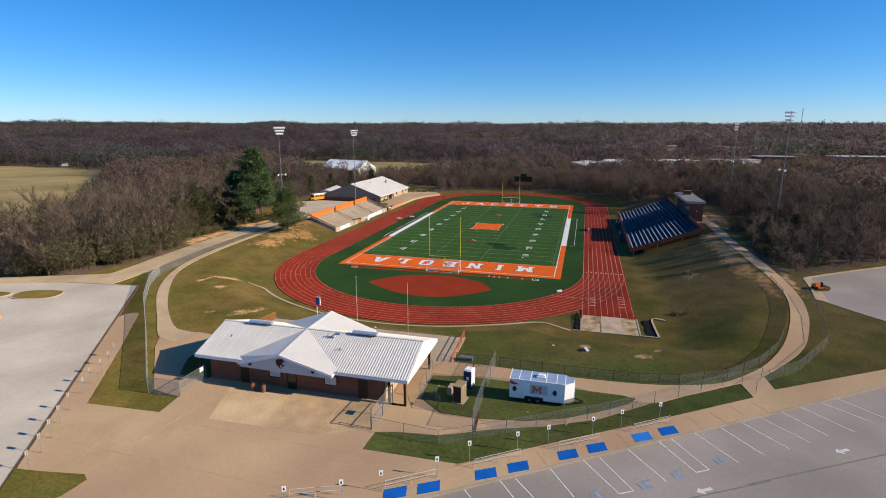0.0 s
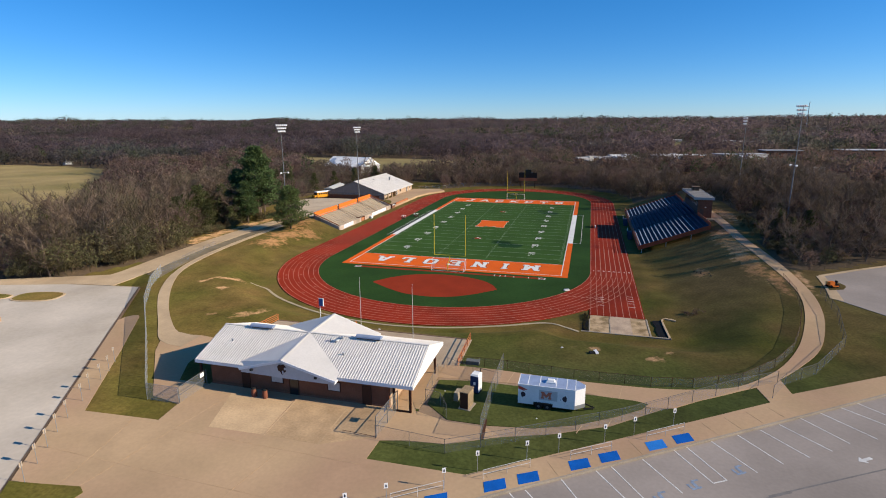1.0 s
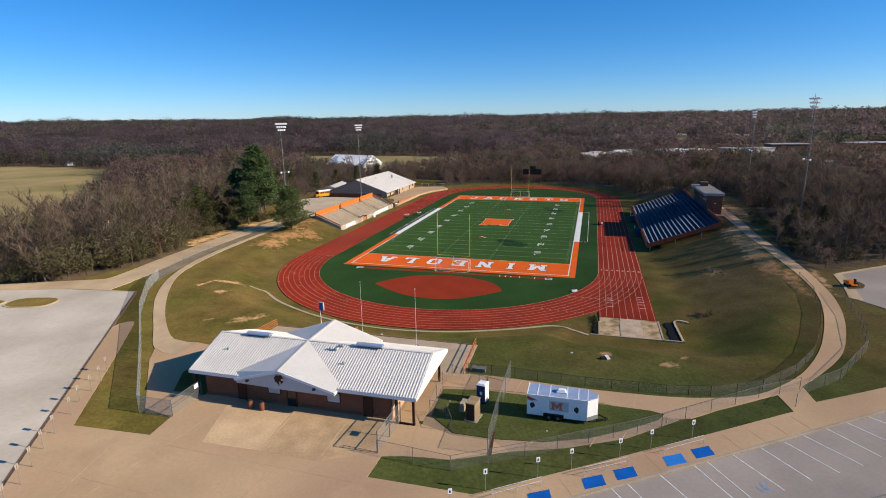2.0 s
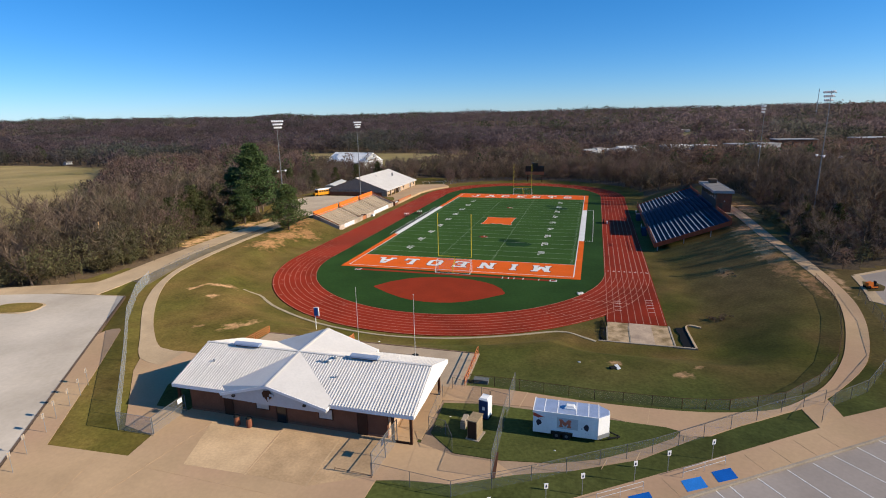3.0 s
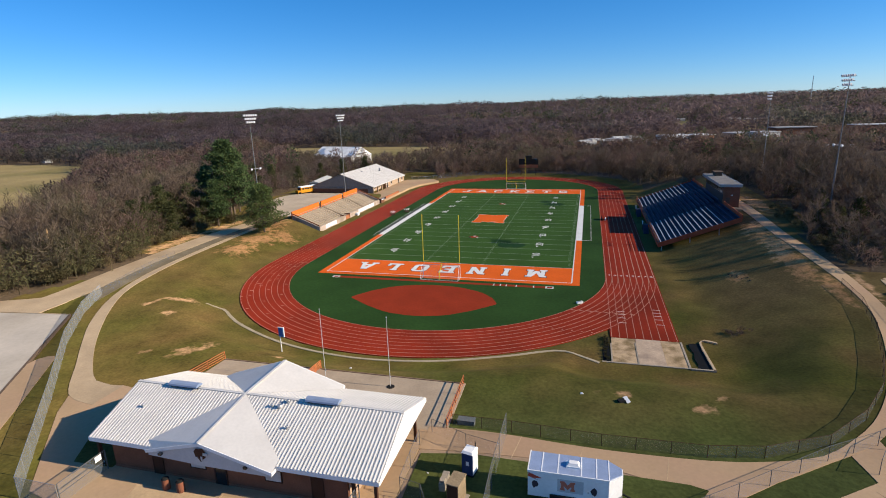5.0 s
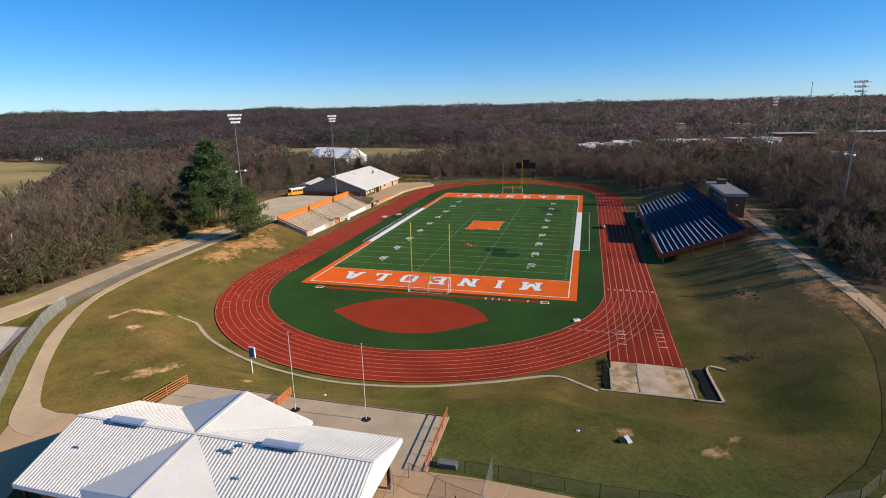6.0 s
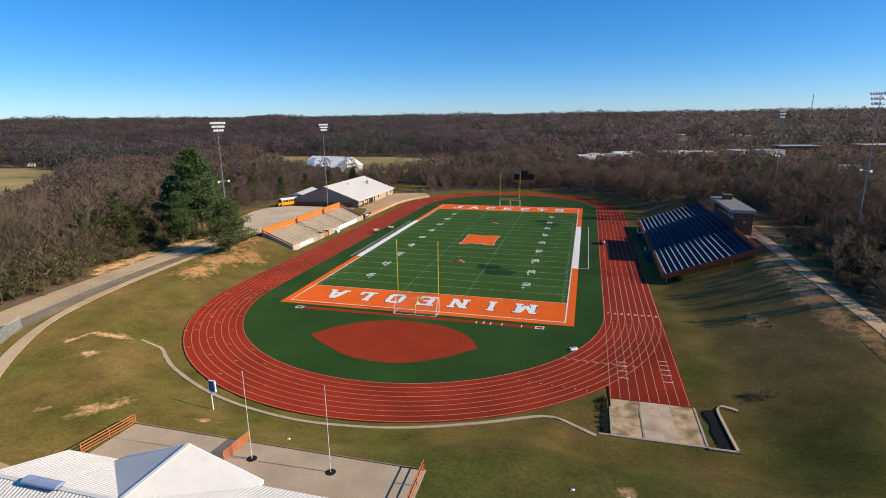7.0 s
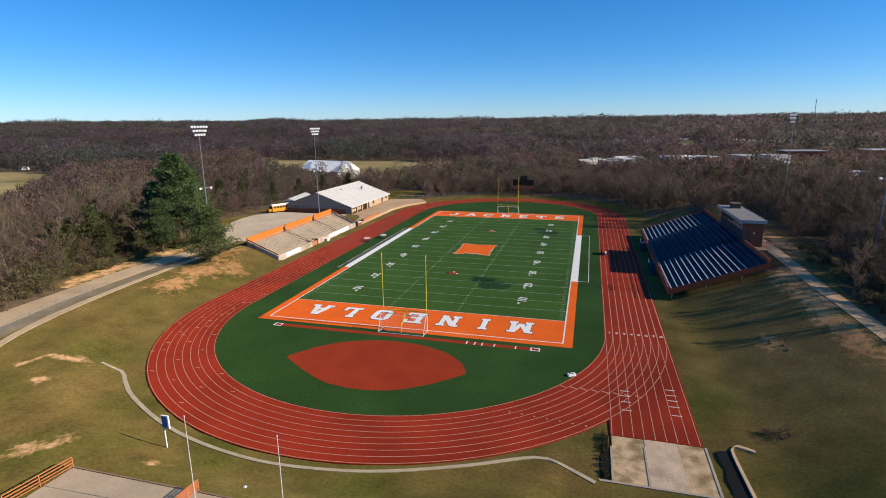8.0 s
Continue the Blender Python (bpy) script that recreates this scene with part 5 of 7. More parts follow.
railing([(-17.4, -48.6), (-16.6, -43.2)], "orange painted steel railing at the plaza end", faded_rail)
railing([(13.95, -51.6), (13.7, -43.2)], "orange painted steel railing at the plaza end", faded_rail, rails=3)
railing([(-3.9, -46.4), (-3.6, -43.0)], "orange painted steel handrail beside steps", faded_rail, rails=6, spacing=1.2)
structure("plaza_kerb", Shape().box(-16.6, -3.75, -43.25, -43.1, 1.9, 2.34).box(-3.45, 13.6, -43.25, -43.1, 1.9, 2.34), dull_rail, "low dull brown kerb along the plaza", "kerb")
for x, top in ((-1.75, 10.8), (6.0, 10.4)):
    f = thing("flagpole", pose(x, -45.4, 2.26), "slender white flagpole on a dark round footing", "flagpole", "plaza flagpoles")
    part("pole", Shape().tube((0, 0, 0), (0, 0, (top - 2.3) * 0.5), 0.042, 0.034, 8).tube((0, 0, (top - 2.3) * 0.5), (0, 0, top - 2.3), 0.034, 0.02, 8), siding, f)
    part("finial", Shape().tube((0, 0, top - 2.3), (0, 0, top - 2.22), 0.07, 0.05, 8), aluminium, f)
    part("footing", Shape().tube((0, 0, -0.02), (0, 0, 0.05), 0.48, 0.42, 14), black_rubber, f, "dark round footing")
    part("cleat", Shape().box(0.05, 0.11, -0.02, 0.02, 1.1, 1.25), aluminium, f)

# ---------------------------------------------------------------- on the bank south of the track
drape("drain_kerb", [(-35.6, -22.7), (-32.0, -23.0), (-29.4, -25.0), (-25.3, -28.0), (-17.9, -31.8), (-11.0, -34.1), (-3.4, -35.3), (3.1, -35.0), (9.1, -33.8), (16.3, -31.1), (22.5, -28.2), (25.0, -28.6), (28.4, -30.6)],
      [(-35.6, -23.1), (-32.2, -23.4), (-29.7, -25.4), (-25.6, -28.4), (-18.1, -32.2), (-11.1, -34.5), (-3.4, -35.7), (3.1, -35.4), (9.2, -34.2), (16.4, -31.5), (22.6, -28.6), (24.9, -29.0), (28.2, -31.0)], 0.07, material("pale_kerb_concrete", (0.383, 0.315, 0.212), 0.9, 0.15, 0.6, 0.15, 6.0), "narrow pale concrete drain kerb round the track", "kerb", 1.2, 0.4, 1)
s = thing("marker_sign", pose(-13.25, -36.1, gz(-13.25, -36.1)), "blue and white panel sign on a single white post", "sign")
part("post", Shape().tube((0, 0, -0.2), (0, 0, 3.6), 0.06, n=8), white_paint, s)
part("panel", Shape().box(-0.15, 0.5, -0.06, 0.06, 2.3, 3.55), material("blue_sign_paint", (0.102, 0.17, 0.383), 0.5, 0.1), s, "blue panel")
part("panel_edge", Shape().box(0.5, 0.66, -0.09, 0.09, 2.25, 3.6).box(-0.2, 0.66, -0.07, 0.07, 3.55, 3.63), white_paint, s, "white panel edge")
# landing pit and drain
pit_concrete = material("bleached_pit_slab", (0.47, 0.35, 0.245), 0.8, 0.22, 0.5, 0.12, 4.0, other=(0.33, 0.245, 0.18), other_scale=0.3, other_at=0.6)
concrete_pale = material("pale_slab_concrete", (0.468, 0.365, 0.297), 0.85, 0.2, 0.5, 0.15, 4.0, other=(0.306, 0.246, 0.187), other_scale=0.3)
sand = material("damp_pit_sand", (0.47, 0.335, 0.2), 0.95, 0.25, 0.8, 0.2, 6.0, 0.02, other=(0.215, 0.15, 0.075), other_scale=0.6)
structure("pit_slab", Shape().box(33.1, 36.3, -30.1, -22.65, -0.3, 0.03), pit_concrete, "pale worn concrete slab between sand pits", "slab")
structure("sand_pit", Shape().box(29.95, 33.08, -30.1, -22.65, -0.3, 0.0), sand, "long-jump pit of damp sand", "sand pit")
structure("sand_pit", Shape().box(36.32, 38.75, -30.1, -22.65, -0.3, 0.0), sand, "long-jump pit of damp sand", "sand pit")
for x0, x1, y0, y1 in ((28.6, 38.98, -30.38, -30.12), (38.77, 39.0, -30.1, -22.7), (32.95, 33.08, -30.08, -24), (29.75, 29.94, -30.1, -24.6)):
    structure("pit_kerb", Shape().box(x0, x1, y0, y1, -0.3, 0.05), old_concrete)
trench_side = [(39.75, -23.1), (40.1, -22.85), (41.1, -22.7), (41.25, -26.0), (41.4, -30.4), (39.7, -30.4), (39.95, -29.0), (39.8, -27.4), (40.0, -25.9), (39.75, -24.4)]
structure("drain_trench", Shape().prism(trench_side[::-1], -0.2, 0.03), dark_void, "dark water-filled drain trench", "trench")
drape("trench_kerb", [(43.4, -22.6), (42.0, -22.0), (41.15, -22.6), (41.2, -26.5), (41.4, -30.6)], [(43.4, -22.2), (42.0, -21.6), (41.4, -22.7), (41.5, -26.5), (41.7, -30.6)], 0.2, path_concrete, "curved concrete kerb beside the trench", "kerb", 0.8, 0.5, 1)
structure("pit_ditch", Shape().prism([(28.75, -30.1), (29.5, -30.1), (29.6, -27.5), (29.55, -24.5), (29.6, -22.8), (29.0, -22.7), (28.95, -25.0), (28.7, -27.0)], -0.2, 0.035), dark_void, "dark narrow ditch beside the sand pit", "ditch")
structure("trench_end", Shape().box(38.9, 41.7, -30.7, -30.4, -0.3, 0.2), old_concrete, "concrete end of the drain trench", "kerb")
v = thing("valve_box", pose(30.1, -43.4, gz(30.1, -43.4), 0, 0, 25), "white valve box with an open lid on the grass", "utility box")
part("box", Shape().box(-0.35, 0.35, -0.25, 0.25, -0.1, 0.22), black_rubber, v)
part("lid", Shape().add([(0.35, -0.5, 0.05), (0.75, -0.5, 0.12), (0.35, 0.4, 0.2), (0.75, 0.4, 0.28), (0.35, -0.5, 0.1), (0.75, -0.5, 0.17), (0.35, 0.4, 0.25), (0.75, 0.4, 0.33)], [(0, 2, 3, 1), (4, 5, 7, 6), (0, 1, 5, 4), (2, 6, 7, 3), (0, 4, 6, 2), (1, 3, 7, 5)]), white_paint, v, "white lid")
for x, y in ((26.2, -42.6), (-1.0, -40.6), (24.6, -61.4), (14.0, -58.2)):
    c = thing("paper_scrap", pose(x, y, gz(x, y) + 0.01), "crumpled white paper scrap lying on grass", "litter", "litter on the grass")
    part("scrap", Shape().add([(-0.18, -0.12, 0), (0.2, -0.15, 0.03), (0.16, 0.14, 0), (-0.14, 0.16, 0.05), (0, 0, 0.16)], [(0, 1, 4), (1, 2, 4), (2, 3, 4), (3, 0, 4)]), white_paint, c)
pale_cabinet = material("dull_blue_grey_paint", (0.17, 0.183, 0.187), 0.6, 0.15, 1.0, 0.1, 6.0)
ut = thing("utility_cabinet", pose(15.6, -50.4, gz(15.6, -50.4)), "low grey utility cabinet behind the fence", "utility box")
part("cabinet", Shape().box(-0.8, 0.8, -0.35, 0.35, -0.1, 0.45), pale_cabinet, ut)
part("cap", Shape().box(-0.85, 0.85, -0.4, 0.4, 0.45, 0.5), pale_cabinet, ut)


# ---------------------------------------------------------------- side yard
flat("grass_island", [(12.7, -55.8), (16.8, -55.0), (30.0, -55.0), (34.6, -55.1), (35.9, -55.5), (35.2, -56.7), (32.4, -59.0), (28.5, -61.6), (24.6, -63.2), (20.0, -63.9), (15.8, -63.9), (12.9, -61.4)], 2.3, grass, "green grass island beside the concession house", "grass", 0.3)


def trailer():
    t = thing("cargo_trailer", pose(25.6, -58.2, 2.3), "white enclosed cargo trailer with orange and dark decals", "trailer")
    o = Vector((25.6, -58.2, 2.3))
    def P(name, sh, mat, parent=t, label=""):
        sh.v = [tuple(Vector(p) - o) for p in sh.v]
        return part(name, sh, mat, parent, label)
    out = [(22.4, -59.45), (28.3, -59.45), (29.3, -58.6), (29.3, -57.8), (28.3, -57.0), (22.4, -57.0)]
    body = P("body", Shape().prism(out, 2.72, 4.85), white_paint, label="white sheet-metal body")
    P("roof_skin", Shape().prism([(x - (0.06 if x > 25 else -0.06), y + (0.06 if y < -58.2 else -0.06)) for x, y in out], 4.85, 4.93), material("blue_grey_roof_skin", (0.357, 0.425, 0.561), 0.35, 0.1, metal=0.3), body, "blue-grey metal roof skin")
    for x in (23.4, 24.6, 26.3, 27.4, 28.3):
        P("roof_seam", Shape().box(x - 0.04, x + 0.04, -59.38, -57.06, 4.93, 4.95), white_paint, body)
    P("roof_rim", Shape().box(22.38, 28.3, -59.5, -59.42, 4.75, 4.96).box(22.36, 22.44, -59.45, -57.0, 4.75, 4.96), white_paint, body)
    P("air_conditioner", Shape().box(25.2, 26.2, -58.6, -57.9, 4.93, 5.05).add([(25.25, -58.55, 5.05), (26.15, -58.55, 5.05), (26.15, -57.95, 5.05), (25.25, -57.95, 5.05), (25.4, -58.45, 5.25), (26.05, -58.45, 5.25), (26.05, -58.05, 5.25), (25.4, -58.05, 5.25)], [(0, 1, 5, 4), (1, 2, 6, 5), (2, 3, 7, 6), (3, 0, 4, 7), (4, 5, 6, 7)]), white_paint, body, "white rooftop air conditioner")
    P("chassis", Shape().box(22.4, 28.6, -59.3, -57.1, 2.58, 2.72), black_rubber)
    P("skirt", Shape().add([(28.28, -59.47, 2.72), (29.34, -58.6, 2.72), (29.34, -58.6, 3.15), (28.28, -59.47, 3.15)], [(0, 1, 2, 3)]).add([(29.34, -58.6, 2.72), (29.34, -57.8, 2.72), (29.34, -57.8, 3.15), (29.34, -58.6, 3.15)], [(0, 1, 2, 3)]), grey_steel, body, "grey stone guard")
    for x in (24.6, 25.5):
        for y, s in ((-59.42, -1), (-57.02, 1)):
            w = P("wheel", Shape().tube((x, y + s * 0.12, 2.66), (x, y - s * 0.12, 2.66), 0.36, n=18), black_rubber, t, "black tyre")
            # rims in dull grey, dark to stand for the shade on the wheels
            P("rim", Shape().tube((x, y + s * 0.13, 2.66), (x, y, 2.66), 0.15, n=14), fence_grey, w)
    P("wheel_arch", Shape().box(24.05, 26.05, -59.47, -59.452, 2.72, 3.06), black_rubber, body)
    P("mudguard", Shape().box(24.1, 26.0, -59.62, -59.44, 3.02, 3.08), black_rubber)
    P("coupling", Shape().beam((29.2, -58.8, 2.62), (30.3, -58.2, 2.55), 0.1).beam((29.2, -57.6, 2.62), (30.3, -58.2, 2.55), 0.1).tube((30.1, -58.2, 2.3), (30.1, -58.2, 2.75), 0.05), black_rubber, t, "black steel coupling frame")
    m = [(25.35 + x * 1.0, 3.95 + z) for x, z in ((-0.55, -0.4), (-0.2, -0.4), (-0.2, -0.22), (-0.27, -0.22), (-0.27, 0.0), (0, -0.32), (0.27, 0.0), (0.27, -0.22), (0.2, -0.22), (0.2, -0.4), (0.55, -0.4), (0.55, -0.22), (0.48, -0.22), (0.48, 0.22), (0.55, 0.22), (0.55, 0.4), (0.24, 0.4), (0, 0.08), (-0.24, 0.4), (-0.55, 0.4), (-0.55, 0.22), (-0.48, 0.22), (-0.48, -0.22), (-0.55, -0.22))]
    P("logo", Shape().add([(x, -59.46, z) for x, z in m], [tuple(range(len(m)))]), material("orange_red_decal", (0.561, 0.17, 0.102), 0.5, 0.1), body, "orange block decal")
    for x in (22.95, 27.25):
        rr = random.Random(int(x))
        e = [(x + 0.22 * rr.uniform(0.7, 1.2) * math.cos(a), 3.8 + 0.36 * rr.uniform(0.7, 1.2) * math.sin(a)) for a in np.linspace(0, math.tau, 11)[:-1]]
        P("emblem", Shape().add([(p, -59.46 if x < 25 else -59.485, z) for p, z in e], [tuple(range(10))]), material("dark_decal", (0.0595, 0.0425, 0.051), 0.5, 0.1), body, "dark round decal")
    P("swoosh", Shape().add([(22.42, -59.46, 4.75), (23.5, -59.46, 4.35), (22.9, -59.46, 4.3), (23.3, -59.46, 4.1), (22.42, -59.46, 4.4)], [(0, 4, 3, 2, 1)]), material("red_decal", (0.51, 0.085, 0.051), 0.5, 0.1), body, "red streak decal")
    P("swoosh", Shape().add([(27.0, -59.485, 3.35), (27.7, -59.485, 3.1), (27.4, -59.485, 3.2)], [(0, 2, 1)]), brown_steel, body)
    P("side_door", Shape().box(26.75, 27.75, -59.475, -59.45, 2.85, 4.7), white_paint, body)
    P("door_handle", Shape().box(26.8, 26.9, -59.52, -59.47, 3.6, 3.75), aluminium, body)
    P("serving_hatch", Shape().box(24.6, 26.5, -59.456, -59.45, 3.4, 4.5), siding, body)
    P("front_emblem", Shape().add([(29.31, -58.35, 3.7), (29.31, -58.05, 3.75), (29.31, -58.0, 4.15), (29.31, -58.3, 4.3)], [(0, 1, 2, 3)]), brown_steel, body)


trailer()
structure("gate_track", Shape().beam((19.6, -62.9, 2.31), (19.9, -66.4, 2.27), 0.3, 0.04), brown_steel, "rust-brown steel gate track set in the walk", "gate track")
wd = material("weathered_plywood", (0.289, 0.212, 0.128), 0.9, 0.2, 1.0, 0.2, 8.0)
sd = thing("wooden_shed", pose(17.1, -60.8, 2.3, 0, 0, -10), "small weathered plywood equipment box on the grass", "shed")
part("body", Shape().box(-0.45, 0.5, -0.75, 0.75, 0.05, 1.9), wd, sd)
part("roof", Shape().box(-0.5, 0.55, -0.82, 0.82, 1.9, 1.98), wd, sd)
part("skid", Shape().box(-0.6, 0.75, -0.9, 0.9, -0.02, 0.06), old_concrete, sd)
# dark panel over the front, colouring in the shade on that side
part("door", Shape().box(-0.4, 0.45, -0.79, -0.752, 0.12, 1.85), brown_steel, sd, "dark brown panel colouring the shaded front")
cl = thing("concrete_block", pose(15.8, -59.3, 2.3), "small pale concrete block on the grass", "block")
part("block", Shape().box(-0.3, 0.2, -0.8, 0.8, 0, 0.7).box(-0.25, 0.15, -0.7, -0.2, 0.7, 0.9), old_concrete, cl)
pt = thing("portable_toilet", pose(17.4, -57.3, 2.3, 0, 0, -12), "dark blue and white portable toilet on the grass", "portable toilet")
blue_dark = material("navy_plastic", (0.0255, 0.0467, 0.119), 0.5, 0.1)
part("cabin", Shape().box(-0.45, 0.5, -0.55, 0.55, 0.1, 2.05), blue_dark, pt)
part("side_panel", Shape().box(0.5, 0.53, -0.5, 0.5, 0.15, 2.0), white_paint, pt, "white side panel")
part("roof", Shape().add([(-0.5, -0.6, 2.05), (0.56, -0.6, 2.05), (0.56, 0.6, 2.05), (-0.5, 0.6, 2.05), (-0.38, -0.45, 2.22), (0.42, -0.45, 2.22), (0.42, 0.45, 2.22), (-0.38, 0.45, 2.22)], [(3, 2, 1, 0), (0, 1, 5, 4), (1, 2, 6, 5), (2, 3, 7, 6), (3, 0, 4, 7), (4, 5, 6, 7)]), white_paint, pt, "white plastic roof")
part("skid", Shape().box(-0.52, 0.57, -0.62, 0.62, 0, 0.1), black_rubber, pt)
part("door", Shape().box(-0.36, 0.4, -0.58, -0.55, 0.2, 1.95), blue_dark, pt)
part("door_sign", Shape().box(-0.05, 0.2, -0.6, -0.58, 1.0, 1.35), white_paint, pt)
part("vent_pipe", Shape().tube((0.35, 0.45, 2.1), (0.35, 0.45, 2.65), 0.05), black_rubber, pt)


# ---------------------------------------------------------------- west grandstand
def west_stand():
    XF, XB, YA, YB, ROWS = -43.0, -51.0, 32.2, 75.6, 11
    g = thing("west_grandstand", pose(XF, YA, 0), "stepped grey concrete grandstand with benches and orange back wall", "grandstand")
    o = Vector((XF, YA, 0))
    def P(name, sh, mat, parent=g, label=""):
        sh.v = [tuple(Vector(p) - o) for p in sh.v]
        return part(name, sh, mat, parent, label)
    run, z0, rise = (XF - 0.4 - XB) / ROWS, 1.25, 0.29
    aisles = ((47.6, 49.0), (63.2, 64.6))
    P("front_wall", Shape().box(XF - 0.35, XF, YA, 48.4, -0.6, 1.45).box(XF - 0.35, XF, 51.6, YB, -0.6, 1.45), concrete_pale, label="pale painted concrete front wall")
    P("front_banner", Shape().box(XF, XF + 0.03, 35.5, 42.2, 0.35, 1.4), white_paint, g, "white banner on the front wall")
    P("front_banner", Shape().box(XF, XF + 0.03, 57.8, 70.6, 0.35, 1.4), white_paint, g, "white banner on the front wall")
    for r in range(ROWS):
        x1 = XF - 0.38 - r * run
        P("tier", Shape().box(x1 - run - 0.02, x1, YA + 0.25, YB - 0.25, -0.6, z0 - 0.35 + r * rise), old_concrete, label="grey concrete tier")
    bench_mat = material("weathered_bench_planks", (0.391, 0.323, 0.246), 0.85, 0.2, 1.0, 0.15, 8.0, objvary=0.12)
    secs = ((YA + 0.5, aisles[0][0]), (aisles[0][1], aisles[1][0]), (aisles[1][1], YB - 0.5))
    for r in range(ROWS):
        x1 = XF - 0.38 - r * run
        zt = z0 - 0.35 + r * rise
        for a, b in secs:
            P("bench", Shape().box(x1 - run + 0.02, x1 - run + 0.32, a, b, zt + 0.36, zt + 0.42).box(x1 - run + 0.12, x1 - run + 0.22, a + 0.5, a + 0.6, zt, zt + 0.36).box(x1 - run + 0.12, x1 - run + 0.22, b - 0.6, b - 0.5, zt, zt + 0.36).box(x1 - run + 0.12, x1 - run + 0.22, (a + b) / 2, (a + b) / 2 + 0.1, zt, zt + 0.36), bench_mat)
        for a, b in aisles:
            P("aisle_step", Shape().box(x1 - run * 0.5, x1, a + 0.2, b - 0.2, zt - 0.02, zt + rise * 0.5), dark_kerb, label="dark worn aisle step")
    top = z0 + ROWS * rise
    for a, b in ((YA, 47.7), (48.9, 63.3), (64.5, YB)):
        P("back_wall", Shape().box(XB - 0.25, XB, a, b, -0.5 + 3, top + 0.95), orange_paint, label="bright orange back wall")
        P("back_cap", Shape().box(XB - 0.3, XB + 0.05, a, b, top + 0.95, top + 1.02), orange_paint)
    for a, b in ((47.7, 48.9), (63.3, 64.5)):
        P("back_gate", Shape().box(XB - 0.2, XB - 0.1, a, b, 2.6, top + 0.5), brown_steel, label="dark gate in the back wall")
    for y in (YA, YB):
        P("side_wall", Shape().add([(XF, y - 0.12, -0.6), (XB, y - 0.12, -0.6), (XB, y - 0.12, top + 0.2), (XF, y - 0.12, 1.45), (XF, y + 0.12, -0.6), (XB, y + 0.12, -0.6), (XB, y + 0.12, top + 0.2), (XF, y + 0.12, 1.45)],
          [(0, 1, 2, 3), (7, 6, 5, 4), (3, 2, 6, 7), (0, 3, 7, 4), (1, 5, 6, 2)]), concrete_pale)
        P("side_rail", Shape().beam((XF, y, 1.75), (XB, y, top + 0.55), 0.09, 0.28), rust_orange, g, "faded orange side rail")
    for a in (48.4, 51.3):
        P("entry_wall", Shape().box(XF - 1.9, XF, a, a + 0.3, -0.3, 1.5), brick_brown, g, "brick entry wall")
    P("entry_gate", Shape().box(XF - 0.2, XF - 0.12, 48.7, 51.3, 0, 1.2), rust_orange, g, "faded orange entry gate")
    P("press_table", Shape().box(XF + 0.1, XF + 0.9, 55.0, 56.6, 0.6, 0.75).box(XF + 0.15, XF + 0.25, 55.1, 56.5, 0, 0.6).box(XF + 0.75, XF + 0.85, 55.1, 56.5, 0, 0.6), white_paint)


west_stand()
en = thing("end_wall", pose(-42.9, 76.4, 0), "short brick wall beside the grandstand ramp", "wall")
part("wall", Shape().box(-0.8, 0.3, 0, 0.4, -0.3, 1.6).box(-0.2, 0.3, 0.4, 3.0, -0.3, 1.1), brick_brown, en)
part("cap", Shape().box(-0.25, 0.35, 0.4, 3.0, 1.1, 1.2), white_paint, en)


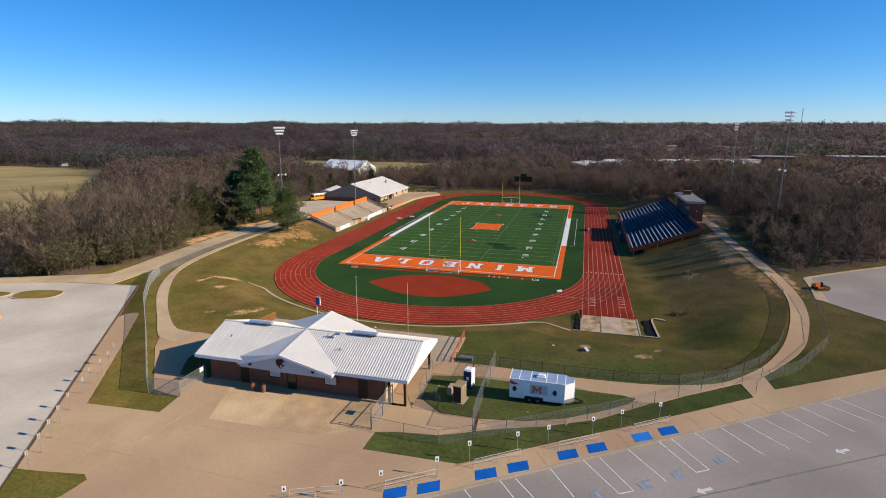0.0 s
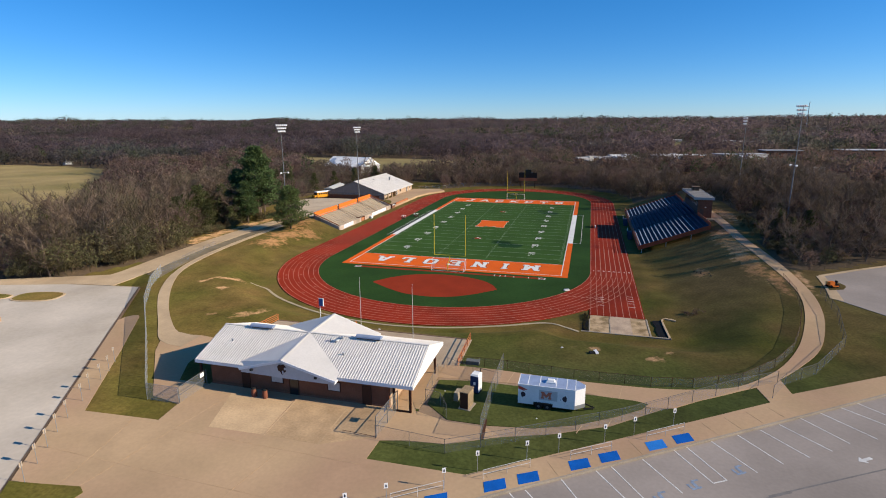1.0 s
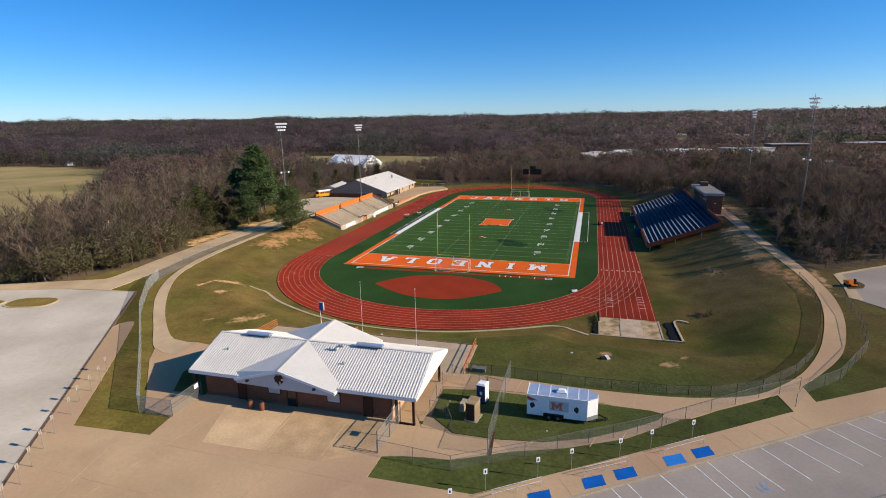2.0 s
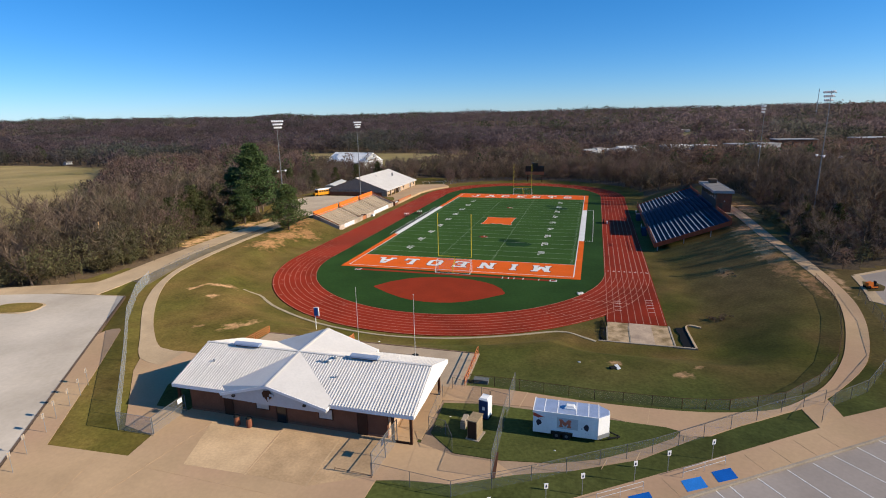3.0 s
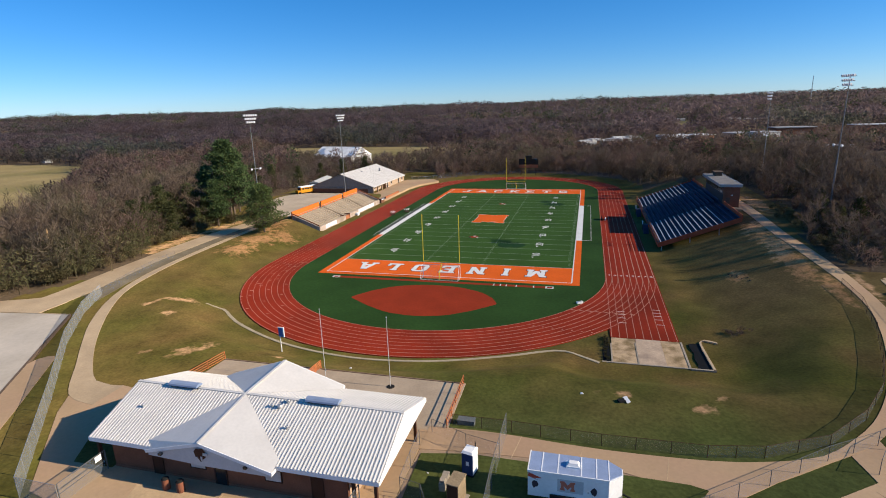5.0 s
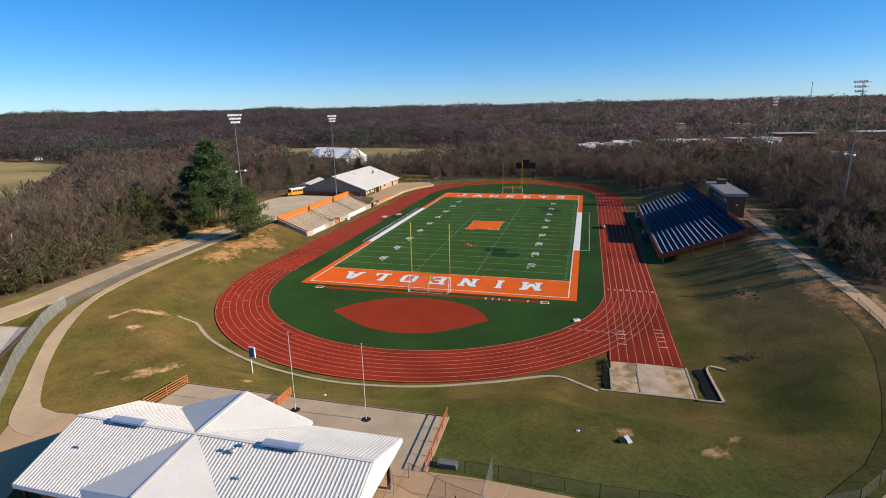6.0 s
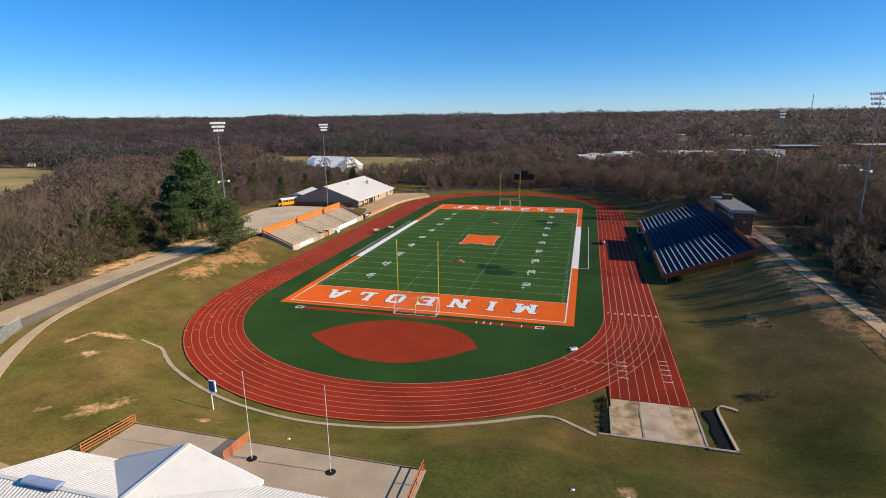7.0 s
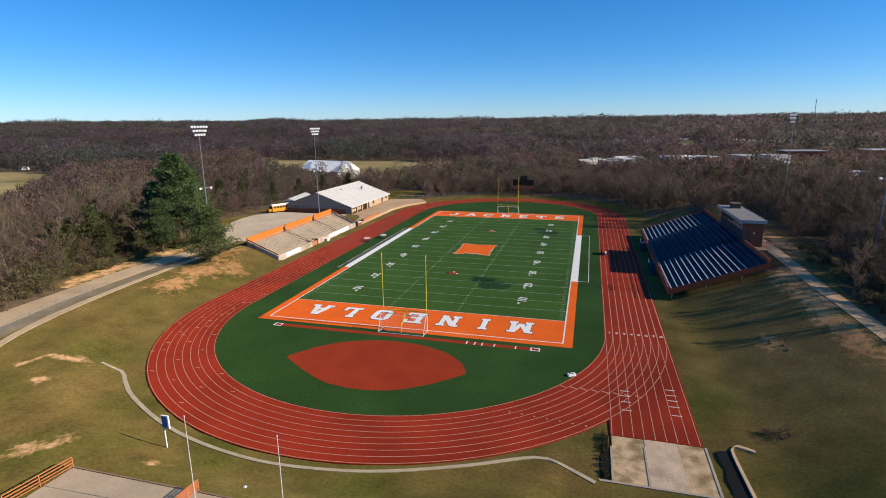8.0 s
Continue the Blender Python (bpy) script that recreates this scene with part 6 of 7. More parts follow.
# ---------------------------------------------------------------- east bleachers and press box
def east_stand():
    XF, XB, YA, YB, ROWS = 41.2, 56.8, 24.2, 80.6, 16
    g = thing("east_bleachers", pose(XF, YA, 0), "navy blue bleachers with bare aluminium benches on the bank", "grandstand")
    o = Vector((XF, YA, 0))
    def P(name, sh, mat, parent=g, label=""):
        sh.v = [tuple(Vector(p) - o) for p in sh.v]
        return part(name, sh, mat, parent, label)
    run, z0, rise = (XB - XF) / ROWS, 1.75, 0.372
    secs = ((YA + 0.3, 43.4, aluminium), (44.9, 64.0, None), (65.4, YB - 0.3, aluminium))
    seat_navy = material("navy_seat_planks", (0.04, 0.058, 0.115), 0.5, 0.2, 0.8, 0.1, 6.0, objvary=0.2)
    for r in range(ROWS):
        x0 = XF + r * run
        z = z0 + r * rise
        P("deck", Shape().box(x0, x0 + run + 0.02, YA, YB, z - 0.12, z).box(x0 + run - 0.03, x0 + run, YA, YB, z, z + rise - 0.1), navy, label="navy blue deck plank")
        for a, b, m in secs:
            x = x0 + run * 0.45
            # top three rows turn navy in place of the back rail's shade
            unshaded_metal = m if r < 13 else None
            P("bench", Shape().box(x, x + 0.18, a, b, z + 0.4, z + 0.45), unshaded_metal or seat_navy, label="bare aluminium bench" if unshaded_metal else "navy bench or top-row bench darkened for shade")
            for u in (a + 0.4, (a + b) / 2, b - 0.5):
                P("bench_leg", Shape().box(x + 0.1, x + 0.2, u, u + 0.1, z, z + 0.4), navy)
            if not m:
                P("seat_back", Shape().box(x + 0.32, x + 0.37, a, b, z + 0.5, z + 0.82), seat_navy)
    top = z0 + ROWS * rise
    P("front_skirt", Shape().box(XF - 0.1, XF, YA, YB, 1.2, z0 + 0.1), rust_red, label="dark red front skirt")
    for y in (YA, YB):
        P("side_skirt", Shape().add([(XF, y - 0.06, z0 - 0.75), (XB, y - 0.06, top - 0.75), (XB, y - 0.06, top + 0.25), (XF, y - 0.06, z0 + 0.25), (XF, y + 0.06, z0 - 0.75), (XB, y + 0.06, top - 0.75), (XB, y + 0.06, top + 0.25), (XF, y + 0.06, z0 + 0.25)],
          [(0, 1, 2, 3), (7, 6, 5, 4), (3, 2, 6, 7), (0, 3, 7, 4), (1, 5, 6, 2), (0, 4, 5, 1)]), rust_red, g, "dark red side skirt")
    P("front_rail", Shape().beam((XF, YA, z0 + 1.0), (XF, YB, z0 + 1.0), 0.06).beam((XF, YA, z0 + 0.55), (XF, YB, z0 + 0.55), 0.05), rust_orange)
    for k in range(15):
        y = YA + k * (YB - YA) / 14
        P("rail_post", Shape().beam((XF, y, z0 - 0.1), (XF, y, z0 + 1.0), 0.06), rust_orange)
    for a, b in ((YA, 40.5), (64.5, YB)):
        P("back_rail", Shape().box(XB, XB + 0.08, a, b, top - 0.5, top + 0.7), rust_red, g, "dark red back rail")
    for y in (25.0, 33.0, 44.0, 54, 65.0, 73, 80.0):
        for x in (42.0, 47.5, 53.0):
            z = z0 + (x - XF) / run * rise - 0.2
            P("support", Shape().beam((x, y, gz(x, y) - 0.3), (x, y, z), 0.18), grey_steel)
    for y in (44.15, 64.7):
        P("stair_landing", Shape().box(XF - 1.4, XF, y - 0.7, y + 0.7, z0 - 0.1, z0).beam((XF - 1.35, y - 0.65, -0.2), (XF - 1.35, y - 0.65, z0), 0.1).beam((XF - 1.35, y + 0.65, -0.2), (XF - 1.35, y + 0.65, z0), 0.1), navy)
        P("stair", Shape().add([(XF - 1.4, y - 0.7, z0), (XF - 1.4, y - 0.7, z0 - 0.3), (XF - 1.4, y - 3.4, 0), (XF - 1.4, y - 3.4, 0.2), (XF - 0.2, y - 0.7, z0), (XF - 0.2, y - 0.7, z0 - 0.3), (XF - 0.2, y - 3.4, 0), (XF - 0.2, y - 3.4, 0.2)],
          [(0, 1, 2, 3), (7, 6, 5, 4), (0, 3, 7, 4), (1, 5, 6, 2), (3, 2, 6, 7)]), navy)
        P("stair_panel", Shape().box(XF - 1.5, XF - 1.42, y - 0.6, y + 0.1, z0 + 0.1, z0 + 0.9), white_paint, g, "white panel on the stair rail")


rust_red = material("dark_red_paint", (0.36, 0.085, 0.04), 0.7, 0.2, 0.8, 0.1, 6.0)
east_stand()


def press_box():
    X0, X1, Y0, Y1, Z0, Z1 = 56.9, 60.4, 42.0, 61.8, 6.2, 11.8
    g = thing("press_box", pose(X0, Y0, Z0), "two-storey brick press box with flat grey roof", "press box")
    o = Vector((X0, Y0, Z0))
    def P(name, sh, mat, parent=g, label=""):
        sh.v = [tuple(Vector(p) - o) for p in sh.v]
        return part(name, sh, mat, parent, label)
    P("wall", Shape().box(X0, X1, Y0, Y1, Z0 - 0.8, Z1), brick_brown, label="dark brown brick wall")
    P("roof", Shape().box(X0 - 0.9, X1 + 0.25, Y0 - 0.45, Y1 + 0.4, Z1, Z1 + 0.3), material("grey_roof_membrane", (0.21, 0.195, 0.18), 0.8, 0.2, 0.5, 0.1, 4.0), label="flat grey roof")
    P("roof_rim", Shape().box(X0 - 0.95, X1 + 0.3, Y0 - 0.53, Y0 - 0.45, Z1 - 0.3, Z1 + 0.34).box(X1 + 0.25, X1 + 0.33, Y0 - 0.45, Y1 + 0.4, Z1 - 0.3, Z1 + 0.34).box(X0 - 0.98, X0 - 0.9, Y0 - 0.45, Y1 + 0.4, Z1 - 0.3, Z1 + 0.34), grey_steel)
    P("roof_unit", Shape().box(57.9, 59.6, 57, 59.4, Z1 + 0.3, Z1 + 1.3).box(57.7, 59.8, 56.8, 59.6, Z1 + 1.3, Z1 + 1.4), dark_kerb, g, "dark rooftop cooling unit")
    fr = P("front_panel", Shape().box(X0 - 0.06, X0, Y0 + 0.3, Y1 - 0.3, 7.6, Z1 - 0.1), material("grey_blue_panel", (0.0425, 0.0442, 0.0493), 0.6, 0.1), label="grey front panel")
    for k in range(7):
        y = Y0 + 0.6 + k * 2.7
        P("window", Shape().box(X0 - 0.1, X0 - 0.06, y, y + 2.4, 9.8, 11.2), dark_glass, fr)
    P("door", Shape().box(57.5, 58.4, Y0 - 0.05, Y0, 6.9, 9.0), dark_kerb)
    P("wall_light", Shape().box(58.6, 58.9, Y0 - 0.15, Y0, 9.4, 9.6), white_paint)
    P("stoop", Shape().box(57.0, 61.6, Y0 - 2.4, Y0, 4.6, 6.7), concrete)


press_box()


# ---------------------------------------------------------------- field house, bus, shed
def field_house():
    X0, X1, Y0, Y1, ZE, ZR, G = -79.2, -52.0, 93.0, 130.0, 3.1, 8.0, 0.7
    XM = -65.4
    g = thing("field_house", pose(XM, Y0, G), "long low tan brick field house with pale metal roof", "building")
    o = Vector((XM, Y0, G))
    def P(name, sh, mat, parent=g, label=""):
        sh.v = [tuple(Vector(p) - o) for p in sh.v]
        return part(name, sh, mat, parent, label)
    pale = material("pale_metal_roofing", (0.57, 0.54, 0.5), 0.5, 0.06, 0.3, 0.05, 3.0)
    roof = P("roof", Shape().add([(X0, Y0, ZE), (X1, Y0, ZE), (XM, Y0, ZR), (X0, Y1, ZE), (X1, Y1, ZE), (XM, Y1, ZR), (X0, Y0, ZE - 0.25), (X1, Y0, ZE - 0.25), (X0, Y1, ZE - 0.25), (X1, Y1, ZE - 0.25)],
      [(1, 4, 5, 2), (2, 5, 3, 0), (0, 6, 8, 3), (1, 7, 9, 4)[::-1], (6, 7, 9, 8)]), pale, label="pale metal gable roof")
    P("ridge_cap", Shape().beam((XM, Y0, ZR + 0.03), (XM, Y1, ZR + 0.03), 0.5, 0.08), pale, roof)
    for k in range(24):
        y = Y0 + 0.8 + k * 1.54
        P("roof_seam", Shape().beam((XM, y, ZR + 0.02), (X1, y, ZE + 0.01), 0.05, 0.03), pale, roof)
    for x, y in ((-60, 120), (-63, 108)):
        P("roof_vent", Shape().box(x - 0.3, x + 0.3, y - 0.3, y + 0.3, 5.6, 7.4), grey_steel, roof)
    P("gable_wall", Shape().add([(X0 + 0.3, Y0 + 0.3, G - 0.4), (X1 - 0.5, Y0 + 0.3, G - 0.4), (X1 - 0.5, Y0 + 0.3, ZE), (XM, Y0 + 0.3, ZR - 0.1), (X0 + 0.3, Y0 + 0.3, ZE)], [(0, 1, 2, 3, 4)]), material("grey_gable_siding", (0.281, 0.238, 0.204), 0.7, 0.1), label="grey gable siding")
    P("gable_brick", Shape().box(X0 + 0.3, X1 - 2.6, Y0 + 0.2, Y0 + 0.4, G - 0.4, 2.3), brick_brown, g, "dark brick gable base")
    P("wall", Shape().box(X0 + 0.4, X1 - 2.4, Y0 + 0.5, Y0 + 15, G - 0.4, ZE).box(X0 + 0.4, X1 - 0.6, Y0 + 15, Y1 - 0.4, G - 0.4, ZE), tan_brick, label="tan brick wall")
    for k in range(9):
        y = Y0 + 0.5 + k * 4.5
        if k < 4:
            P("column", Shape().box(X1 - 0.7, X1 - 0.25, y - 0.22, y + 0.22, G - 0.4, ZE - 0.2), tan_brick, label="tan brick porch column")
        wx = X1 if k < 3 else X1 + 1.8
        if k < 8 and k != 5:
            w = P("window" if k % 3 else "door", Shape().box(wx - 2.42, wx - 2.36, y + 1.2, y + 2.6, G + (0.9 if k % 3 else 0.0), G + 2.1), dark_glass, g, "dark glass opening")
            P("frame", Shape().box(wx - 2.41, wx - 2.33, y + 1.1, y + 1.2, G, G + 2.2).box(wx - 2.41, wx - 2.33, y + 2.6, y + 2.7, G, G + 2.2), white_paint, w)
    P("terrace_wall", Shape().box(-43.4, -43.0, 82, 96, G - 0.6, G + 0.75), rust_orange, g, "faded orange terrace wall")


field_house()


def school_bus():
    g = thing("school_bus", pose(-79.2, 92.6, gz(-79.2, 92.6) + 0.06, 0, 0, 62), "yellow school bus with white roof parked behind the stands", "bus")
    yel = material("bus_yellow", (0.637, 0.281, 0.0255), 0.4, 0.08)
    part("body", Shape().box(-4.2, 3.2, -1.2, 1.2, 0.6, 2.6), yel, g, "yellow bus body")
    part("hood", Shape().box(-5.4, -4.2, -1.0, 1.0, 0.6, 1.55), yel, g)
    part("roof", Shape().add([(-4.25, -1.22, 2.6), (3.25, -1.22, 2.6), (3.25, 1.22, 2.6), (-4.25, 1.22, 2.6), (-4.1, -0.8, 2.95), (3.1, -0.8, 2.95), (3.1, 0.8, 2.95), (-4.1, 0.8, 2.95)], [(0, 1, 5, 4), (1, 2, 6, 5), (2, 3, 7, 6), (3, 0, 4, 7), (4, 5, 6, 7)]), white_paint, g, "white bus roof")
    for s in (-1, 1):
        for k in range(6):
            part("window", Shape().box(-3.6 + k * 1.1, -2.75 + k * 1.1, s * 1.21 - 0.01, s * 1.21 + 0.01, 1.75, 2.4), dark_glass, g)
        for x in (-4.6, 1.6):
            part("wheel", Shape().tube((x, s * 1.2, 0.5), (x, s * 0.9, 0.5), 0.5, n=16), black_rubber, g)
    part("windshield", Shape().box(-4.23, -4.2, -1.05, 1.05, 1.65, 2.45), dark_glass, g)


school_bus()
pale_sheet = material('dull_pale_sheet', (0.425, 0.425, 0.408), 0.6, 0.1)
sh_ = thing("long_shed", pose(-84, 112, 0.8, 0, 0, 10), "long low shed with a white metal roof", "shed")
part("wall", Shape().box(-2, 2, -9, 9, -0.5, 2.4), siding, sh_)
part("roof", Shape().add([(-2.4, -9.4, 2.4), (2.4, -9.4, 2.4), (0, -9.4, 3.2), (-2.4, 9.4, 2.4), (2.4, 9.4, 2.4), (0, 9.4, 3.2)], [(1, 4, 5, 2), (2, 5, 3, 0), (0, 1, 2), (3, 5, 4), (0, 3, 4, 1)]), pale_sheet, sh_)
part("door", Shape().box(2.0, 2.04, -2, 2, -0.3, 2.0), grey_steel, sh_)


# ---------------------------------------------------------------- light poles
def light_pole(x, y, top, face, label):
    z = gz(x, y)
    g = thing("stadium_light", pose(x, y, z, 0, 0, face), label, "light pole", "stadium lights")
    h = top - z
    part("pole", Shape().tube((0, 0, -0.3), (0, 0, h * 0.5), 0.17, 0.12, 10).tube((0, 0, h * 0.5), (0, 0, h), 0.12, 0.07, 10), pole_grey, g)
    for k in range(3):
        zz = h - 0.3 - k * 0.85
        part("crossarm", Shape().box(-1.9 + k * 0.3, 1.9 - k * 0.3, -0.06, 0.06, zz - 0.06, zz + 0.06), grey_steel, g)
        n = 6 - k
        for i in range(n):
            u = (i - (n - 1) / 2) * 0.68
            part("floodlight", Shape().tube((u, -0.1, zz + 0.3), (u, -0.55, zz + 0.15), 0.14, 0.28, 10), lamp_white, g, "white round floodlight")
    zz = h * 0.53
    part("lower_arm", Shape().box(-1.3, 1.3, -0.05, 0.05, zz - 0.05, zz + 0.05), grey_steel, g)
    for u in (-1.3, 1.3):
        part("lower_floodlight", Shape().tube((u, -0.1, zz + 0.1), (u, -0.45, zz - 0.05), 0.14, 0.3, 10), lamp_white, g)


lamp_white = material("white_lamp_housing", (0.7, 0.7, 0.72), 0.5, 0.05)
pole_grey = material("dull_pole_steel", (0.204, 0.208, 0.212), 0.6, 0.12)
light_pole(-57.8, 80.4, 30.1, 70, "tall steel stadium light pole behind the grandstand")
light_pole(-57.9, 28.2, 31.3, 70, "tall steel stadium light pole beside the pines")
light_pole(74.6, 30.9, 35.1, -80, "tall steel stadium light pole among bare trees")
light_pole(76.8, 85.7, 32.6, -90, "tall steel stadium light pole among bare trees")
lp = thing("lot_light", pose(-58.6, -54.3, 2.04), "white painted lot light pole on a concrete base", "light pole")
part("base", Shape().tube((0, 0, 0), (0, 0, 0.8), 0.3, n=12), concrete, lp)
part("pole", Shape().tube((0, 0, 0.8), (0, 0, 7.5), 0.09, 0.07, 10), white_paint, lp)
part("head", Shape().box(-0.9, 0.9, -0.2, 0.2, 7.5, 7.65), grey_steel, lp)

# scoreboard
sb = thing("scoreboard", pose(-0.1, 152.0, gz(0, 152)), "dark scoreboard with an orange sponsor strip on steel posts", "scoreboard")
zb = gz(0, 152)
part("board", Shape().box(-4.4, 4.4, -0.2, 0.2, 5.0 - zb, 7.6 - zb), dark_glass, sb, "dark scoreboard face")
part("strip", Shape().box(-4.4, 4.4, -0.24, -0.2, 3.6 - zb, 4.95 - zb), rust_orange, sb, "orange sponsor strip")
part("top_box", Shape().box(-1.4, 1.6, -0.2, 0.2, 7.6 - zb, 9.0 - zb), dark_glass, sb)
for x in (-3.4, 3.4):
    part("post", Shape().box(x - 0.15, x + 0.15, 0.2, 0.5, -0.3, 7.6 - zb), brown_steel, sb)
for k in range(4):
    part("digit_panel", Shape().box(-3.8 + k * 2.0, -2.6 + k * 2.0, -0.23, -0.2, 5.6 - zb, 6.9 - zb), black_rubber, sb)

# benches, hurdles and a board by the track
for x, y in ((-31.5, 57.9), (-28.6, 62.6)):
    b = thing("hurdle_cart", pose(x, y, 0.0, 0, 0, 12), "white and red hurdle rack standing on the track", "hurdle rack", "hurdle racks")
    part("frame", Shape().box(-0.6, 0.6, -1.0, 1.0, 0.1, 0.2).box(-0.6, -0.5, -1.0, -0.9, 0.1, 0.9).box(0.5, 0.6, 0.9, 1.0, 0.1, 0.9).box(-0.6, -0.5, 0.9, 1.0, 0.1, 0.9).box(0.5, 0.6, -1, -0.9, 0.1, 0.9), brown_steel, b)
    for k in range(3):
        part("board", Shape().box(-0.7 + k * 0.6, -0.6 + k * 0.6, -1.0, 1.0, 0.75, 0.95), white_paint, b)
    for u in (-0.8, 0.8):
        part("wheel", Shape().tube((-0.5, u, 0.1), (0.5, u, 0.1), 0.1, n=8), black_rubber, b)
b = thing("down_marker_board", pose(30.3, 56.8, 0.0), "black sideline board with pale lettering bars", "board")
part("panel", Shape().add([(-0.25, -1.2, 0), (0.25, -1.2, 0), (0, -1.2, 1.1), (-0.25, 1.2, 0), (0.25, 1.2, 0), (0, 1.2, 1.1)], [(0, 1, 2), (5, 4, 3), (0, 2, 5, 3), (1, 4, 5, 2), (0, 3, 4, 1)]), black_rubber, b)
part("marker_bars", Shape().box(0.9, 1.15, -1.0, 1.2, 0.0, 0.5), white_paint, b)
cb = thing("timing_box", pose(25.5, -10.0, 0.0, 0, 0, 30), "small white timing box on the turf", "box")
part("box", Shape().box(-0.5, 0.5, -0.25, 0.25, 0, 0.3), white_paint, cb)
part("lid", Shape().box(-0.3, 0.3, -0.15, 0.15, 0.3, 0.34), grey_steel, cb)
mw = thing("orange_mower", pose(70.2, -8.4, gz(70.2, -8.4) + 0.07, 0, 0, 20), "small orange ride-on mower parked by the lot", "mower")
part("body", Shape().add([(-0.75, -0.4, 0.35), (0.1, -0.4, 0.35), (0.1, 0.4, 0.35), (-0.75, 0.4, 0.35), (-0.7, -0.32, 0.95), (0.1, -0.36, 1.05), (0.1, 0.36, 1.05), (-0.7, 0.32, 0.95)], [(0, 1, 5, 4), (1, 2, 6, 5), (2, 3, 7, 6), (3, 0, 4, 7), (4, 5, 6, 7), (0, 3, 2, 1)]), orange_paint, mw)
part("seat", Shape().box(0.2, 0.65, -0.25, 0.25, 0.45, 0.75).box(0.58, 0.68, -0.25, 0.25, 0.75, 1.15), black_rubber, mw)
part("deck", Shape().box(-0.4, 0.7, -0.65, 0.65, 0.2, 0.42), orange_paint, mw)
for u in (-0.5, 0.5):
    part("wheel", Shape().tube((0.5, u * 1.2, 0.35), (0.5, u * 0.85, 0.35), 0.35, n=12), black_rubber, mw)
    part("wheel", Shape().tube((-0.6, u * 1.1, 0.25), (-0.6, u * 0.8, 0.25), 0.25, n=12), black_rubber, mw)
fence([(-38, 139), (-30, 146.5), (-16, 152.5), (0, 154), (16, 152), (30, 145), (40, 134)], 1.8, "dark chain-link fence at the north end", post_mat=brown_steel, spacing=3.5)
fence([(-50, 133.5), (-44, 134.5), (-38, 139)], 1.2, "pale pipe fence beside the terrace", post_mat=white_paint)


def bank_stone(x, y, size, seed):
    """An angular stone half sunk in the grass."""
    r = random.Random(seed)
    sh = Shape()
    rings = [[(size * q * r.uniform(0.8, 1.2) * math.cos(a * math.tau / 6), size * q * r.uniform(0.6, 0.95) * math.sin(a * math.tau / 6), size * z * r.uniform(0.85, 1.1)) for a in range(6)] for q, z in ((1.0, -0.25), (0.95, 0.28), (0.5, 0.55))]
    sh.add([p for ring in rings for p in ring], [(k * 6 + a, k * 6 + (a + 1) % 6, k * 6 + 6 + (a + 1) % 6, k * 6 + 6 + a) for k in range(2) for a in range(6)] + [tuple(range(12, 18))])
    t = thing("stone", pose(x, y, gz(x, y), 0, 0, r.uniform(0, 360)), "grey-brown stone half sunk in the grass bank", "stone", "stones on the bank")
    part("block", sh, bank_rock, t)


bank_rock = material("weathered_bank_rock", (0.085, 0.066, 0.045), 0.95, 0.3, 1.5, 0.2, 9.0, objvary=0.25)
rs = random.Random(63)
for k in range(9):
    bank_stone(50.6 + k * 0.28 + rs.uniform(-0.5, 0.5), 4.6 - k * 0.62 + rs.uniform(-0.5, 0.5), rs.uniform(0.1, 0.28), 70 + k)

# ---------------------------------------------------------------- far buildings
def far_building(x, y, w, d, h, mat, roof_mat, label, turn=0, pitched=False, name="far_building", slope=0.18):
    z = gz(x, y)
    g = thing(name, pose(x, y, z, 0, 0, turn), label, "building", "buildings beyond the woods")
    h += 0.3
    part("wall", Shape().box(-w / 2, w / 2, -d / 2, d / 2, -1, h), mat, g)
    if pitched:
        r = h + d * slope
        part("roof", Shape().add([(-w / 2 - .4, -d / 2 - .4, h), (w / 2 + .4, -d / 2 - .4, h), (w / 2 + .4, 0, r), (-w / 2 - .4, 0, r), (w / 2 + .4, d / 2 + .4, h), (-w / 2 - .4, d / 2 + .4, h)], [(0, 1, 2, 3), (3, 2, 4, 5), (1, 4, 2), (0, 3, 5), (0, 5, 4, 1)]), roof_mat, g)
    else:
        part("roof", Shape().box(-w / 2 - .3, w / 2 + .3, -d / 2 - .3, d / 2 + .3, h, h + 0.5), roof_mat, g)
    n = max(2, int(w / 6))
    for k in range(n):
        u = -w / 2 + (k + 0.5) * w / n
        part("window", Shape().box(u - 0.7, u + 0.7, -d / 2 - 0.06, -d / 2, h * 0.4, h * 0.75), dark_glass, g)


orange_brick = material("orange_brick", (0.425, 0.204, 0.111), 0.9, 0.15, 0.8, 0.15, 8.0)
pale_roof = material("pale_flat_roofing", (0.5, 0.48, 0.46), 0.7, 0.1, 0.1, 0.05, 1.0, objvary=0.35)
far_building(-122, 214, 30, 20, 3.6, siding, material("patchy_barn_roof", (0.72, 0.71, 0.69), 0.45, 0.2, 0.2, 0.1, 1.0, other=(0.3, 0.38, 0.5), other_scale=0.16, other_soft=0.03), "large barn with weathered pale metal roof", -14, True, "barn", 0.27)
rr = random.Random(11)
TOWN = []
for k in range(11):
    x, y = 23 + k * 3.7 + rr.uniform(-1, 1), 292 + rr.uniform(-14, 14)
    w, d = rr.uniform(3, 8.5), rr.uniform(5, 8)
    TOWN.append((x, y, w + 2, d + 2))
    far_building(x, y, w, d, rr.uniform(3.6, 5.4), siding if k % 3 else orange_brick, pale_roof, "white low building in the town beyond the woods", rr.uniform(20, 42), k % 3 == 0, "town_house")
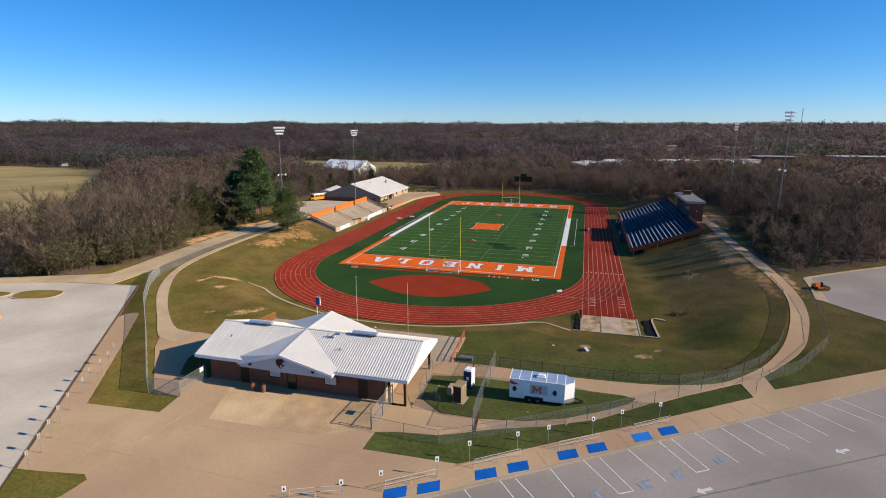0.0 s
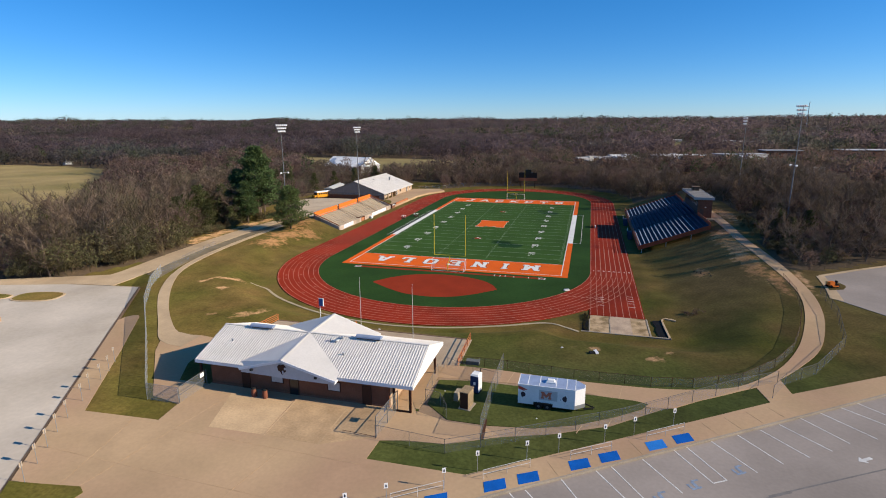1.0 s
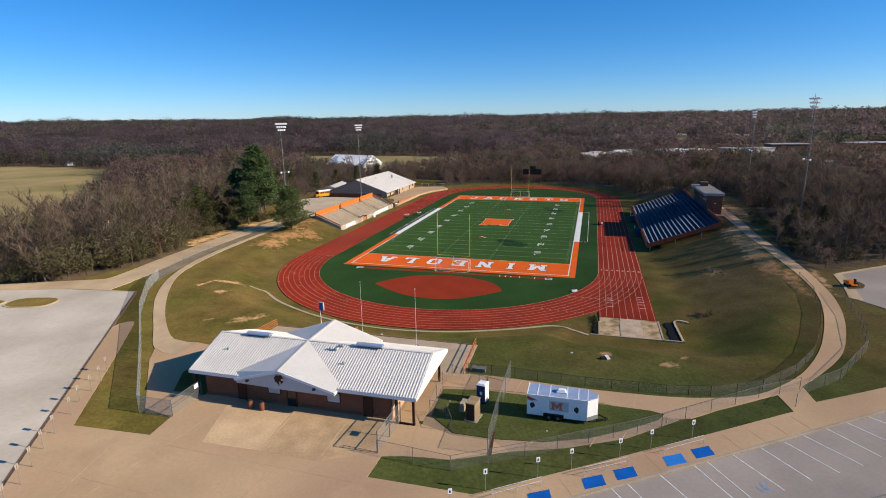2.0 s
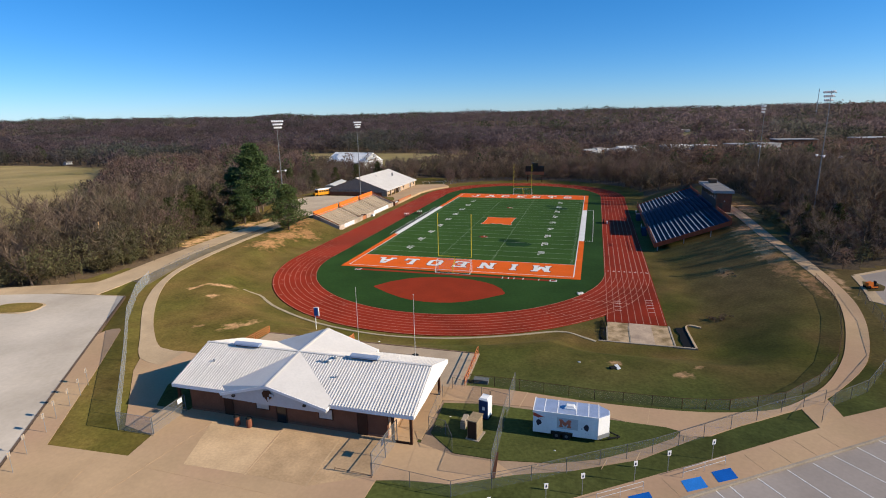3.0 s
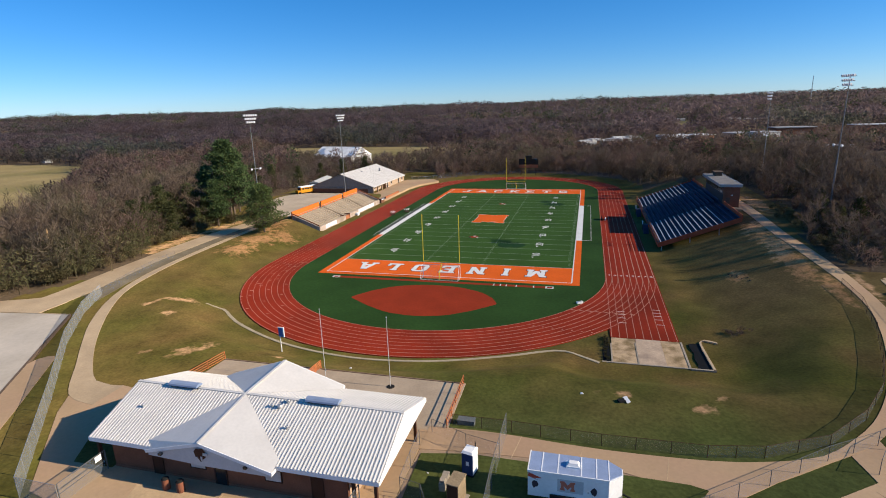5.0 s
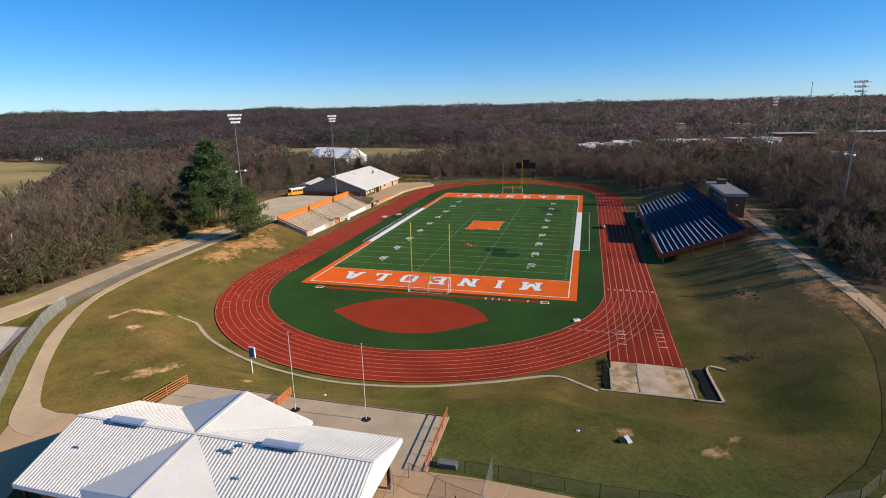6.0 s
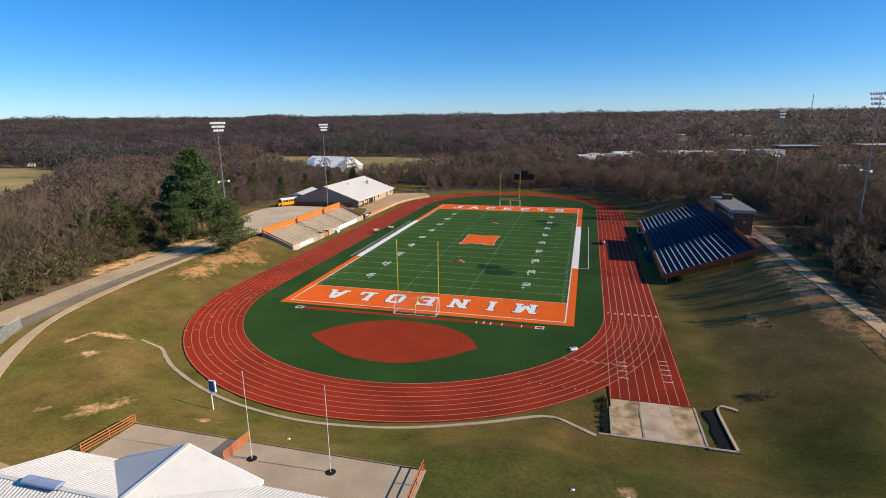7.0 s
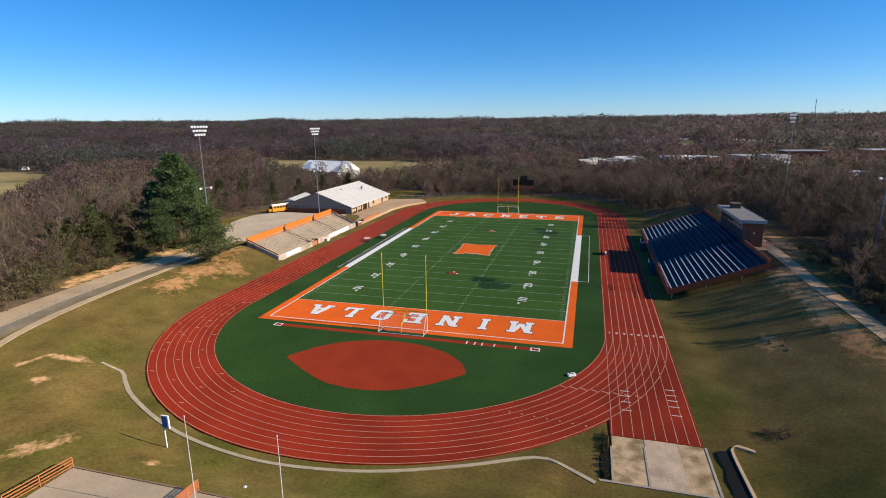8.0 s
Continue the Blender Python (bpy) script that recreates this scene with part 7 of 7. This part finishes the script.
for x, y, w, d, h, m, lab in ((82, 300, 18, 14, 5.6, siding, "pale low hall with white flat roof"), (98, 297, 11, 12, 5.8, orange_brick, "orange brick hall with pale flat roof"), (121, 304, 13, 14, 6.2, tan_brick, "tan brick building with pale flat roof"), (135, 298, 14, 12, 6.8, siding, "pale metal building with white roof"),
                              (171, 362, 27, 14, 6.2, brick_brown, "long dark brick school with pale roof edge"), (238, 376, 48, 14, 6.2, brick_brown, "long dark brick school with pale roof edge"), (150, 226, 11, 8, 3.4, siding, "small white building among the trees")):
    TOWN.append((x, y, w + 3, d + 4))
    far_building(x, y, w, d, h, m, pale_roof, lab, 8 if w > 20 else 26)
for x, y in ((-375, 226), (-352, 240), (-268, 176), (-255, 172), (140, 700), (150, 716), (-92, 560), (-80, 566), (28, 640), (212, 690), (226, 700), (240, 715), (196, 660), (330, 860), (-200, 255), (-150, 480)):
    red = (x, y) in ((-92, 560), (-80, 566))
    far_building(x, y, rr.uniform(5, 8), 5, 1.8, siding, rust_red if red else pale_roof, "small distant farmhouse among bare trees", rr.uniform(-20, 20), True, "farmhouse")
mast = thing("radio_mast", pose(549, 1450, gz(549, 1450)), "thin lattice radio mast on the horizon", "mast")
part("mast", Shape().tube((0, 0, 0), (0, 0, 62), 1.0, 0.6, 6), grey_steel, mast)
for k in range(5):
    part("guy_ring", Shape().tube((0, 0, 12 * k + 8), (0, 0, 12 * k + 9), 1.6, n=6), white_paint, mast)


# ---------------------------------------------------------------- trees
def bare_tree_meshes(seed, h):
    """A leafless tree: trunk with limbs, and a crown of branches and fine twigs."""
    rr = random.Random(seed)
    trunk, crown = Shape(), Shape()
    p, d, r = Vector((0, 0, -0.3)), Vector((rr.uniform(-.1, .1), rr.uniform(-.1, .1), 1)).normalized(), h * 0.02
    stem = [p.copy()]
    for k in range(5):
        q = p + d * h * 0.15
        trunk.tube(p, q, r, r * 0.78, 6, False)
        p, r = q, r * 0.78
        d = (d + Vector((rr.uniform(-.22, .22), rr.uniform(-.22, .22), 0))).normalized()
        stem.append(p.copy())
    ends = []
    for k in range(11):
        s = stem[1 + k % 5].lerp(stem[max(0, k % 5)], rr.random() * 0.6)
        a = rr.uniform(0, math.tau)
        up = rr.uniform(0.35, 1.3)
        dr = Vector((math.cos(a), math.sin(a), up)).normalized()
        ln = h * rr.uniform(0.2, 0.36)
        m = s + dr * ln * 0.55
        dr2 = (dr + Vector((rr.uniform(-.4, .4), rr.uniform(-.4, .4), 0.3))).normalized()
        e = m + dr2 * ln * 0.6
        (trunk if k < 5 else crown).tube(s, m, h * 0.0085, h * 0.006, 4, False)
        (trunk if k < 5 else crown).tube(m, e, h * 0.006, h * 0.003, 4, False)
        ends += [(s.lerp(m, 0.6), dr, ln), (m, dr2, ln), (m.lerp(e, 0.5), dr2, ln), (e, dr2, ln)]
    ends.append((stem[-1], Vector((0, 0, 1)), h * 0.3))
    for c, dr, ln in ends:
        for _ in range(4):
            b = (dr + Vector((rr.uniform(-.9, .9), rr.uniform(-.9, .9), rr.uniform(-.3, .8)))).normalized()
            e = c + b * ln * rr.uniform(0.3, 0.6)
            crown.tube(c, e, h * 0.003, h * 0.0015, 3, False)
            for _ in range(6):
                s = c.lerp(e, rr.uniform(0.25, 1.0))
                t = (b + Vector((rr.uniform(-1, 1), rr.uniform(-1, 1), rr.uniform(-.4, 1)))).normalized()
                side = t.cross(Vector((rr.uniform(-1, 1), rr.uniform(-1, 1), rr.uniform(-1, 1)))).normalized() * rr.uniform(0.03, 0.06)
                crown.add([s - side, s + side, s + t * ln * rr.uniform(0.2, 0.42)], [(0, 1, 2)])
    a, b = trunk.mesh("trunk"), crown.mesh("crown")
    a.materials.append(bark), b.materials.append(twigs)
    return a, b


def evergreen_meshes(seed, h, wide, low, mat, clumps=190, tuft=15, fluff=0.05):
    """Trunk, limbs and a crown of needle tufts with gaps."""
    rr = random.Random(seed)
    trunk, crown = Shape(), Shape()
    for k in range(6):
        trunk.tube((0.1 * math.sin(k), 0, -0.3 + k * h / 6), (0.1 * math.sin(k + 1), 0, -0.3 + (k + 1) * h / 6), h * 0.02 * (1 - k / 7), h * 0.02 * (1 - (k + 1) / 7), 7, False)
    for _ in range(clumps):
        t = rr.random() ** 0.8
        z = h * (low + (1 - low) * t)
        reach = wide * (0.07 + 0.93 * (1 - t) ** 0.6) * min(1, 0.55 + 2.5 * t) * (1 + 0.27 * math.sin(z * 1.7 + seed)) * rr.uniform(0.3, 1.08)
        a = rr.uniform(0, math.tau) + (0.5 * math.sin(z))
        c = Vector((reach * math.cos(a), reach * math.sin(a), z + reach * 0.15))
        if rr.random() < 0.4:
            trunk.tube((0, 0, z - reach * 0.2), c, h * 0.005, h * 0.002, 4, False)
        s = rr.uniform(0.5, 1.05) * h * fluff
        for _ in range(tuft):
            o = Vector((rr.gauss(0, 1), rr.gauss(0, 1), rr.gauss(0, 0.6))) * s * 0.7
            d = (o.normalized() + Vector((rr.uniform(-.5, .5), rr.uniform(-.5, .5), rr.uniform(0, .8)))).normalized()
            w = d.cross(Vector((rr.uniform(-1, 1), rr.uniform(-1, 1), rr.uniform(-1, 1)))).normalized() * s * 0.3
            crown.add([c + o - w, c + o + w, c + o + d * s * rr.uniform(0.6, 1.1)], [(0, 1, 2)])
    a, b = trunk.mesh("trunk"), crown.mesh("crown")
    a.materials.append(bark), b.materials.append(mat)
    return a, b


def plant(name, meshes, x, y, size, turn, label, group):
    t = thing(name, Matrix.Translation((x, y, gz(x, y))) @ pose(0, 0, 0, 0, 0, turn) @ Matrix.Scale(size, 4), label, "tree", group)
    part("trunk", meshes[0], None, t)
    part("crown", meshes[1], None, t)


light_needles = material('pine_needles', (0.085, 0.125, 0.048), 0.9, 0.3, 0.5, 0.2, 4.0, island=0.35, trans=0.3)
bare = [bare_tree_meshes(100 + k, 12) for k in range(7)]
pine = [evergreen_meshes(200 + k, 20, 6.4, 0.2, light_needles, 1300, 14, 0.034) for k in range(2)]
# lighter, yellower needles for the low pine, with sunlight in their colour
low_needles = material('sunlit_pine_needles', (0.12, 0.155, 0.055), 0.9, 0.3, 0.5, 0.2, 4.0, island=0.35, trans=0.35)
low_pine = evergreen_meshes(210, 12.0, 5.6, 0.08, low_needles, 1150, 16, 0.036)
cedars = [evergreen_meshes(220 + k, 8, 2.4, 0.04, cedar, 160, 20) for k in range(2)]
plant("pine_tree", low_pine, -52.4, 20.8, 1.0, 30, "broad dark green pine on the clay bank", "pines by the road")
for x, y, s, k in ((-71.4, 34, 1.1, 0), (-75.5, 41, 0.92, 1), (-78, 47, 0.85, 1), (-79.5, 36, 0.75, 0), (-70.6, 27, 0.62, 1)):
    plant("pine_tree", pine[k], x, y, s, x * 31 % 360, "tall dark green pine at the woods' edge", "pines by the road")
rr = random.Random(77)
for x, y, s in ((-74, 2, 0.9), (-77, 8, 1.0), (-73, -9, 0.7), (-80, 18, 1.1), (-75.5, 16, 0.95), (-72.5, 22, 0.8), (-84, 24, 1.1), (-78, -16, 0.8), (-86, -8, 0.9), (-90, 4, 1.0), (-86, 52, 1.2), (-90, 66, 1.2), (-93, 78, 1.3), (-96, 94, 1.3), (-92, 108, 1.2), (-100, 60, 1.2), (-84, 134, 1.2), (-76, 142, 1.2), (-90, 124, 1.0),
                *[(-70.5 - rr.uniform(0, 26), rr.uniform(-22, 34), rr.uniform(0.6, 1.0)) for _ in range(30)], *[(-74 - rr.uniform(0, 8), rr.uniform(3, 36), rr.uniform(0.8, 1.45)) for _ in range(22)], (70.5, 24, 0.8), (71.5, 18, 0.75), (76, 22, 0.9), (72.5, 30, 0.7), (-66, 146, 0.9)):
    plant("cedar_tree", cedars[rr.randrange(2)], x, y, s * rr.uniform(0.9, 1.15), rr.uniform(0, 360), "dull green cedar among leafless trees", "cedars in the woods")

split_wood = material("pale_split_wood", (0.62, 0.4, 0.2), 0.8, 0.15, 1.0, 0.15, 8.0)
pale_bark = material("pale_smooth_bark", (0.3, 0.25, 0.2), 0.9, 0.2, 1.0, 0.15, 8.0)
bt = thing("broken_tree", pose(-75.2, -19.6, gz(-75.2, -19.6)), "pale bare tree with a snapped limb of bright split wood", "tree")
zt = gz(-75.2, -19.6)
part("trunk", Shape().tube((0, 0, -0.3), (0.2, 0, 7.0 - zt), 0.26, 0.2, 8, False).tube((0.2, 0, 7.0 - zt), (-0.5, 0.2, 10.6 - zt), 0.17, 0.09, 7, False).tube((0.2, 0, 7.0 - zt), (1.0, 0.1, 9.5 - zt), 0.17, 0.12, 7, False).tube((1.0, 0.1, 9.5 - zt), (1.3, 0.3, 13.2 - zt), 0.1, 0.03, 6, False), pale_bark, bt)
part("snapped_limb", Shape().beam((0.9, 0.1, 9.4 - zt), (3.1, 0.4, 10.0 - zt), 0.26, 0.2), split_wood, bt, "bright split wood of a snapped limb")
part("hanging_limb", Shape().tube((3.1, 0.4, 9.8 - zt), (3.25, 0.5, 12.0 - zt), 0.12, 0.05, 6, False), split_wood, bt)

count = 0
for gx in np.arange(-128, 132, 6.0):
    for gy in np.arange(-50, 200, 6.0):
        x, y = gx + rr.uniform(-2.4, 2.4), gy + rr.uniform(-2.4, 2.4)
        if not wooded(x, y):
            continue
        near = (x < -66 and x > -112 and y < 70) or (abs(x) < 70 and y < 176) or (66 < x < 100 and y < 110)
        if near and count < 330:
            big = rr.uniform(0.75, 1.2) * (1.0 if x < 0 else 0.9) * (0.8 if y > 120 else 1)
            if 60 < x < 78:
                big *= 0.45 + 0.5 * (x - 60) / 18
            plant("bare_tree", bare[rr.randrange(7)], x, y, big, rr.uniform(0, 360), "leafless grey-brown deciduous tree in winter", "bare trees of the woods")
            count += 1


# ---------------------------------------------------------------- woods as a mass
def thicket(name, x, y, h, n, width, mat, label, seed, squash=1.0, spread=0.34, twig=(0.1, 0.24), shell=0.5):
    g = np.random.default_rng(seed)
    N = len(x)
    h = h * (1 + 0.18 * np.sin(x * 0.045 + 0.8) * np.sin(y * 0.05) + 0.1 * np.sin(x * 0.13 + y * 0.11))
    base = np.stack([x, y, height(x, y)], 1)
    v = g.normal(size=(N, n, 3))
    v /= np.linalg.norm(v, axis=2, keepdims=True)
    rad = g.uniform(0.35 + 0.3 * max(0, shell - 0.5), 1.0, (N, n, 1)) ** 0.6
    hh = h[:, None, None]
    off = v * rad * np.array([spread, spread, 0.42 * squash]) * hh
    c = base[:, None, :] + off + np.array([0, 0, 0.56]) * hh
    c[..., 2] = np.maximum(c[..., 2], base[:, None, 2] + 0.2)
    d = v * (1 - 0.7 * shell) + g.normal(size=v.shape) * (0.45 + 0.4 * shell) + np.array([0, 0, 0.7 - 0.4 * shell])
    d /= np.linalg.norm(d, axis=2, keepdims=True)
    s = np.cross(d, g.normal(size=v.shape) * (1 - shell) + (v + np.array([0, 0, 0.25])) * 1.5 * shell)
    s /= np.linalg.norm(s, axis=2, keepdims=True) + 1e-9
    w = width * g.uniform(0.5, 1.4, (N, n, 1))
    ln = hh * g.uniform(*twig, (N, n, 1))
    tri = np.stack([c - s * w, c + s * w, c + d * ln], 2).reshape(-1, 3)
    # a stem for each tree
    a = g.uniform(0, math.tau, N)
    sx = np.stack([np.cos(a), np.sin(a), 0 * a], 1) * (0.013 * h[:, None] + width * 0.2)
    top = base + np.array([0, 0, 0.62]) * h[:, None]
    stem = np.stack([base - sx, base + sx, top], 1).reshape(-1, 3)
    co = np.concatenate([tri, stem])
    me = np_mesh(name, co, np.arange(len(co)).reshape(-1, 3))
    shade = g.uniform(0, 1, N)
    at = me.attributes.new("tone", "FLOAT", "POINT")
    at.data.foreach_set("value", np.concatenate([np.repeat(shade, n * 3), np.repeat(shade, 3)]).astype(np.float32))
    me.materials.append(mat)
    return tagged(new(name, me), label, "woods", "", "stuff")


def scatter(x0, x1, y0, y1, step, seed):
    g = np.random.default_rng(seed)
    X, Y = np.meshgrid(np.arange(x0, x1, step), np.arange(y0, y1, step))
    X = (X + g.uniform(-.45, .45, X.shape) * step).ravel()
    Y = (Y + g.uniform(-.45, .45, Y.shape) * step).ravel()
    keep = wooded(X, Y)
    return X[keep], Y[keep], g


X, Y, g = scatter(-260, 240, -60, 330, 5.2, 1)
near = (X > -130) & (X < 110) & (Y < 190)
edge = np.where(X > 60, np.clip(0.34 + (X - 68) / 28, 0.34, 1), 1)
thicket("near_woods", X[near], Y[near], g.uniform(4.5, 9.5, near.sum()) * edge[near], 360, 0.062, wood_mass, "dense leafless winter woods of grey-brown twigs", 5, twig=(0.07, 0.18))
rest = ~near
thicket("middle_woods", X[rest], Y[rest], g.uniform(7, 12, rest.sum()), 190, 0.28, wood_mass, "dense leafless winter woods of grey-brown twigs", 6, twig=(0.06, 0.15), shell=0.9)
X, Y, g = scatter(-900, 800, -60, 900, 9.5, 2)
k = ~((X > -260) & (X < 240) & (Y < 330)) & (X > -40 - (Y + 160) * 1.45) & (X < 90 + (Y + 115) * 0.6)
thicket("far_woods", X[k], Y[k], g.uniform(9, 15, k.sum()), 84, 0.6, far_twigs, "far leafless woods over rolling land", 7, spread=0.42, twig=(0.08, 0.17), shell=0.9)
X, Y, g = scatter(-3600, 2600, 200, 3600, 27, 3)
k = ~((X > -900) & (X < 800) & (Y < 900)) & (X > -40 - (Y + 100) * 1.5) & (X < 90 + (Y + 115) * 0.6)
thicket("horizon_woods", X[k], Y[k], g.uniform(13, 22, k.sum()), 26, 2.5, far_twigs, "distant wooded ridge on the horizon", 8, spread=0.7, twig=(0.06, 0.14), shell=0.9)
# a heap of dry brush on the east bank
gb = np.random.default_rng(61)
thicket("brush_heap", gb.normal(46.2, 0.7, 16), gb.normal(-18.9, 0.55, 16), gb.uniform(0.3, 0.75, 16), 90, 0.016, material("dead_brush", (0.15, 0.1, 0.068), 0.95, 0.3, 1.0, 0.2, 5.0, island=0.3), "low heap of dry brush on the grass bank", 62, spread=0.7, twig=(0.2, 0.6), shell=0.2)
# undergrowth at the woods' edge
X, Y, g = scatter(-120, 110, -50, 175, 2.6, 4)
d = np.hypot(X - TX, Y - np.clip(Y, TY0, TY1)) - TR_OUT
k = ((X < -66) & (X > -90)) | ((X > 60) & (X < 80)) | ((Y > 112) & (d < 26))
gw = np.random.default_rng(41)
thicket("pit_weeds", gw.normal(29.15, 0.16, 40), gw.uniform(-30.0, -22.6, 40), gw.uniform(0.3, 0.62, 40), 80, 0.03, material("dark_ditch_weeds", (0.05, 0.045, 0.022), 0.95, 0.3, 1.0, 0.2, 5.0, island=0.3), "dark weeds growing in the ditch beside the sand pit", 42, spread=0.5)
thicket("undergrowth", X[k], Y[k], g.uniform(1.2, 3.4, k.sum()), 60, 0.035, material("tan_undergrowth", (0.145, 0.106, 0.0629), 0.95, 0.35, 0.15, 0.2, 2.0, island=0.35, other=(0.0723, 0.068, 0.0306), other_scale=0.12, fuzz=0.4, tone=0.35), "dry brush and briars at the woods' edge", 9, spread=0.6, twig=(0.08, 0.2), shell=0.6)
g = np.random.default_rng(21)
Y = np.concatenate([g.uniform(-36, 38, 95), g.uniform(-34, 40, 90), g.uniform(2, 40, 45), g.uniform(2, 60, 30)])
X = np.concatenate([g.normal(-68.6, 1.0, 95) + np.minimum(0, Y[:95] + 22) * 0.9, g.normal(-76, 5, 90), g.normal(67.6, 1.0, 45), g.normal(74, 4, 30)])
X[:185] -= 3.6 * ((Y[:185] > -2) & (Y[:185] < 30))
tall = np.concatenate([g.uniform(1.4, 3.4, 95), g.uniform(4, 8, 90), g.uniform(1.0, 2.2, 45), g.uniform(3, 5, 30)])
k = wooded(X, Y) | (tall < 3.4)
thicket("evergreen_brush", X[k], Y[k], tall[k], 260, 0.09, material("olive_brush", (0.132, 0.123, 0.0595), 0.9, 0.3, 0.1, 0.2, 3.0, island=0.3, trans=0.3, other=(0.119, 0.085, 0.0467), other_scale=0.2, fuzz=0.4, tone=0.35), "olive green brush under the bare trees", 22, spread=0.5, twig=(0.05, 0.13), shell=0.8)
g = np.random.default_rng(31)
X, Y = g.uniform(16, 280, 900), g.uniform(232, 400, 900)
k = in_poly(OPEN[3], X, Y)
for x, y, w, d in TOWN:
    k &= ~((np.abs(X - x) < w * 0.5 + 1.5) & (Y > y - d * 0.5 - 14) & (Y < y + d * 0.5 + 2) & (g.uniform(size=900) < 0.9))
thicket("town_trees", X[k], Y[k], g.uniform(5, 10, k.sum()), 90, 0.12, wood_mass, "bare shade trees between the town buildings", 32, spread=0.36, twig=(0.05, 0.13), shell=0.9)
X, Y, g = scatter(-480, 400, 120, 700, 26, 12)
sel = g.uniform(size=len(X)) < 0.4
thicket("far_evergreens", X[sel], Y[sel], g.uniform(9, 15, sel.sum()), 170, 0.36, grove, "scattered dark evergreens in the far woods", 13, spread=0.26, twig=(0.04, 0.1), shell=0.9)
X, Y, g = scatter(-2600, 1700, 700, 3300, 70, 15)
sel = (np.sin(X * 0.006 + 1) + np.sin(Y * 0.009 + X * 0.003) > 0.1) & (X > -40 - (Y + 100) * 1.5) & (X < 60 + (Y + 100) * 0.85)
thicket("ridge_evergreens", X[sel], Y[sel], g.uniform(17, 28, sel.sum()), 80, 1.1, grove, "dark evergreens along the far ridge", 16, spread=0.42, twig=(0.05, 0.12), shell=0.9)
X, Y, g = scatter(-420, 420, 150, 900, 13, 17)
sel = (np.sin(X * 0.021 + 2) * np.sin(Y * 0.017 + 0.6) > 0.55)
thicket("evergreen_groves", X[sel], Y[sel], g.uniform(8, 14, sel.sum()), 120, 0.36, grove, "dark evergreen groves among bare woods", 18, spread=0.3, twig=(0.04, 0.1), shell=0.9)
